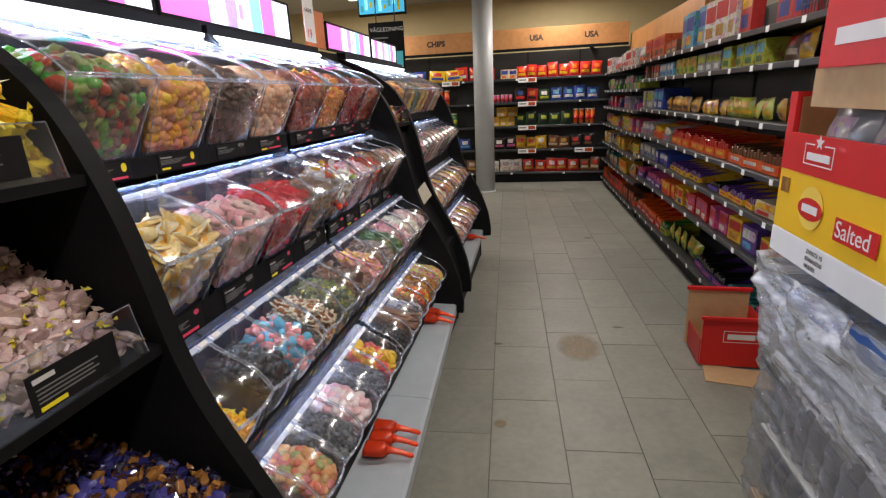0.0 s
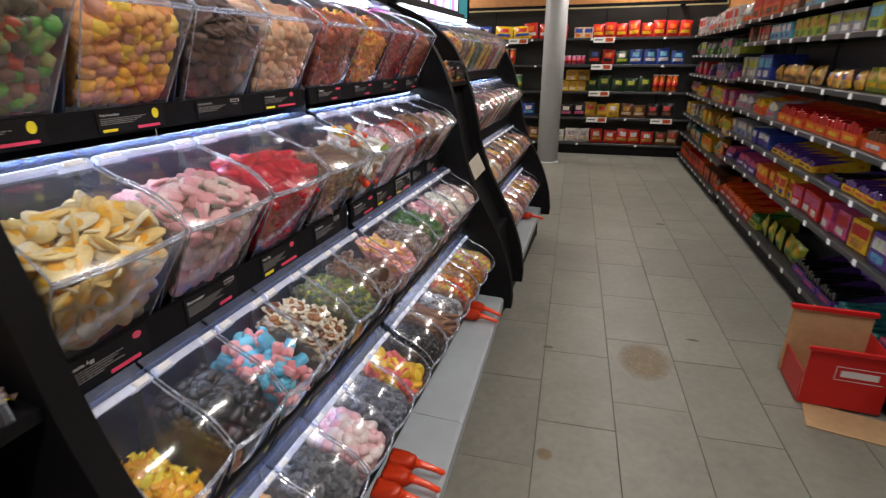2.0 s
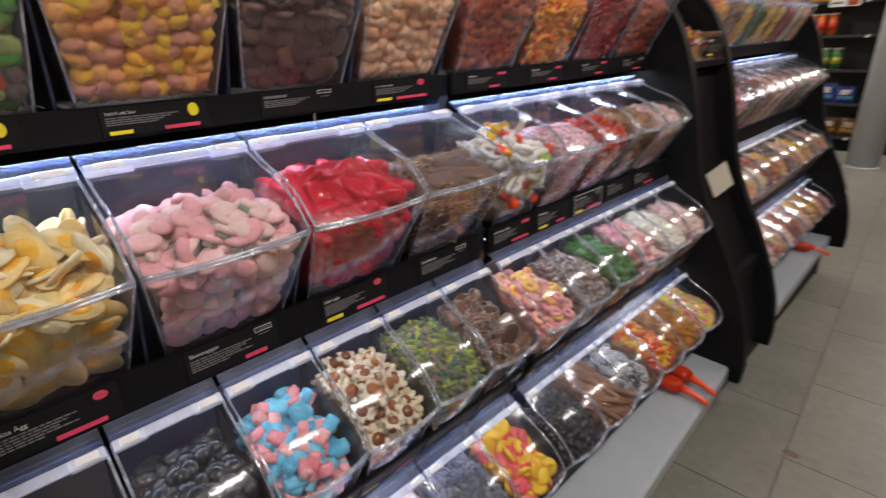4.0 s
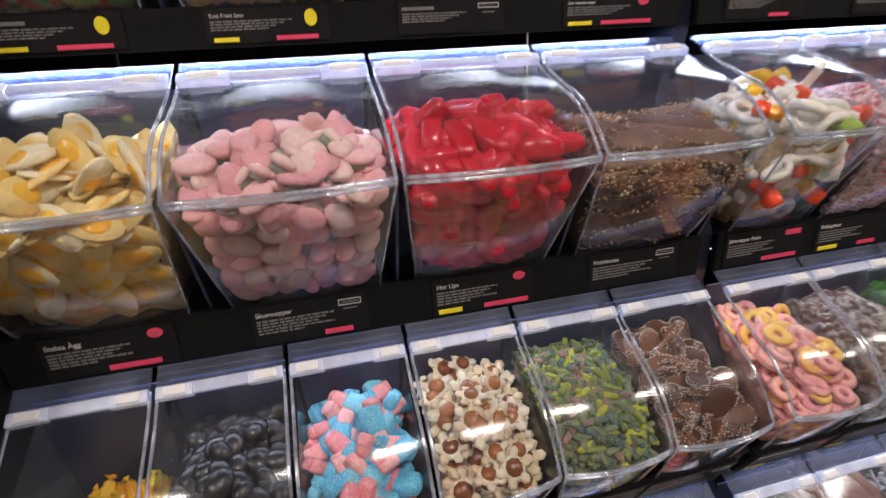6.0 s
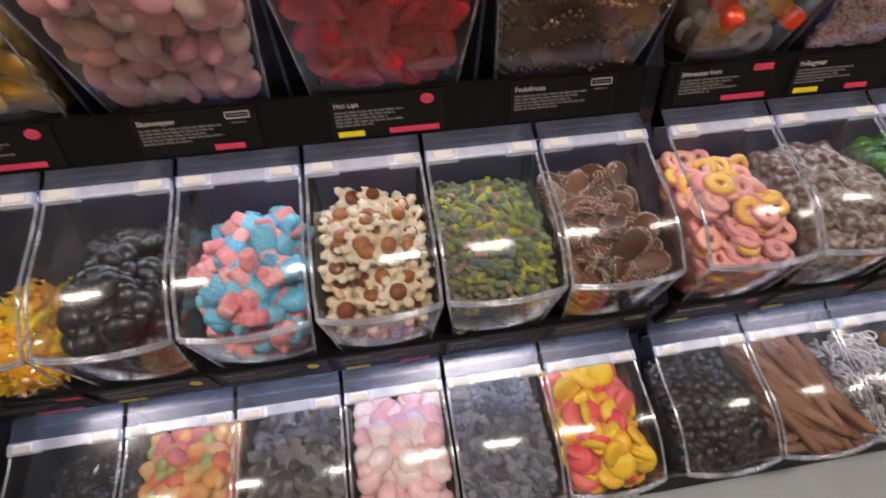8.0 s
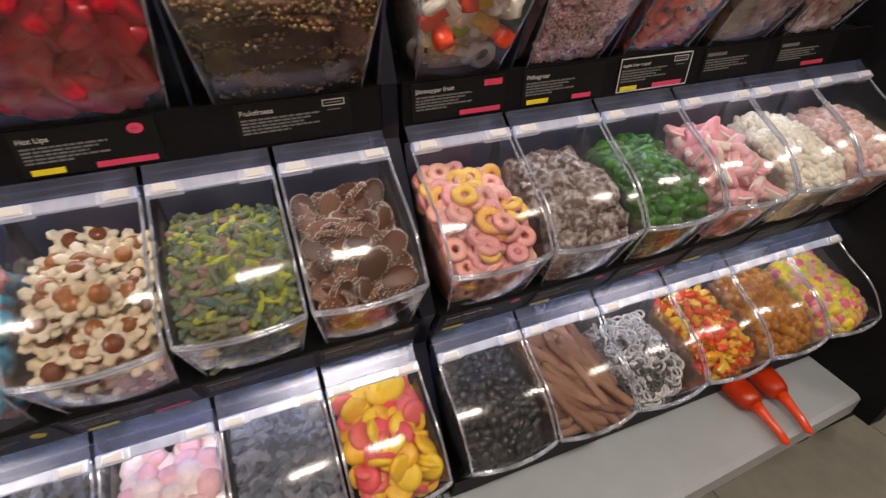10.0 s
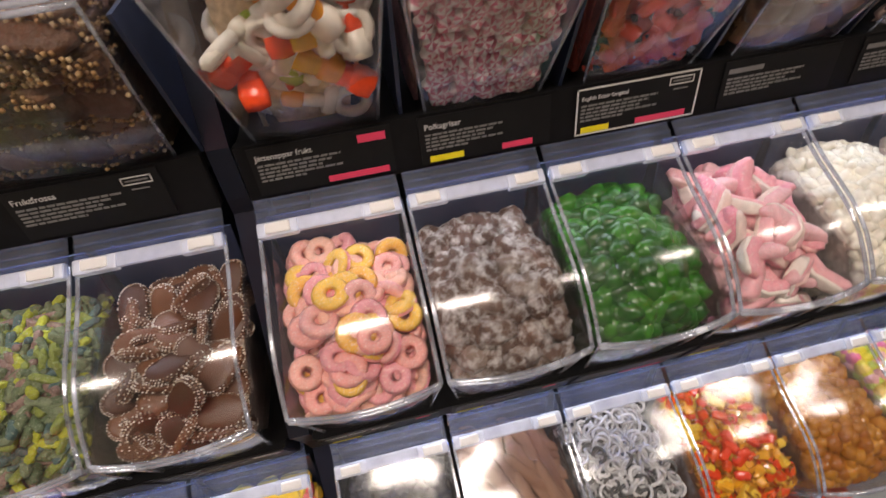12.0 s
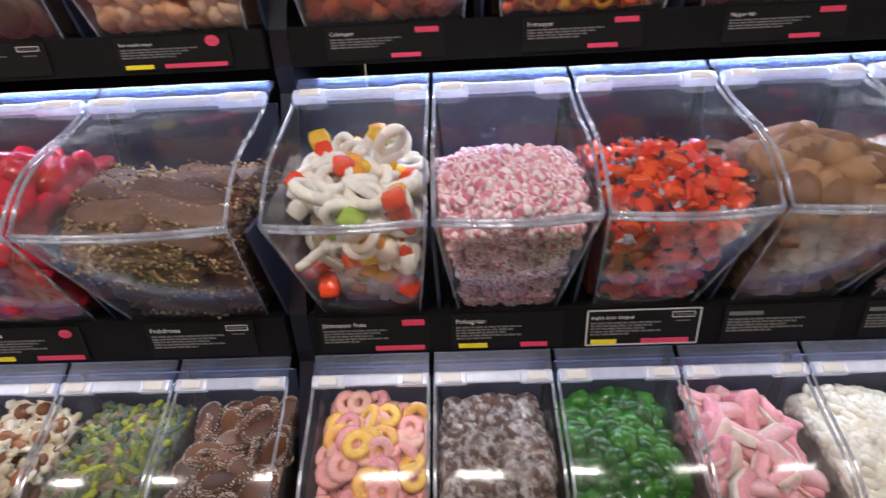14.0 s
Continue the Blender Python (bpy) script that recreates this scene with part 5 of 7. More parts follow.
def scoop(x, y, z, yaw, tilt=8):
    s = thing("candy_scoop", "bright red plastic sweets scoop lying on the grey ledge", "scoop", group="red scoops")
    s.matrix_world = pose(x, y, z, 0, tilt, yaw)
    bm = bmesh.new()
    n, rings = 14, []
    prof = [(0.0, 0.004), (0.002, 0.018), (0.010, 0.025), (0.03, 0.030), (0.075, 0.033), (0.085, 0.034)]
    for xx, r in prof:
        rings.append([bm.verts.new((-xx, r * math.cos(2 * math.pi * k / n), 0.03 + r * math.sin(2 * math.pi * k / n) * (1 if math.sin(2 * math.pi * k / n) < 0 else max(0.05, 1 - xx * 7)))) for k in range(n)])
    for a, b in zip(rings, rings[1:]):
        for k in range(n):
            bm.faces.new((a[k], a[(k + 1) % n], b[(k + 1) % n], b[k]))
    bm.faces.new(rings[0])
    bmesh.ops.solidify(bm, geom=bm.faces[:], thickness=0.0016)
    part("bowl", bm, SCOOP_RED, s, smooth=True)
    part("handle", tube_bm([(-0.004, 0, 0.03), (0.015, 0, 0.032), (0.05, 0, 0.030), (0.085, 0, 0.024), (0.092, 0, 0.023)], [0.016, 0.0115, 0.0095, 0.009, 0.004], 10), SCOOP_RED, s, smooth=True)


for x, y, z, a in ((-0.022, 1.345, 0.272, 3), (-0.02, 1.408, 0.272, 1), (-0.026, 1.47, 0.272, 4), (-0.065, 2.455, 0.264, 0), (-0.065, 2.535, 0.264, -6), (-0.06, 4.18, 0.262, 5)):
    scoop(x, y, z, a)

# ---- lit screens above the stand ----


def glow(name, c, e):
    return material(name, c, 0.3, emit=e, vary=0.03, scale=3)


G_WHITE, G_PINK, G_LILAC, G_CYAN = glow("screen_white", (0.85, 0.86, 0.92), 1.5), glow("screen_pink", (0.85, 0.16, 0.62), 1.4), glow("screen_lilac", (0.42, 0.30, 0.62), 1.2), glow("screen_cyan", (0.22, 0.72, 0.78), 1.3)
G_BLUE = glow("screen_blue", (0.04, 0.35, 0.55), 1.0)


def light_box(y0, y1, z0, z1, x, bands):
    s = thing("lit_screen", "lit advertising screen with pink and white bands above the stand", "screen", (x, y0, z0), group="lit screens")
    w, h = y1 - y0, z1 - z0
    part("casing", box_bm(-0.05, -0.004, 0, w, 0, h, 0.003), BLACK, s)
    part("bezel", box_bm(-0.006, 0.006, -0.002, w + 0.002, -0.012, 0.004, 0.002), BLACK_EDGE, s)
    part("bezel", box_bm(-0.006, 0.006, -0.002, 0.008, 0.004, h + 0.004, 0.002), BLACK_EDGE, s)
    part("bezel", box_bm(-0.006, 0.006, w - 0.008, w + 0.002, 0.004, h + 0.004, 0.002), BLACK_EDGE, s)
    part("bezel", box_bm(-0.006, 0.006, 0.008, w - 0.008, h - 0.006, h + 0.004, 0.002), BLACK_EDGE, s)
    e = 0.0
    for f, mt in bands:
        part("band", box_bm(-0.004, 0.0, 0.008 + (w - 0.016) * e, 0.008 + (w - 0.016) * f, 0.004, h - 0.006), mt, s)
        e = f
    part("bracket", box_bm(-0.045, -0.02, w * 0.3, w * 0.3 + 0.03, 1.774 - z0, 0.0), BLACK_EDGE, s)
    part("bracket", box_bm(-0.045, -0.02, w * 0.7, w * 0.7 + 0.03, 1.774 - z0, 0.0), BLACK_EDGE, s)
    for k in range(3):
        part("print", box_bm(0.0, 0.0012, w * (0.42 + 0.05 * k), w * (0.455 + 0.05 * k), h * 0.25, h * (0.85 - 0.12 * k)), G_LILAC, s)


BANDS = [(0.12, G_WHITE), (0.24, G_PINK), (0.40, G_WHITE), (0.50, G_LILAC), (0.66, G_WHITE), (0.76, G_CYAN), (0.88, G_PINK), (1.0, G_WHITE)]
BANDS2 = [(0.10, G_PINK), (0.30, G_PINK), (0.42, G_WHITE), (0.50, G_LILAC), (0.62, G_WHITE), (0.72, G_CYAN), (0.84, G_PINK), (1.0, G_WHITE)]
for y0, y1, z0, z1, b in ((0.55, 1.51, 1.785, 1.98, BANDS), (1.53, 2.46, 1.785, 1.95, BANDS2), (2.92, 3.72, 1.785, 1.93, BANDS2), (3.74, 4.42, 1.785, 1.92, BANDS)):
    light_box(y0, y1, z0, z1, -0.735, b)
ORANGE_CARD = material("orange_card", (0.62, 0.16, 0.03), 0.5)
pc = thing("poster_card", "orange and red card on the stand between the screens", "poster", (-0.72, 2.60, 1.774))
part("sheet", box_bm(-0.004, 0, 0, 0.26, 0, 0.19), ORANGE_CARD, pc)
part("stripe", box_bm(0.0, 0.001, 0.03, 0.10, 0.02, 0.17), PINK_TAG, pc)
hs = thing("price_sign", "white card price sign hanging from the ceiling", "sign", (-0.66, 2.52, 0))
part("card", box_bm(-0.003, 0, -0.045, 0.075, 1.78, 2.05), PAPER, hs)
part("price_panel", box_bm(0.0, 0.001, -0.042, 0.072, 1.785, 1.85), PAPER, hs)
RED_INK = material("red_ink", (0.7, 0.05, 0.03), 0.5)
words("price", "19", 0.06, RED_INK, Matrix.Translation((0.0015, -0.03, 1.80)) @ pose(0, 0, 0, 90, 0, 90), hs)
words("heading", "GODIS", 0.026, INK_DIM, Matrix.Translation((0.0015, -0.03, 1.92)) @ pose(0, 0, 0, 90, 0, 90), hs)
part("cord", tube_bm([(-0.001, 0.015, 2.05), (-0.001, 0.015, CEIL)], 0.0015, 5), PAPER, hs)

TEAL = glow("screen_teal", (0.05, 0.30, 0.34), 0.5)
tv = thing("hanging_screen", "flat screen with a blue picture hanging from the ceiling", "screen", (-1.15, 5.5, 2.36))
part("casing", box_bm(-0.26, 0.26, 0.0, 0.05, -0.02, 0.32, 0.006), BLACK, tv)
part("picture", box_bm(-0.245, 0.245, -0.003, 0.0, 0.0, 0.30), G_BLUE, tv)
for k in range(9):
    part("picture_patch", box_bm(-0.23 + 0.05 * k, -0.20 + 0.05 * k, -0.004, -0.003, 0.02 + 0.02 * (k * 5 % 4), 0.08 + 0.03 * (k * 3 % 5)), (TEAL, G_CYAN, YELLOW_TAG)[k % 3], tv)
part("rod", tube_bm([(0, 0.025, 0.32), (0, 0.025, CEIL - 2.36)], 0.012, 8), STRIP_GREY, tv)
sg = thing("guide_sign", "black hanging guide sign with white lettering", "sign", (-1.10, 5.42, 1.80))
part("board", box_bm(-0.19, 0.19, 0, 0.02, 0.0, 0.46, 0.004), BLACK, sg)
words("heading", "VÄGLEDNING", 0.058, INK, pose(-0.175, -0.001, 0.37, 90), sg)
part("text_line", box_bm(-0.15, 0.02, -0.0012, 0, 0.30, 0.315), INK_DIM, sg)
part("text_line", box_bm(-0.15, -0.02, -0.0012, 0, 0.26, 0.275), INK_DIM, sg)
part("picture_panel", box_bm(-0.17, 0.17, -0.0014, 0, 0.01, 0.17), TEAL, sg)
part("rod", tube_bm([(0.1, 0.01, 0.46), (0.1, 0.01, CEIL - 1.80)], 0.006, 6), STRIP_GREY, sg)
part("rod", tube_bm([(-0.1, 0.01, 0.46), (-0.1, 0.01, CEIL - 1.80)], 0.006, 6), STRIP_GREY, sg)

# ---- goods for the shelves ----
HUES = dict(red=(0.62, 0.03, 0.02), orange=(0.80, 0.16, 0.01), yellow=(0.82, 0.52, 0.02), lime=(0.42, 0.48, 0.04), green=(0.05, 0.22, 0.05), teal=(0.06, 0.30, 0.30), sky=(0.15, 0.45, 0.62),
            blue=(0.03, 0.08, 0.40), violet=(0.16, 0.07, 0.34), pink=(0.66, 0.12, 0.28), white=(0.75, 0.74, 0.70), cream=(0.68, 0.56, 0.38), brown=(0.20, 0.09, 0.04), black=(0.02, 0.02, 0.022), grey=(0.36, 0.37, 0.38),
            dark_green=(0.015, 0.06, 0.02), gold=(0.55, 0.33, 0.05))
# plain hues are dimmed to paint in shelf shade; vivid_ copies keep full colour
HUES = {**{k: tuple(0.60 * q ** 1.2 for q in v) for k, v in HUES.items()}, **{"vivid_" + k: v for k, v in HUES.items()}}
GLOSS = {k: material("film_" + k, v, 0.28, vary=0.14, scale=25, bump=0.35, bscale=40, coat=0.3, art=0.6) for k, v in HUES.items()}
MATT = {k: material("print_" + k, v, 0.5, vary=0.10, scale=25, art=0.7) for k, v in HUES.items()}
TEMPL = {}


def bag_mesh(w, h, d, c1, c2, c3):
    """A pillow bag: swollen middle, crimped ends, a printed panel."""
    nu, nv = 11, 9
    vs, fs, mi = [], [], []
    for face in (-1, 1):
        o = len(vs)
        for i in range(nu):
            a = i / (nu - 1)
            for j in range(nv):
                b = j / (nv - 1)
                sw = (max(0, math.sin(math.pi * a)) ** 0.75) * (max(0, math.sin(math.pi * b)) ** 0.7)
                pin = 1 - 0.05 * math.sin(math.pi * a) * (abs(2 * b - 1))
                wob = 0.010 * noise.noise((a * 4 + w * 50, b * 4 + h * 30, face))
                vs.append(((b - 0.5) * w * pin, face * (d / 2 * sw + 0.001) + wob * sw, a * h))
        g = grid_faces(nu, nv, o)
        fs += g if face < 0 else [q[::-1] for q in g]
        for i in range(nu - 1):
            for j in range(nv - 1):
                a = (i + 0.5) / (nu - 1)
                mi.append(2 if 0.22 < a < 0.42 and 1 <= j < nv - 2 else (1 if 0.45 < a < 0.78 and 1 < j < nv - 3 else 0))
    return vs, fs, mi


def goods(kind, size, hues):
    """A thing for the shelf, its base at the origin, front towards -y."""
    key = (kind, size, hues)
    if key in TEMPL:
        return TEMPL[key]
    w, d, h = size
    if kind == "bag":
        v, f, mi = bag_mesh(w, h, d, *hues)
        ob = mesh_ob("snack_bag", v, f, [GLOSS[c] for c in hues], None, mi, True)
        tagged(ob, f"{hues[0].replace('vivid_', 'bright ').replace('_', ' ')} printed crisp bag standing on a shelf", "bag", "bags on the shelves")
    elif kind == "tube":
        ob = thing("snack_tube", f"{hues[0].replace('vivid_', 'bright ')} cardboard snack tube standing on a shelf", "tube", group="tubes on the shelves")
        part("can", tube_bm([(0, 0, 0.004), (0, 0, h * 0.93)], w / 2, 16), GLOSS[hues[0]], ob, smooth=True)
        part("lid", tube_bm([(0, 0, h * 0.93), (0, 0, h)], w / 2 + 0.002, 16), MATT[hues[1]], ob)
        part("print", tube_bm([(0, 0, h * 0.25), (0, 0, h * 0.55)], w / 2 + 0.0012, 16), GLOSS[hues[2]], ob, smooth=True)
        part("rim", tube_bm([(0, 0, 0), (0, 0, 0.004)], w / 2 + 0.001, 16), MATT["grey"], ob)
    elif kind == "tray":
        ob = thing("display_carton", f"open {hues[0]} shelf carton filled with {hues[1]} packets", "carton", group="cartons on the shelves")
        t = 0.004
        part("floor_panel", box_bm(-w / 2, w / 2, 0, d, 0, t), MATT[hues[0]], ob)
        part("front_panel", box_bm(-w / 2, w / 2, 0, t, t, h * 0.42), MATT[hues[0]], ob)
        part("back_panel", box_bm(-w / 2, w / 2, d - t, d, t, h), MATT[hues[0]], ob)
        for sx in (-1, 1):
            part("side_panel", prism_side(sx * (w / 2 - t / 2), t, d - t, h), MATT[hues[0]], ob)
        part("logo_bar", box_bm(-w * 0.3, w * 0.3, -0.001, 0, h * 0.14, h * 0.3), MATT[hues[2]], ob)
        n = max(3, int(w / 0.035))
        for k in range(n):
            x0 = -w / 2 + t + (w - 2 * t) * k / n
            part("packet", box_bm(x0 + 0.002, x0 + (w - 2 * t) / n - 0.002, 0.012, d - 0.012, t, h * (0.70 + 0.08 * ((k * 5) % 3)), 0.004, 1), GLOSS[hues[1]], ob)
    else:
        ob = thing("boxed_goods", f"{hues[0].replace('vivid_', 'bright ')} printed carton standing on a shelf", "box", group="boxes on the shelves")
        part("carton", box_bm(-w / 2, w / 2, 0, d, 0, h, 0.002, 1), MATT[hues[0]], ob)
        part("print_panel", box_bm(-w * 0.42, w * 0.42, -0.0012, 0, h * 0.48, h * 0.86), MATT[hues[1]], ob)
        part("print_panel", box_bm(-w * 0.36, w * 0.20, -0.0012, 0, h * 0.10, h * 0.36), MATT[hues[2]], ob)
    ob.matrix_world = pose(0, 0, -50)
    TEMPL[key] = ob
    USED.discard(key)
    return ob


def prism_side(x, t, y1, h):
    bm = bmesh.new()
    a = [bm.verts.new((x - 0.002, y, z)) for y, z in ((t, t), (y1, t), (y1, h), (y1 * 0.75, h), (t, h * 0.42))]
    b = [bm.verts.new((x + 0.002, v.co.y, v.co.z)) for v in a]
    bm.faces.new(a)
    bm.faces.new(b[::-1])
    for k in range(5):
        bm.faces.new((a[k], b[k], b[(k + 1) % 5], a[(k + 1) % 5]))
    return bm


USED = set()


def stand_on(kind, size, hues, m):
    key = (kind, size, hues)
    ob = goods(*key)
    if key not in USED:
        USED.add(key)
        ob.matrix_world = m
    else:
        copy_thing(ob, m)


def gondola(name, m, length, depth, levels, top, label, tag_step=0.24, header=False):
    """Shop shelving; local x along the front, y into the depth."""
    g = thing(name, label, "shelving", group="shop shelving")
    g.matrix_world = m
    part("back_panel", box_bm(0, length, depth, depth + 0.03, 0.0, top), STEEL_BACK, g)
    part("kick_plate", box_bm(0, length, 0.05, 0.07, 0.0, levels[0] - 0.03), BLACK, g)
    part("base", box_bm(0, length, 0.07, depth, 0.0, levels[0] - 0.03), STEEL_DARK, g)
    k, n = 0, int(round(length / 0.94))
    for k in range(n + 1):
        part("upright", box_bm(max(0, length * k / n - 0.015), min(length, length * k / n + 0.015), depth - 0.02, depth, levels[0], top), STEEL_DARK, g)
    for z in levels:
        sh = part("shelf_board", box_bm(0.004, length - 0.004, 0.012, depth - 0.02, z - 0.028, z, 0.002, 1), STEEL_DARK, g)
        part("price_strip", box_bm(0.004, length - 0.004, 0.0, 0.010, z - 0.032, z - 0.002, 0.002, 1), STRIP_GREY, sh)
        q = 0.08 + 0.1 * ((z * 37) % 1)
        while q < length - 0.06:
            part("price_tag", box_bm(q, q + 0.036, -0.003, 0.0, z - 0.035, z - 0.005), PAPER, sh)
            q += tag_step * (0.75 + 0.5 * ((q * 13.7) % 1))
    return g


# crisps wall at the far end
FY = 8.78
WOOD = material("wood_board", (0.44, 0.20, 0.065), 0.45, vary=0.22, scale=14, bump=0.08)
FAR_L = [0.18, 0.575, 0.965, 1.352, 1.73]
gondola("crisps_shelving", pose(-2.3, FY, 0), 4.30, 0.45, FAR_L, 2.16, "black steel shelving full of crisp bags along the end wall", 0.9)
hd = thing("shelf_header", "oiled wooden header board with dark lettering above the crisps shelving", "sign", (-2.6, FY + 0.02, 2.15))
part("board", box_bm(0, 4.45, 0, 0.04, 0.04, 0.34, 0.003), WOOD, hd)
part("under_rail", box_bm(0, 4.45, 0.01, 0.05, 0.0, 0.04), BLACK, hd)
part("support", box_bm(0.3, 0.36, 0.05, 0.43, 0.01, 0.06), BLACK, hd)
part("support", box_bm(3.9, 3.96, 0.05, 0.43, 0.01, 0.06), BLACK, hd)
DARK_INK = material("dark_ink", (0.04, 0.02, 0.012), 0.6)
for tx, wd in ((-1.23, "CHIPS"), (-0.45, "USA"), (0.42, "USA"), (1.28, "USA")):
    words("lettering", wd, 0.115, DARK_INK, pose(tx + 2.6, -0.001, 0.15, 90), hd, "CENTER", 0.006)
B = "bag"
rows = {
    4: [(-1.75, 0.2, B, ("blue", "white", "yellow"), 2), (-1.25, 0.3, B, ("yellow", "red", "blue"), 2), (-0.82, 0.22, B, ("red", "orange", "white"), 3), (-0.1, 0.14, "box", ("cream", "blue", "orange"), 2), (0.18, 0.17, B, ("red", "orange", "yellow"), 8)],
    3: [(-1.3, 0.1, "tube", ("orange", "white", "red"), 3), (-0.28, 0.07, "tube", ("pink", "white", "red"), 5), (0.16, 0.19, B, ("black", "blue", "red"), 1), (0.36, 0.19, B, ("red", "orange", "black"), 1), (0.56, 0.19, B, ("dark_green", "white", "lime"), 1), (0.76, 0.19, B, ("blue", "sky", "white"), 4)],
    2: [(-1.1, 0.12, "tube", ("green", "white", "lime"), 2), (-0.25, 0.13, "box", ("yellow", "gold", "white"), 3), (0.16, 0.19, B, ("dark_green", "lime", "black"), 5), (1.08, 0.09, "tube", ("orange", "white", "red"), 4)],
    1: [(-1.0, 0.2, B, ("blue", "white", "sky"), 2), (-0.2, 0.2, B, ("black", "white", "pink"), 2), (0.16, 0.19, B, ("gold", "red", "yellow"), 2), (0.52, 0.19, B, ("yellow", "white", "gold"), 1), (0.71, 0.19, B, ("brown", "gold", "cream"), 2), (1.1, 0.19, B, ("black", "red", "brown"), 2)],
    0: [(-0.9, 0.2, B, ("brown", "cream", "gold"), 2), (-0.3, 0.2, B, ("white", "grey", "cream"), 3), (0.3, 0.19, B, ("red", "white", "gold"), 5), (1.25, 0.16, B, ("brown", "red", "cream"), 2)],
}
for lv, runs in rows.items():
    for x, step, kind, hues, n in runs:
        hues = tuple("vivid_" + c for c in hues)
        for k in range(n):
            hh = {"bag": round(0.21 * pick.choice((0.9, 1.0, 1.07)), 3), "tube": 0.24, "box": 0.15}[kind]
            if kind == "tube" and step < 0.08:
                hh = 0.13
            sz = {"bag": (round(step * 0.98, 3), 0.07, hh), "tube": (round(step * 0.85, 3), 0, hh), "box": (round(step * 0.95, 3), 0.16, hh)}[kind]
            m = pose(x + step * k + pick.uniform(-0.008, 0.008), FY + 0.09 + pick.uniform(0, 0.03), FAR_L[lv] + 0.003, pick.uniform(-9, 2) if kind == "bag" else 0, pick.uniform(-4, 4) if kind == "bag" else 0, pick.uniform(-14, 14))
            stand_on(kind, sz, hues, m)
for k, (x, z) in enumerate(((-0.15, 0.968), (0.03, 0.968), (0.03, 1.12))):
    stand_on("box", (0.17, 0.15, 0.15), ("yellow", "gold", "white"), pose(x, FY + 0.06, z + (0.155 if k < 2 else 0.0) + 0.003))
for lv, x in ((4, 0.28), (3, 0.28), (2, 0.28), (1, 0.28), (1, 1.22), (4, -1.0)):
    o = thing("shelf_talker", "white and orange price card clipped to a shelf edge", "price card", (x, FY - 0.005, FAR_L[lv] - 0.07), group="shelf cards")
    part("card", box_bm(-0.15, 0.15, -0.003, 0, 0, 0.075), PAPER, o)
    part("price_patch", box_bm(0.02, 0.13, -0.0042, -0.003, 0.01, 0.065), MATT["orange"], o)
    part("print", box_bm(-0.13, -0.02, -0.0042, -0.003, 0.03, 0.05), INK_DIM, o)

# long shelving along the right of the aisle
GX, GY, GYAW = 1.672, 2.42, 1.6
GL = [0.155, 0.53, 0.775, 1.005, 1.275, 1.575, 1.765]
G1 = pose(GX, GY, 0, 0, 0, GYAW) @ pose(0, 3.62, 0, 0, 0, -90)
gondola("sweets_shelving", G1, 3.62, 0.45, GL, 2.0, "dark steel shelving packed with boxed sweets along the aisle", 0.30)
G2 = pose(GX, GY, 0, 0, 0, GYAW) @ pose(0, 6.30, 0, 0, 0, -90)
GL2 = [0.12, 0.42, 0.70, 0.98, 1.24, 1.48, 1.74]
gondola("snack_shelving", G2, 2.62, 0.45, GL2, 2.0, "dark steel shelving packed with small goods near the end wall", 0.30)
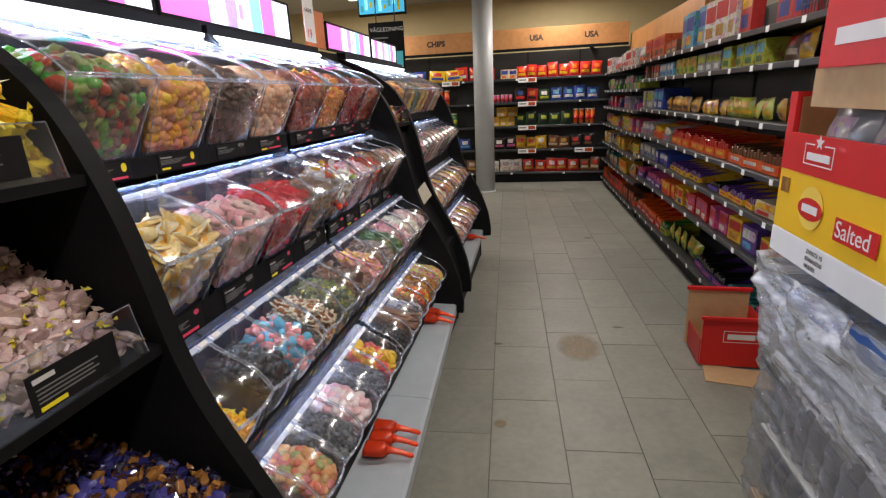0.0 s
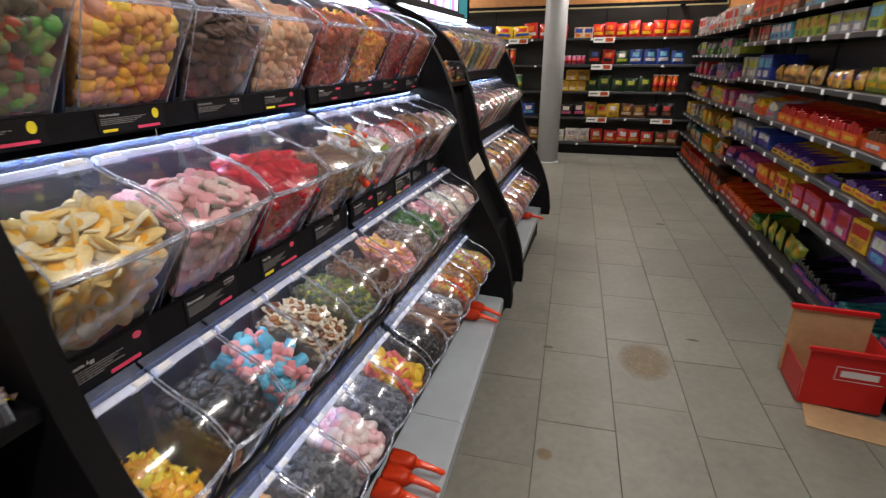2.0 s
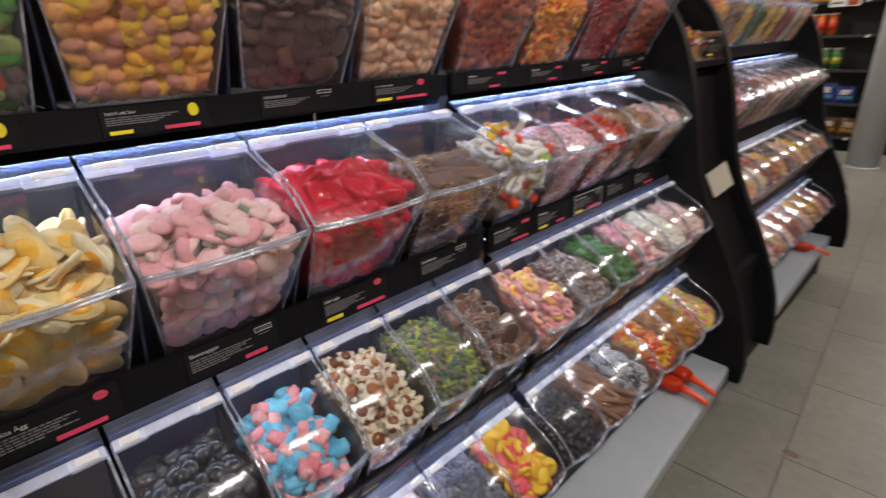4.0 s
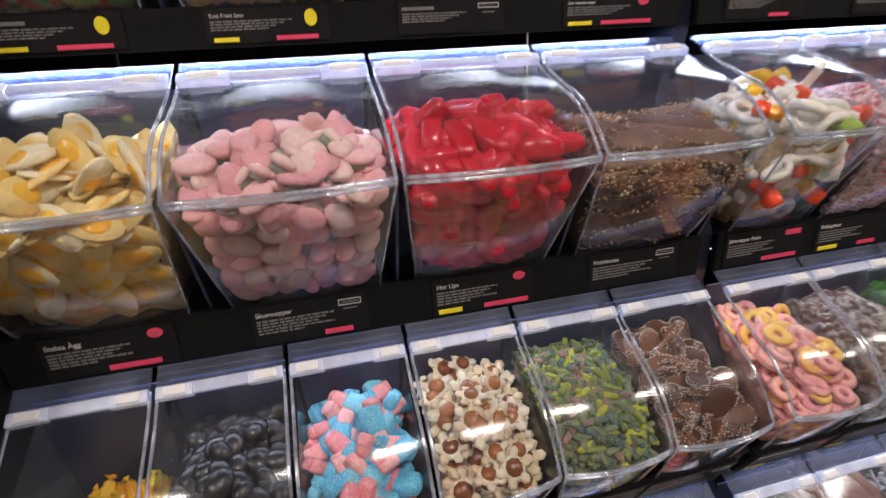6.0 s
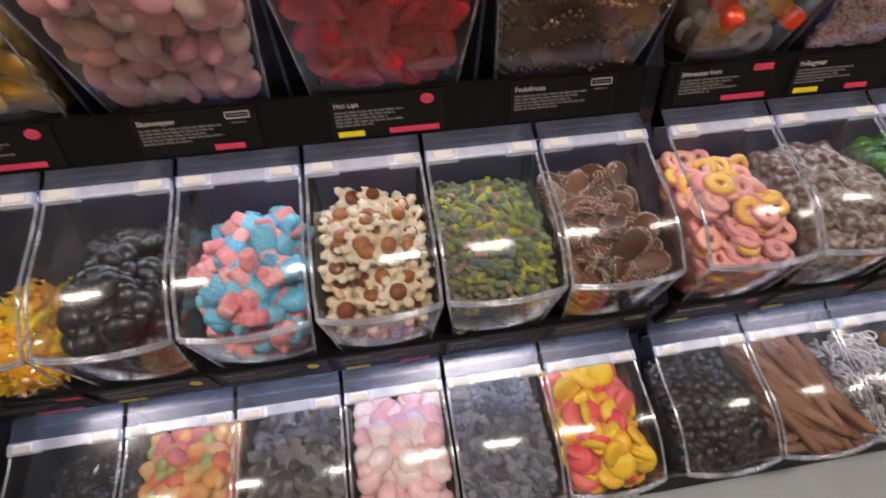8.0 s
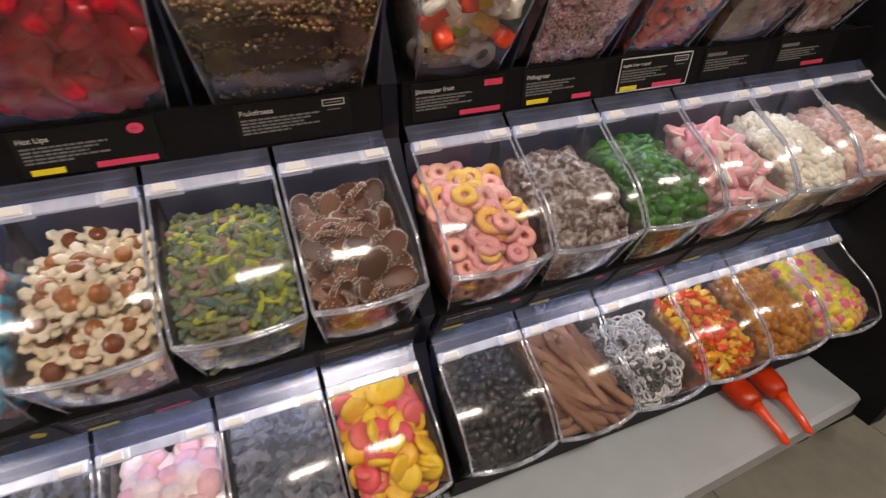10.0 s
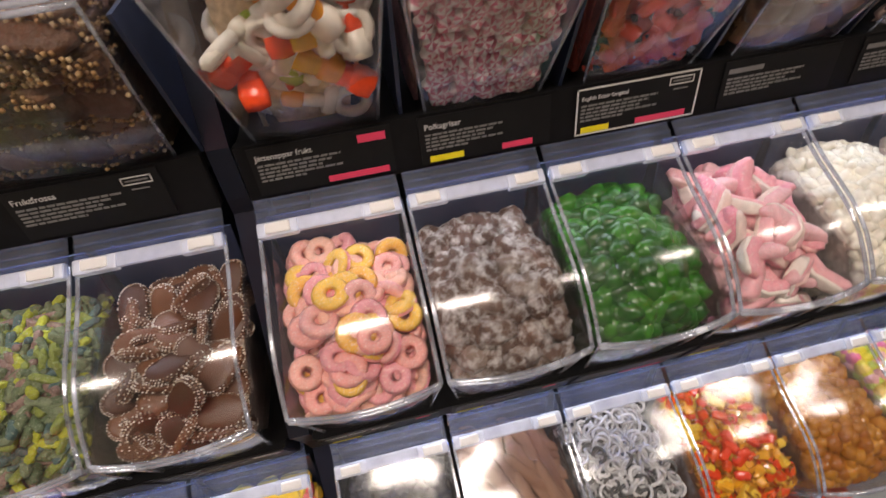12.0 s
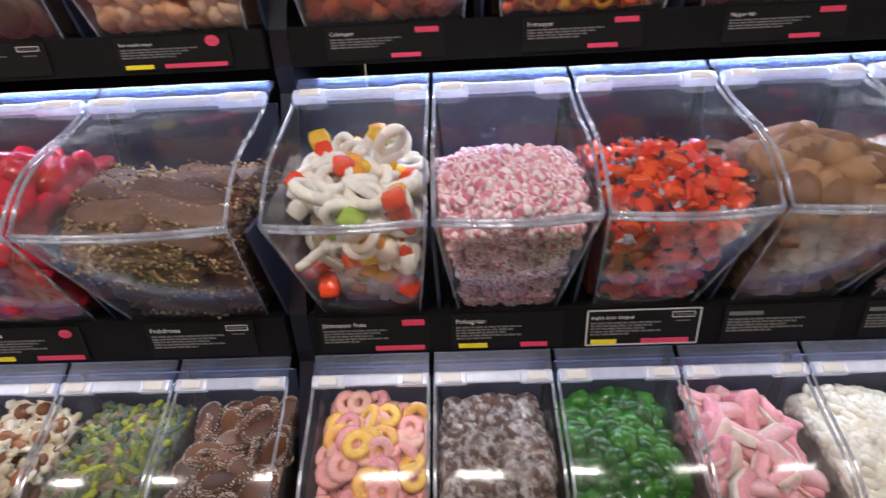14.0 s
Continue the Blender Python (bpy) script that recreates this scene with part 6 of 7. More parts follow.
# runs: start along the shelf from the far end, count, kind, size, hues
T, X = "tray", "box"
RUNS1 = {
    0: [(6, "tray", (0.20, 0.30, 0.12), ("red", "orange", "white")), (5, B, (0.15, 0.06, 0.15), ("lime", "yellow", "green")), (3, T, (0.19, 0.30, 0.11), ("violet", "black", "pink")), (2, T, (0.21, 0.32, 0.10), ("sky", "teal", "white")),
        (1, X, (0.22, 0.32, 0.10), ("pink", "violet", "white")), (1, T, (0.22, 0.32, 0.10), ("lime", "green", "brown")), (1, T, (0.22, 0.32, 0.10), ("pink", "violet", "brown")), (1, T, (0.22, 0.32, 0.07), ("blue", "violet", "sky"))],
    1: [(5, T, (0.18, 0.30, 0.12), ("violet", "pink", "white")), (3, X, (0.13, 0.30, 0.12), ("orange", "yellow", "red")), (3, X, (0.10, 0.30, 0.14), ("yellow", "red", "blue")), (3, X, (0.13, 0.30, 0.14), ("red", "pink", "white")), (2, X, (0.14, 0.3, 0.14), ("pink", "red", "white")),
        (1, X, (0.17, 0.3, 0.15), ("blue", "sky", "white")), (1, X, (0.18, 0.3, 0.15), ("violet", "white", "sky")), (3, X, (0.11, 0.3, 0.13), ("yellow", "red", "gold"))],
    2: [(4, X, (0.15, 0.30, 0.12), ("grey", "white", "blue")), (3, X, (0.15, 0.30, 0.11), ("blue", "white", "violet")), (7, T, (0.12, 0.30, 0.08), ("yellow", "violet", "black")), (1, T, (0.2, 0.30, 0.06), ("violet", "black", "blue")), (4, T, (0.12, 0.30, 0.08), ("yellow", "violet", "red")),
        (1, X, (0.20, 0.30, 0.08), ("cream", "yellow", "red")), (1, X, (0.18, 0.30, 0.07), ("red", "white", "cream"))],
    3: [(3, T, (0.14, 0.30, 0.14), ("grey", "white", "pink")), (4, T, (0.14, 0.30, 0.14), ("orange", "yellow", "red")), (7, T, (0.17, 0.30, 0.14), ("orange", "red", "yellow")), (4, T, (0.22, 0.30, 0.13), ("orange", "brown", "white"))],
    4: [(4, X, (0.10, 0.26, 0.17), ("grey", "lime", "white")), (2, X, (0.14, 0.26, 0.19), ("blue", "sky", "white")), (7, B, (0.13, 0.06, 0.12), ("gold", "yellow", "brown")), (4, B, (0.12, 0.05, 0.10), ("yellow", "violet", "gold")), (6, B, (0.13, 0.06, 0.12), ("lime", "gold", "yellow")), (5, B, (0.12, 0.05, 0.11), ("gold", "lime", "brown"))],
    5: [(5, X, (0.10, 0.24, 0.12), ("brown", "red", "cream")), (4, X, (0.11, 0.24, 0.11), ("sky", "white", "blue")), (4, X, (0.12, 0.24, 0.12), ("lime", "gold", "green")), (3, X, (0.13, 0.24, 0.12), ("grey", "lime", "white")), (4, X, (0.15, 0.24, 0.13), ("lime", "sky", "green")), (3, B, (0.15, 0.06, 0.14), ("yellow", "violet", "gold"))],
    6: [(4, X, (0.17, 0.22, 0.19), ("orange", "red", "brown")), (2, X, (0.2, 0.22, 0.10), ("brown", "orange", "cream")), (2, X, (0.18, 0.07, 0.26), ("sky", "blue", "yellow")), (2, X, (0.19, 0.07, 0.27), ("blue", "white", "sky")), (3, X, (0.19, 0.07, 0.28), ("white", "red", "gold")), (1, X, (0.20, 0.07, 0.28), ("white", "pink", "red")),
        (2, X, (0.20, 0.07, 0.28), ("red", "yellow", "blue")), (1, X, (0.10, 0.07, 0.27), ("grey", "white", "grey"))],
}


def stock_run(g, runs, levels, length):
    for lv, items in runs.items():
        x = 0.05
        total = sum(n * (s[0] + 0.012) for n, _, s, _ in items)
        gap = max(0.0, (length - 0.1 - total) / max(1, len(items)))
        for n, kind, size, hues in items:
            for k in range(n):
                if x + size[0] > length - 0.02:
                    break
                if pick.random() < 0.05:
                    x += size[0] + 0.012
                    continue
                y = 0.03 if kind != B else 0.08
                other = pick.choice(items)[3]
                stand_on(kind, size, other if pick.random() < 0.12 else hues, g @ pose(x + size[0] / 2, y + pick.uniform(0, 0.02), levels[lv] + 0.002, pick.uniform(-16, 4) if kind == B else 0, pick.uniform(-7, 7) if kind == B else 0, pick.uniform(-18, 18) if kind == B else pick.uniform(-7, 7)))
                x += size[0] + 0.012
            x += gap


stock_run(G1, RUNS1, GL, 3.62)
RUNS2 = {}
for lv in range(7):
    RUNS2[lv] = [(pick.randint(2, 5), pick.choice([X, X, T, B]), (0.13, 0.22, 0.15) if lv < 6 else (0.16, 0.2, 0.2),
                  tuple(pick.sample({0: ["red", "orange", "brown"], 1: ["orange", "yellow", "cream", "teal"], 2: ["yellow", "lime", "gold", "white"], 3: ["lime", "pink", "grey", "yellow"], 4: ["pink", "red", "grey", "violet"],
                                     5: ["green", "lime", "pink", "grey"], 6: ["grey", "white", "orange", "red"]}[lv], 3))) for _ in range(5)]
RUNS2 = {lv: [(n, k, (s[0], 0.06, s[2]) if k == B else s, h) for n, k, s, h in it] for lv, it in RUNS2.items()}
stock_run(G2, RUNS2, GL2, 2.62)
hb = thing("shelf_header", "oiled wooden header board above the shelving", "sign", (0, 0, 0))
hb.matrix_world = G2
part("board", box_bm(-0.2, 3.3, 0.40, 0.44, 2.0, 2.32, 0.003), WOOD, hb)
wire = thing("wire_divider", "wire mesh basket side at the end of the top shelf", "wire rack", (0, 0, 0))
wire.matrix_world = G1
for k in range(12):
    part("wire", tube_bm([(3.28 + 0.026 * k, 0.03, GL[6]), (3.28 + 0.026 * k, 0.03, GL[6] + 0.11)], 0.0022, 5), STRIP_GREY, wire)
for z in (0.05, 0.11):
    part("wire", tube_bm([(3.27, 0.03, GL[6] + z), (3.60, 0.03, GL[6] + z)], 0.003, 5), STRIP_GREY, wire)

# ---- wrapped pallet of bottled drinks with crisp cartons on top ----
RED_CARD = material("red_carton", (0.60, 0.012, 0.012), 0.45, vary=0.06, scale=8)
YEL_CARD = material("yellow_carton", (0.84, 0.50, 0.01), 0.45, vary=0.05, scale=8)
WHITE_CARD = material("white_carton", (0.74, 0.74, 0.74), 0.5, vary=0.05, scale=8)
KRAFT = material("kraft_card", (0.50, 0.33, 0.17), 0.7, vary=0.12, scale=30)
BOTTLE = material("grey_bottle", (0.22, 0.25, 0.32), 0.18, vary=0.2, scale=20, coat=0.5)
CAP = material("blue_cap", (0.03, 0.10, 0.30), 0.35)
FILM = clear_plastic("stretch_film", (0.82, 0.85, 0.90), 0.24, 0.09, 0.19, 1.0, relief=1.0, graze=0.8, deep=0.012, stretch=(4, 4, 55))
FILM_LOOSE = clear_plastic("bunched_film", (0.80, 0.82, 0.86), 0.30, 0.10, 0.48, 1.0, relief=1.0, graze=0.8, deep=0.014, stretch=(14, 14, 40))
PX, PY0, PY1 = 1.235, 0.62, 1.575
pal = thing("pallet", "low grey pallet on the floor under the drinks", "pallet", (PX, PY0, 0))
for k in range(5):
    part("deck_board", box_bm(0.0, 0.75, (PY1 - PY0) * k / 5 + 0.01, (PY1 - PY0) * (k + 1) / 5 - 0.02, 0.09, 0.11, 0.002, 1), KRAFT, pal)
for k in range(3):
    part("bearer", box_bm(0.33 * k, 0.33 * k + 0.09, 0.01, PY1 - PY0 - 0.02, 0.0, 0.09), KRAFT, pal)


def drink_pack(x, y, z, nx, ny, r, h):
    p = thing("bottle_pack", "shrink wrapped pack of grey drink bottles on the pallet", "bottles", (x, y, z), group="drink packs")
    for i in range(nx):
        for j in range(ny):
            cx, cy = r + 2 * r * i, r + 2 * r * j
            if i > 0 and j < ny - 1 and 0 < j:
                continue
            b = part("bottle", tube_bm([(cx, cy, 0), (cx, cy, 0.02), (cx, cy, h * 0.38), (cx, cy, h * 0.42), (cx, cy, h * 0.62), (cx, cy, h * 0.88), (cx, cy, h * 0.94)], [r * 0.8, r * 0.97, r * 0.97, r * 0.9, r * 0.97, r * 0.45, r * 0.4], 12), BOTTLE, p, smooth=True)
            part("cap", tube_bm([(cx, cy, h * 0.93), (cx, cy, h)], r * 0.44, 10), CAP, b)


for lv in range(3):
    z = 0.112 + lv * 0.262
    for q in range(3):
        drink_pack(PX + 0.015, PY0 + 0.02 + 0.31 * q, z, 4, 4, 0.0375, 0.25)
    if lv:
        ly = thing("layer_sheet", "grey card sheet between the drink packs", "sheet", (PX + 0.005, PY0 + 0.01, z - 0.010))
        part("sheet", box_bm(0, 0.7, 0, PY1 - PY0 - 0.03, 0, 0.008), WHITE_CARD, ly)
sl = thing("printed_sleeve", "white and blue printed sleeve round the top drink packs", "sleeve", (PX + 0.006, PY0 + 0.02, 0.64))
part("sleeve", box_bm(0, 0.004, 0, 0.92, 0.10, 0.27), WHITE_CARD, sl)
part("sleeve_end", box_bm(0.004, 0.3, 0.916, 0.92, 0.10, 0.27), WHITE_CARD, sl)
part("blue_band", box_bm(-0.0012, 0, 0, 0.92, 0.20, 0.27), CAP, sl)
for k in range(4):
    part("dark_bar", box_bm(-0.0014, 0, 0.12 + 0.2 * k, 0.24 + 0.2 * k, 0.14, 0.17), BLACK, sl)
# crumpled film round the drinks
film = thing("stretch_film", "crumpled clear stretch film wrapped round the drinks pallet", "film", (0, 0, 0))
vs, nu, nv = [], 80, 150
for i in range(nu):
    a = i / (nu - 1)
    for j in range(nv):
        b = j / (nv - 1)
        run = b * 1.5
        z = 0.06 + a * 0.90
        d1, d2 = run * 0.5 + z * 0.4, z - run * 0.16
        ridge = 1 - abs(noise.noise((d1 * 5, d2 * 14, 1.3)))
        fine = 1 - abs(noise.noise((d1 * 13, d2 * 30, 4.1)))
        loose = max(0, a - 0.55) / 0.45
        fold = 0.016 * ridge ** 6 + 0.007 * fine ** 5 + loose * (0.045 * noise.noise((run * 4, z * 6, 8.0)) + 0.03 * noise.noise((run * 11 + z * 8, z * 9, 5.0)))
        bulge = 0.05 * loose
        if run < 1.0:
            vs.append((PX - 0.008 - fold - bulge, PY1 + 0.012 - (1 - run) * (PY1 - PY0), z))
        else:
            vs.append((PX - 0.008 - bulge + (run - 1.0), PY1 + 0.014 + fold + bulge, z))
part_film = mesh_ob("film_sheet", vs, grid_faces(nu, nv), [FILM, FILM_LOOSE], film, [1 if i / nu + 0.12 * noise.noise((j * 0.12, 0, 3)) > 0.62 else 0 for i in range(nu - 1) for j in range(nv - 1)], smooth=True)
part_film.visible_shadow = False
vs = []
for i in range(16):
    for j in range(40):
        a, b = i / 15, j / 39
        vs.append((PX - 0.055 + 0.55 * a, lerp(PY0, PY1 + 0.06, b), 0.955 + 0.03 * noise.noise((a * 7, b * 16, 2)) - 0.012))
cap_film = mesh_ob("film_top", vs, grid_faces(16, 40), FILM, film, smooth=True)
cap_film.visible_shadow = False

# cartons on the pallet
lay = thing("stack_board", "white card sheet under the crisp cartons", "sheet", (PX - 0.02, PY0, 0.975))
part("sheet", box_bm(0, 0.62, 0, PY1 - PY0, 0, 0.006), WHITE_CARD, lay)
yc = thing("crisp_carton", "yellow and white printed crisp carton on the wrapped pallet", "carton", (PX - 0.03, PY0 + 0.02, 0.982))
L = PY1 - PY0 + 0.005
part("white_base", box_bm(0, 0.6, 0, L, 0, 0.075, 0.003), WHITE_CARD, yc)
part("yellow_body", box_bm(0.001, 0.599, 0.001, L - 0.001, 0.076, 0.25, 0.003), YEL_CARD, yc)
side = Matrix.Translation((-0.0015, L, 0)) @ pose(0, 0, 0, 90, 0, -90)
GOLD_CARD = material("gold_print", (0.86, 0.62, 0.10), 0.45, vary=0.05, scale=8)
sun = disc("logo_disc", 0.205, 0.168, 0.062, 0.058, GOLD_CARD, yc, 0.0004)
sun.data.transform(side)
ribbon = disc("logo_ribbon", 0.205, 0.165, 0.064, 0.030, RED_CARD, yc, 0.0014)
ribbon.data.transform(side)
part("logo_bar", box_bm(0.165, 0.245, 0.155, 0.176, 0.0022, 0.0027, 0.0, 1, side), WHITE_CARD, yc)
part("name_plate", box_bm(0.33, 0.50, 0.118, 0.175, 0, 0.0012, 0.0, 1, side), RED_CARD, yc)
words("name", "Salted", 0.058, WHITE_CARD, side @ pose(0.335, 0.128, 0.0014), yc)
part("code_box", box_bm(0.025, 0.072, 0.185, 0.228, 0, 0.0008, 0.0, 1, side), MATT["gold"], yc)
words("code", "27/05/23 15", 0.017, DARK_INK, side @ pose(0.22, 0.050, 0.0006), yc)
words("code", "0346010210", 0.017, DARK_INK, side @ pose(0.22, 0.030, 0.0006), yc)
words("code", "NLB202", 0.017, DARK_INK, side @ pose(0.22, 0.010, 0.0006), yc)


def logo_star(parent, m, s):
    """A framed emblem: thin frame, star and name bar, all plain shapes."""
    part("emblem_frame", box_bm(-s, s, -s * 0.42, -s * 0.38, 0, 0.0008, 0, 1, m), WHITE_CARD, parent)
    part("emblem_frame", box_bm(-s, -s * 0.96, -s * 0.42, s * 0.34, 0, 0.0008, 0, 1, m), WHITE_CARD, parent)
    part("emblem_frame", box_bm(s * 0.96, s, -s * 0.42, s * 0.34, 0, 0.0008, 0, 1, m), WHITE_CARD, parent)
    part("emblem_frame", box_bm(-s, -s * 0.35, s * 0.30, s * 0.34, 0, 0.0008, 0, 1, m), WHITE_CARD, parent)
    part("emblem_frame", box_bm(s * 0.35, s, s * 0.30, s * 0.34, 0, 0.0008, 0, 1, m), WHITE_CARD, parent)
    part("emblem_bar", box_bm(-s * 0.8, s * 0.8, -s * 0.25, s * 0.02, 0, 0.0008, 0.0, 1, m), WHITE_CARD, parent)
    vs = [((0.30 if k % 2 == 0 else 0.13) * s * math.sin(math.pi * k / 5), s * 0.42 + (0.30 if k % 2 == 0 else 0.13) * s * math.cos(math.pi * k / 5), 0.0009) for k in range(10)]
    st = mesh_ob("emblem_star", [(0, s * 0.42, 0.0009)] + vs, [(0, 1 + (k + 1) % 10, 1 + k) for k in range(10)], WHITE_CARD, parent)
    st.data.transform(m)


rt = thing("display_carton", "open red crisp carton with silver bags on the yellow carton", "carton", (PX - 0.03, PY0 + 0.02, 1.233))
part("front_panel", box_bm(0, 0.004, 0, L, 0, 0.105), RED_CARD, rt)
part("inner_sheet", box_bm(0.03, 0.49, L - 0.010, L - 0.006, 0.004, 0.20), KRAFT, rt)
part("end_panel", box_bm(0.004, 0.5, L - 0.004, L, 0, 0.215), RED_CARD, rt)
part("corner_post", box_bm(0, 0.004, L - 0.04, L, 0.105, 0.215), RED_CARD, rt)
part("back_panel", box_bm(0.496, 0.5, 0, L - 0.004, 0, 0.235), KRAFT, rt)
part("floor_panel", box_bm(0.004, 0.496, 0, L - 0.004, 0, 0.004), KRAFT, rt)
logo_star(rt, Matrix.Translation((-0.0005, L - 0.20, 0.058)) @ pose(0, 0, 0, 90, 0, -90), 0.072)
logo_star(rt, Matrix.Translation((-0.0005, L - 0.60, 0.058)) @ pose(0, 0, 0, 90, 0, -90), 0.072)
for q in range(4):
    stand_on(B, (0.21, 0.09, 0.175), ("grey", "white", "grey"), pose(PX + 0.05, PY1 - 0.13 - 0.215 * q, 1.240, -8, 0, -90 + pick.uniform(-5, 5)))
ut = thing("display_carton", "red crisp carton stacked on the carton below", "carton", (PX - 0.02, PY0 - 0.05, 1.448))
part("front_panel", box_bm(0, 0.004, 0, 0.925, 0.058, 0.40), RED_CARD, ut)
part("inner_panel", box_bm(0.012, 0.016, 0.0, 0.96, -0.04, 0.058), KRAFT, ut)
part("end_panel", box_bm(0.004, 0.4, 0.921, 0.925, 0.058, 0.40), RED_CARD, ut)
part("floor_panel", box_bm(0.016, 0.42, 0.0, 0.96, 0.0, 0.004), KRAFT, ut)
part("name_bar", box_bm(-0.001, 0, 0.55, 0.86, 0.11, 0.15), WHITE_CARD, ut)

# red carton left open on the floor
rc = thing("open_carton", "open red display carton dropped on the floor by the shelving", "carton", (1.365, 2.60, 0), rz=-2)
part("front_panel", box_bm(0, 0.30, 0, 0.004, 0.012, 0.295), RED_CARD, rc)
part("front_lip", box_bm(-0.012, 0.31, -0.012, 0.0, 0.280, 0.300, 0.002, 1), RED_CARD, rc)
part("back_panel", box_bm(-0.02, 0.30, 0.26, 0.264, 0.012, 0.36), KRAFT, rc)
part("back_lip", box_bm(-0.03, 0.31, 0.25, 0.268, 0.35, 0.372, 0.002, 1), RED_CARD, rc)
part("side_panel", box_bm(-0.006, -0.002, 0.004, 0.26, 0.012, 0.16), RED_CARD, rc)
part("side_panel", box_bm(0.30, 0.304, 0.004, 0.26, 0.012, 0.27), RED_CARD, rc)
part("floor_panel", box_bm(0, 0.30, 0.004, 0.26, 0.008, 0.012), KRAFT, rc)
part("loose_flap", box_bm(0.02, 0.33, -0.16, 0.02, 0.0, 0.005, 0, 1, pose(0, 0, 0.001, 0, 0, -9)), KRAFT, rc, "flat piece of brown card")
m = Matrix.Translation((0.17, -0.0005, 0.185)) @ pose(0, 0, 0, 90)
part("emblem_bar", box_bm(-0.045, 0.09, -0.015, 0.015, 0, 0.0008, 0, 1, m), WHITE_CARD, rc)
part("emblem_frame", box_bm(-0.065, 0.11, -0.033, -0.030, 0, 0.0008, 0, 1, m), WHITE_CARD, rc)
part("emblem_frame", box_bm(-0.065, 0.11, 0.030, 0.033, 0, 0.0008, 0, 1, m), WHITE_CARD, rc)
part("emblem_frame", box_bm(-0.065, -0.062, -0.033, 0.033, 0, 0.0008, 0, 1, m), WHITE_CARD, rc)

# ---- ceiling fittings ----
DIFF = glow("lamp_diffuser", (1.0, 0.95, 0.86), 2.0)
for tx, ty in LAMPS:
    f = thing("ceiling_light", "long white ceiling light panel, lit", "ceiling light", (tx, ty, CEIL - 0.07), group="ceiling lights")
    part("housing", box_bm(-0.13, 0.13, -0.4, 0.4, 0.012, 0.07, 0.004, 1), CLIP, f)
    part("diffuser", box_bm(-0.115, 0.115, -0.385, 0.385, 0.0, 0.012), DIFF, f)

# ---- floor tiles and stains ----
TW, TL, G = 0.322, 0.565, 0.0028
tb = box_bm(-TW / 2 + G / 2, TW / 2 - G / 2, 0, TL - G, -0.006, 0, 0.0008, 1)
tm = bpy.data.meshes.new("tile")
tb.to_mesh(tm)
tb.free()
tm.materials.append(TILE)
OFF = {-1: 1.88, 0: 1.59, 1: 1.79, 2: 1.64, 3: 1.93}
R = pose(0.293, 1.79, 0, 0, 0, TURN)
for c in range(-5, 6):
    off = OFF.get(c, 1.6 + 0.17 * ((c * 3) % 4)) - 1.79
    for q in range(-5, 13):
        t = bpy.data.objects.new("tile", tm)
        scene.collection.objects.link(t)
        t.parent = floor
        t.matrix_world = R @ pose((c + 0.5) * TW, off + q * TL, pick.uniform(-0.0006, 0.0006), pick.uniform(-0.05, 0.05), pick.uniform(-0.05, 0.05), 0)
# the rest of the floor's tiles, farther from the aisle
vs, fs = [], []
for c in range(-22, 16):
    off = OFF.get(c, 1.6 + 0.17 * ((c * 3) % 4)) - 1.79
    for q in range(-9, 15):
        if -5 <= c < 6 and -5 <= q < 13:
            continue
        o = len(vs)
        for dx, dy, dz in ((-1, 0, 0), (1, 0, 0), (1, 1, 0), (-1, 1, 0), (-1, 0, -1), (1, 0, -1), (1, 1, -1), (-1, 1, -1)):
            p = R @ Vector(((c + 0.5) * TW + dx * (TW - G) / 2, off + q * TL + dy * (TL - G), dz * 0.006))
            vs.append(tuple(p))
        if not (X_W + TW < vs[o][0] < X_E - TW and Y_S < vs[o][1] < Y_N - TL):
            del vs[o:]
            continue
        fs += [tuple(o + i for i in f) for f in ((0, 1, 2, 3), (0, 4, 5, 1), (1, 5, 6, 2), (2, 6, 7, 3), (3, 7, 4, 0))]
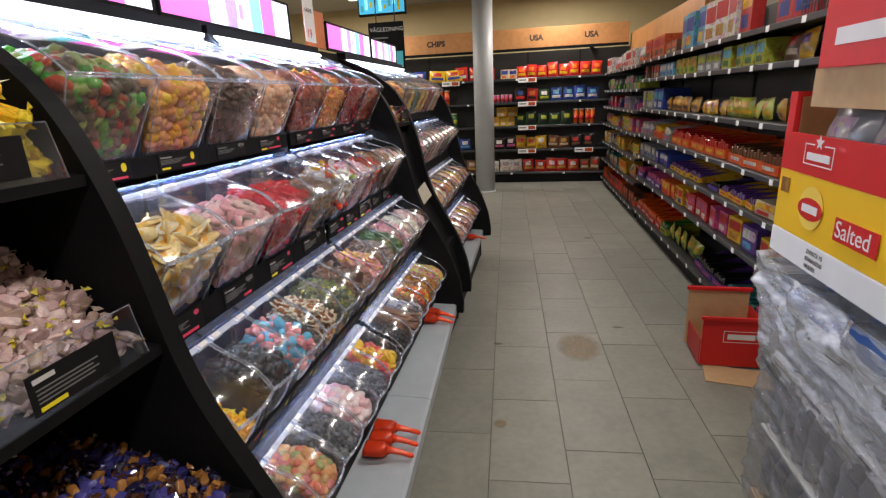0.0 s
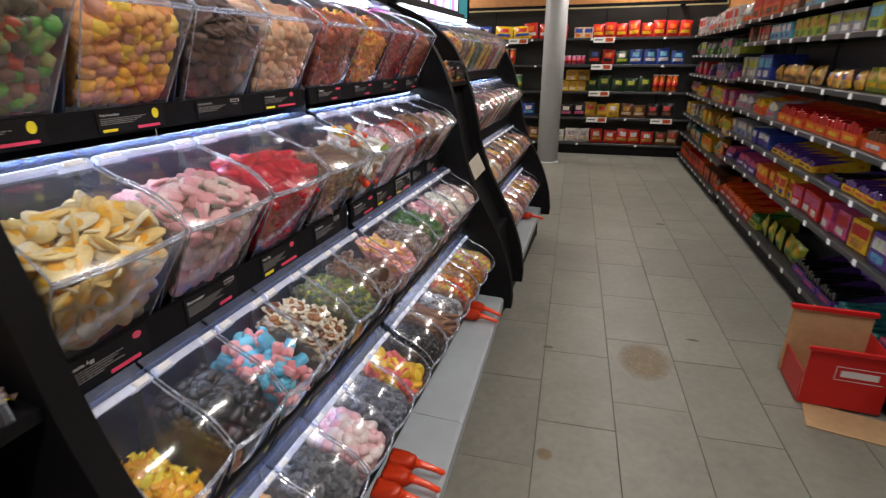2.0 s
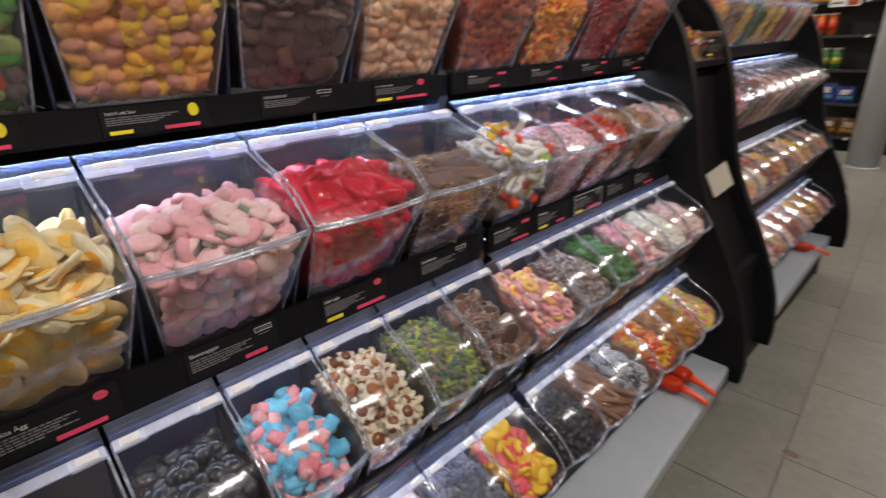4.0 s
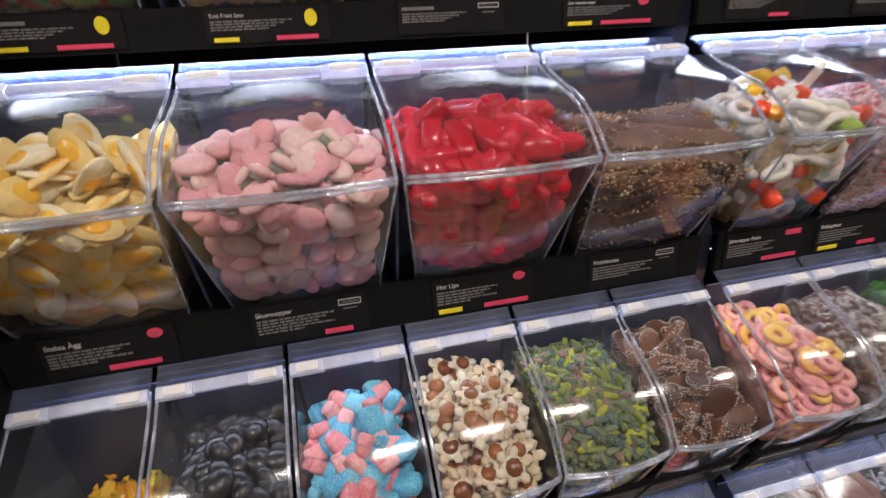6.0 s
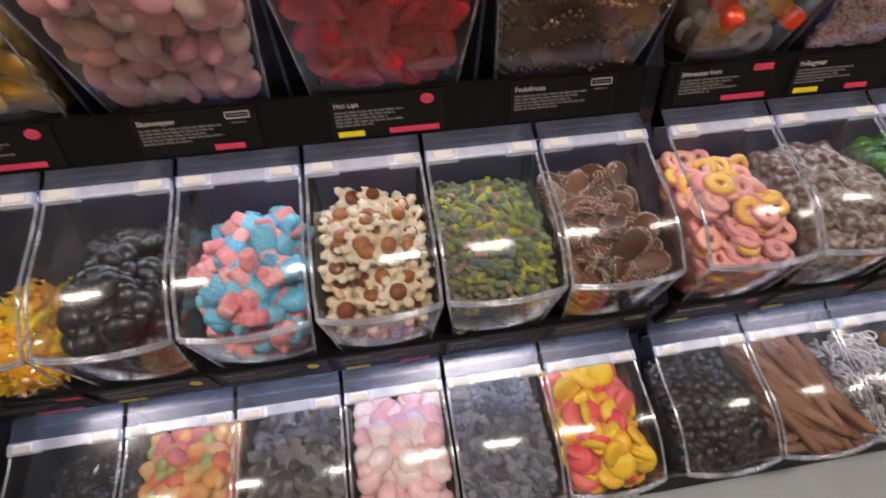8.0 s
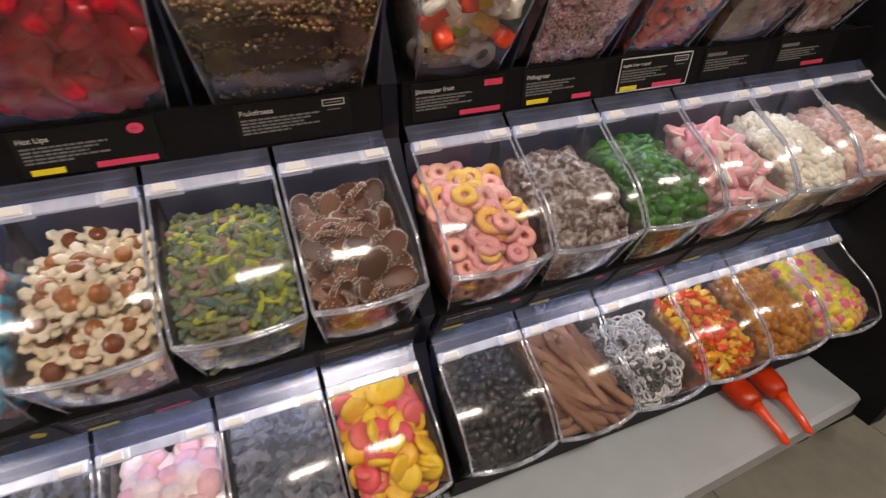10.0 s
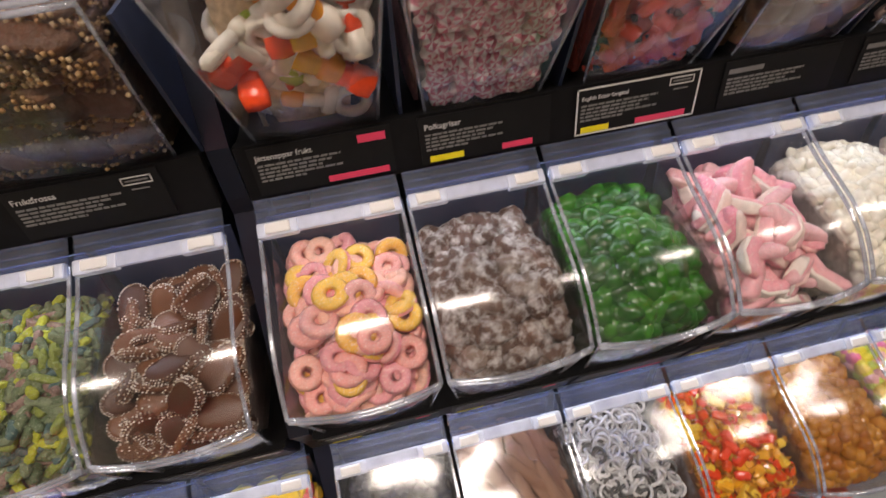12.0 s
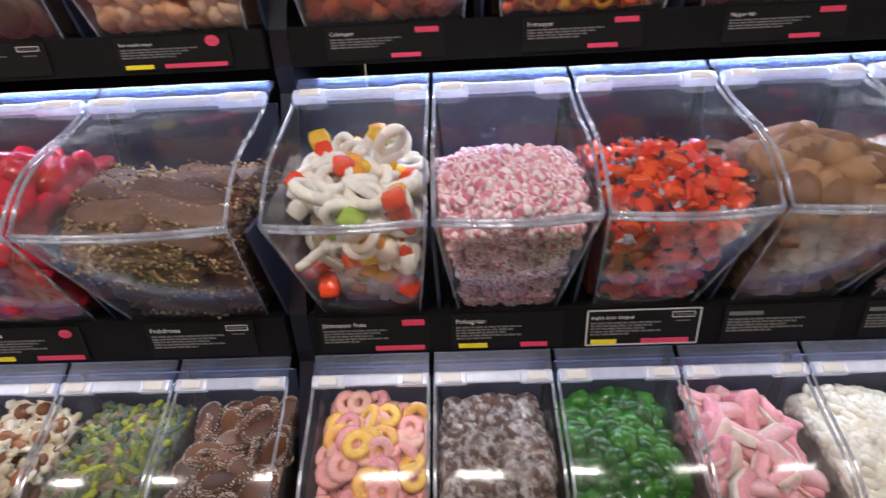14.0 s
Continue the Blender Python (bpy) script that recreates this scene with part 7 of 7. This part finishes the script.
rest = mesh_ob("tiles", vs, fs, TILE, floor)
rest["kind"] = "stuff"
STAIN = material("dried_spill", (0.29, 0.20, 0.085), 0.45, vary=0.25, scale=20)
st_nt = STAIN.node_tree
st_b = st_nt.nodes["Principled BSDF"]
st_n = st_nt.nodes.new("ShaderNodeTexNoise")
st_n.inputs["Scale"].default_value = 14
st_c = st_nt.nodes.new("ShaderNodeTexCoord")
st_v = st_nt.nodes.new("ShaderNodeVectorMath")
st_v.operation = "MULTIPLY_ADD"
st_v.inputs[1].default_value, st_v.inputs[2].default_value = (2, 2, 0), (-1, -1, 0)
st_nt.links.new(st_c.outputs["Generated"], st_v.inputs[0])
st_l = st_nt.nodes.new("ShaderNodeVectorMath")
st_l.operation = "LENGTH"
st_nt.links.new(st_v.outputs[0], st_l.inputs[0])
st_m = st_nt.nodes.new("ShaderNodeMapRange")
st_m.inputs["From Min"].default_value, st_m.inputs["From Max"].default_value = 1.0, 0.62
st_nt.links.new(st_l.outputs["Value"], st_m.inputs[0])
st_x = st_nt.nodes.new("ShaderNodeMath")
st_x.operation = "MULTIPLY"
st_nt.links.new(st_m.outputs[0], st_x.inputs[0])
st_nt.links.new(st_n.outputs[0], st_x.inputs[1])
st_nt.links.new(st_x.outputs[0], st_b.inputs["Alpha"])
for x, y, rx, ry in ((0.735, 2.76, 0.135, 0.19), (0.325, 1.955, 0.035, 0.035), (1.0, 5.2, 0.05, 0.03), (0.25, 2.75, 0.03, 0.02), (1.0, 3.05, 0.04, 0.015)):
    n = 28
    vs = [(x, y, 0.0022)] + [(x + rx * q * math.cos(2 * math.pi * k / n), y + ry * q * math.sin(2 * math.pi * k / n), 0.0022) for k in range(n) for q in [1 + 0.16 * noise.noise((3 * math.cos(2 * math.pi * k / n) + x * 9, 3 * math.sin(2 * math.pi * k / n), y))]]
    s = mesh_ob("floor_stain", vs, [(0, 1 + k, 1 + (k + 1) % n) for k in range(n)], STAIN)
    tagged(s, "dried brownish spill stain on the floor tiles", "stain", "floor stains")
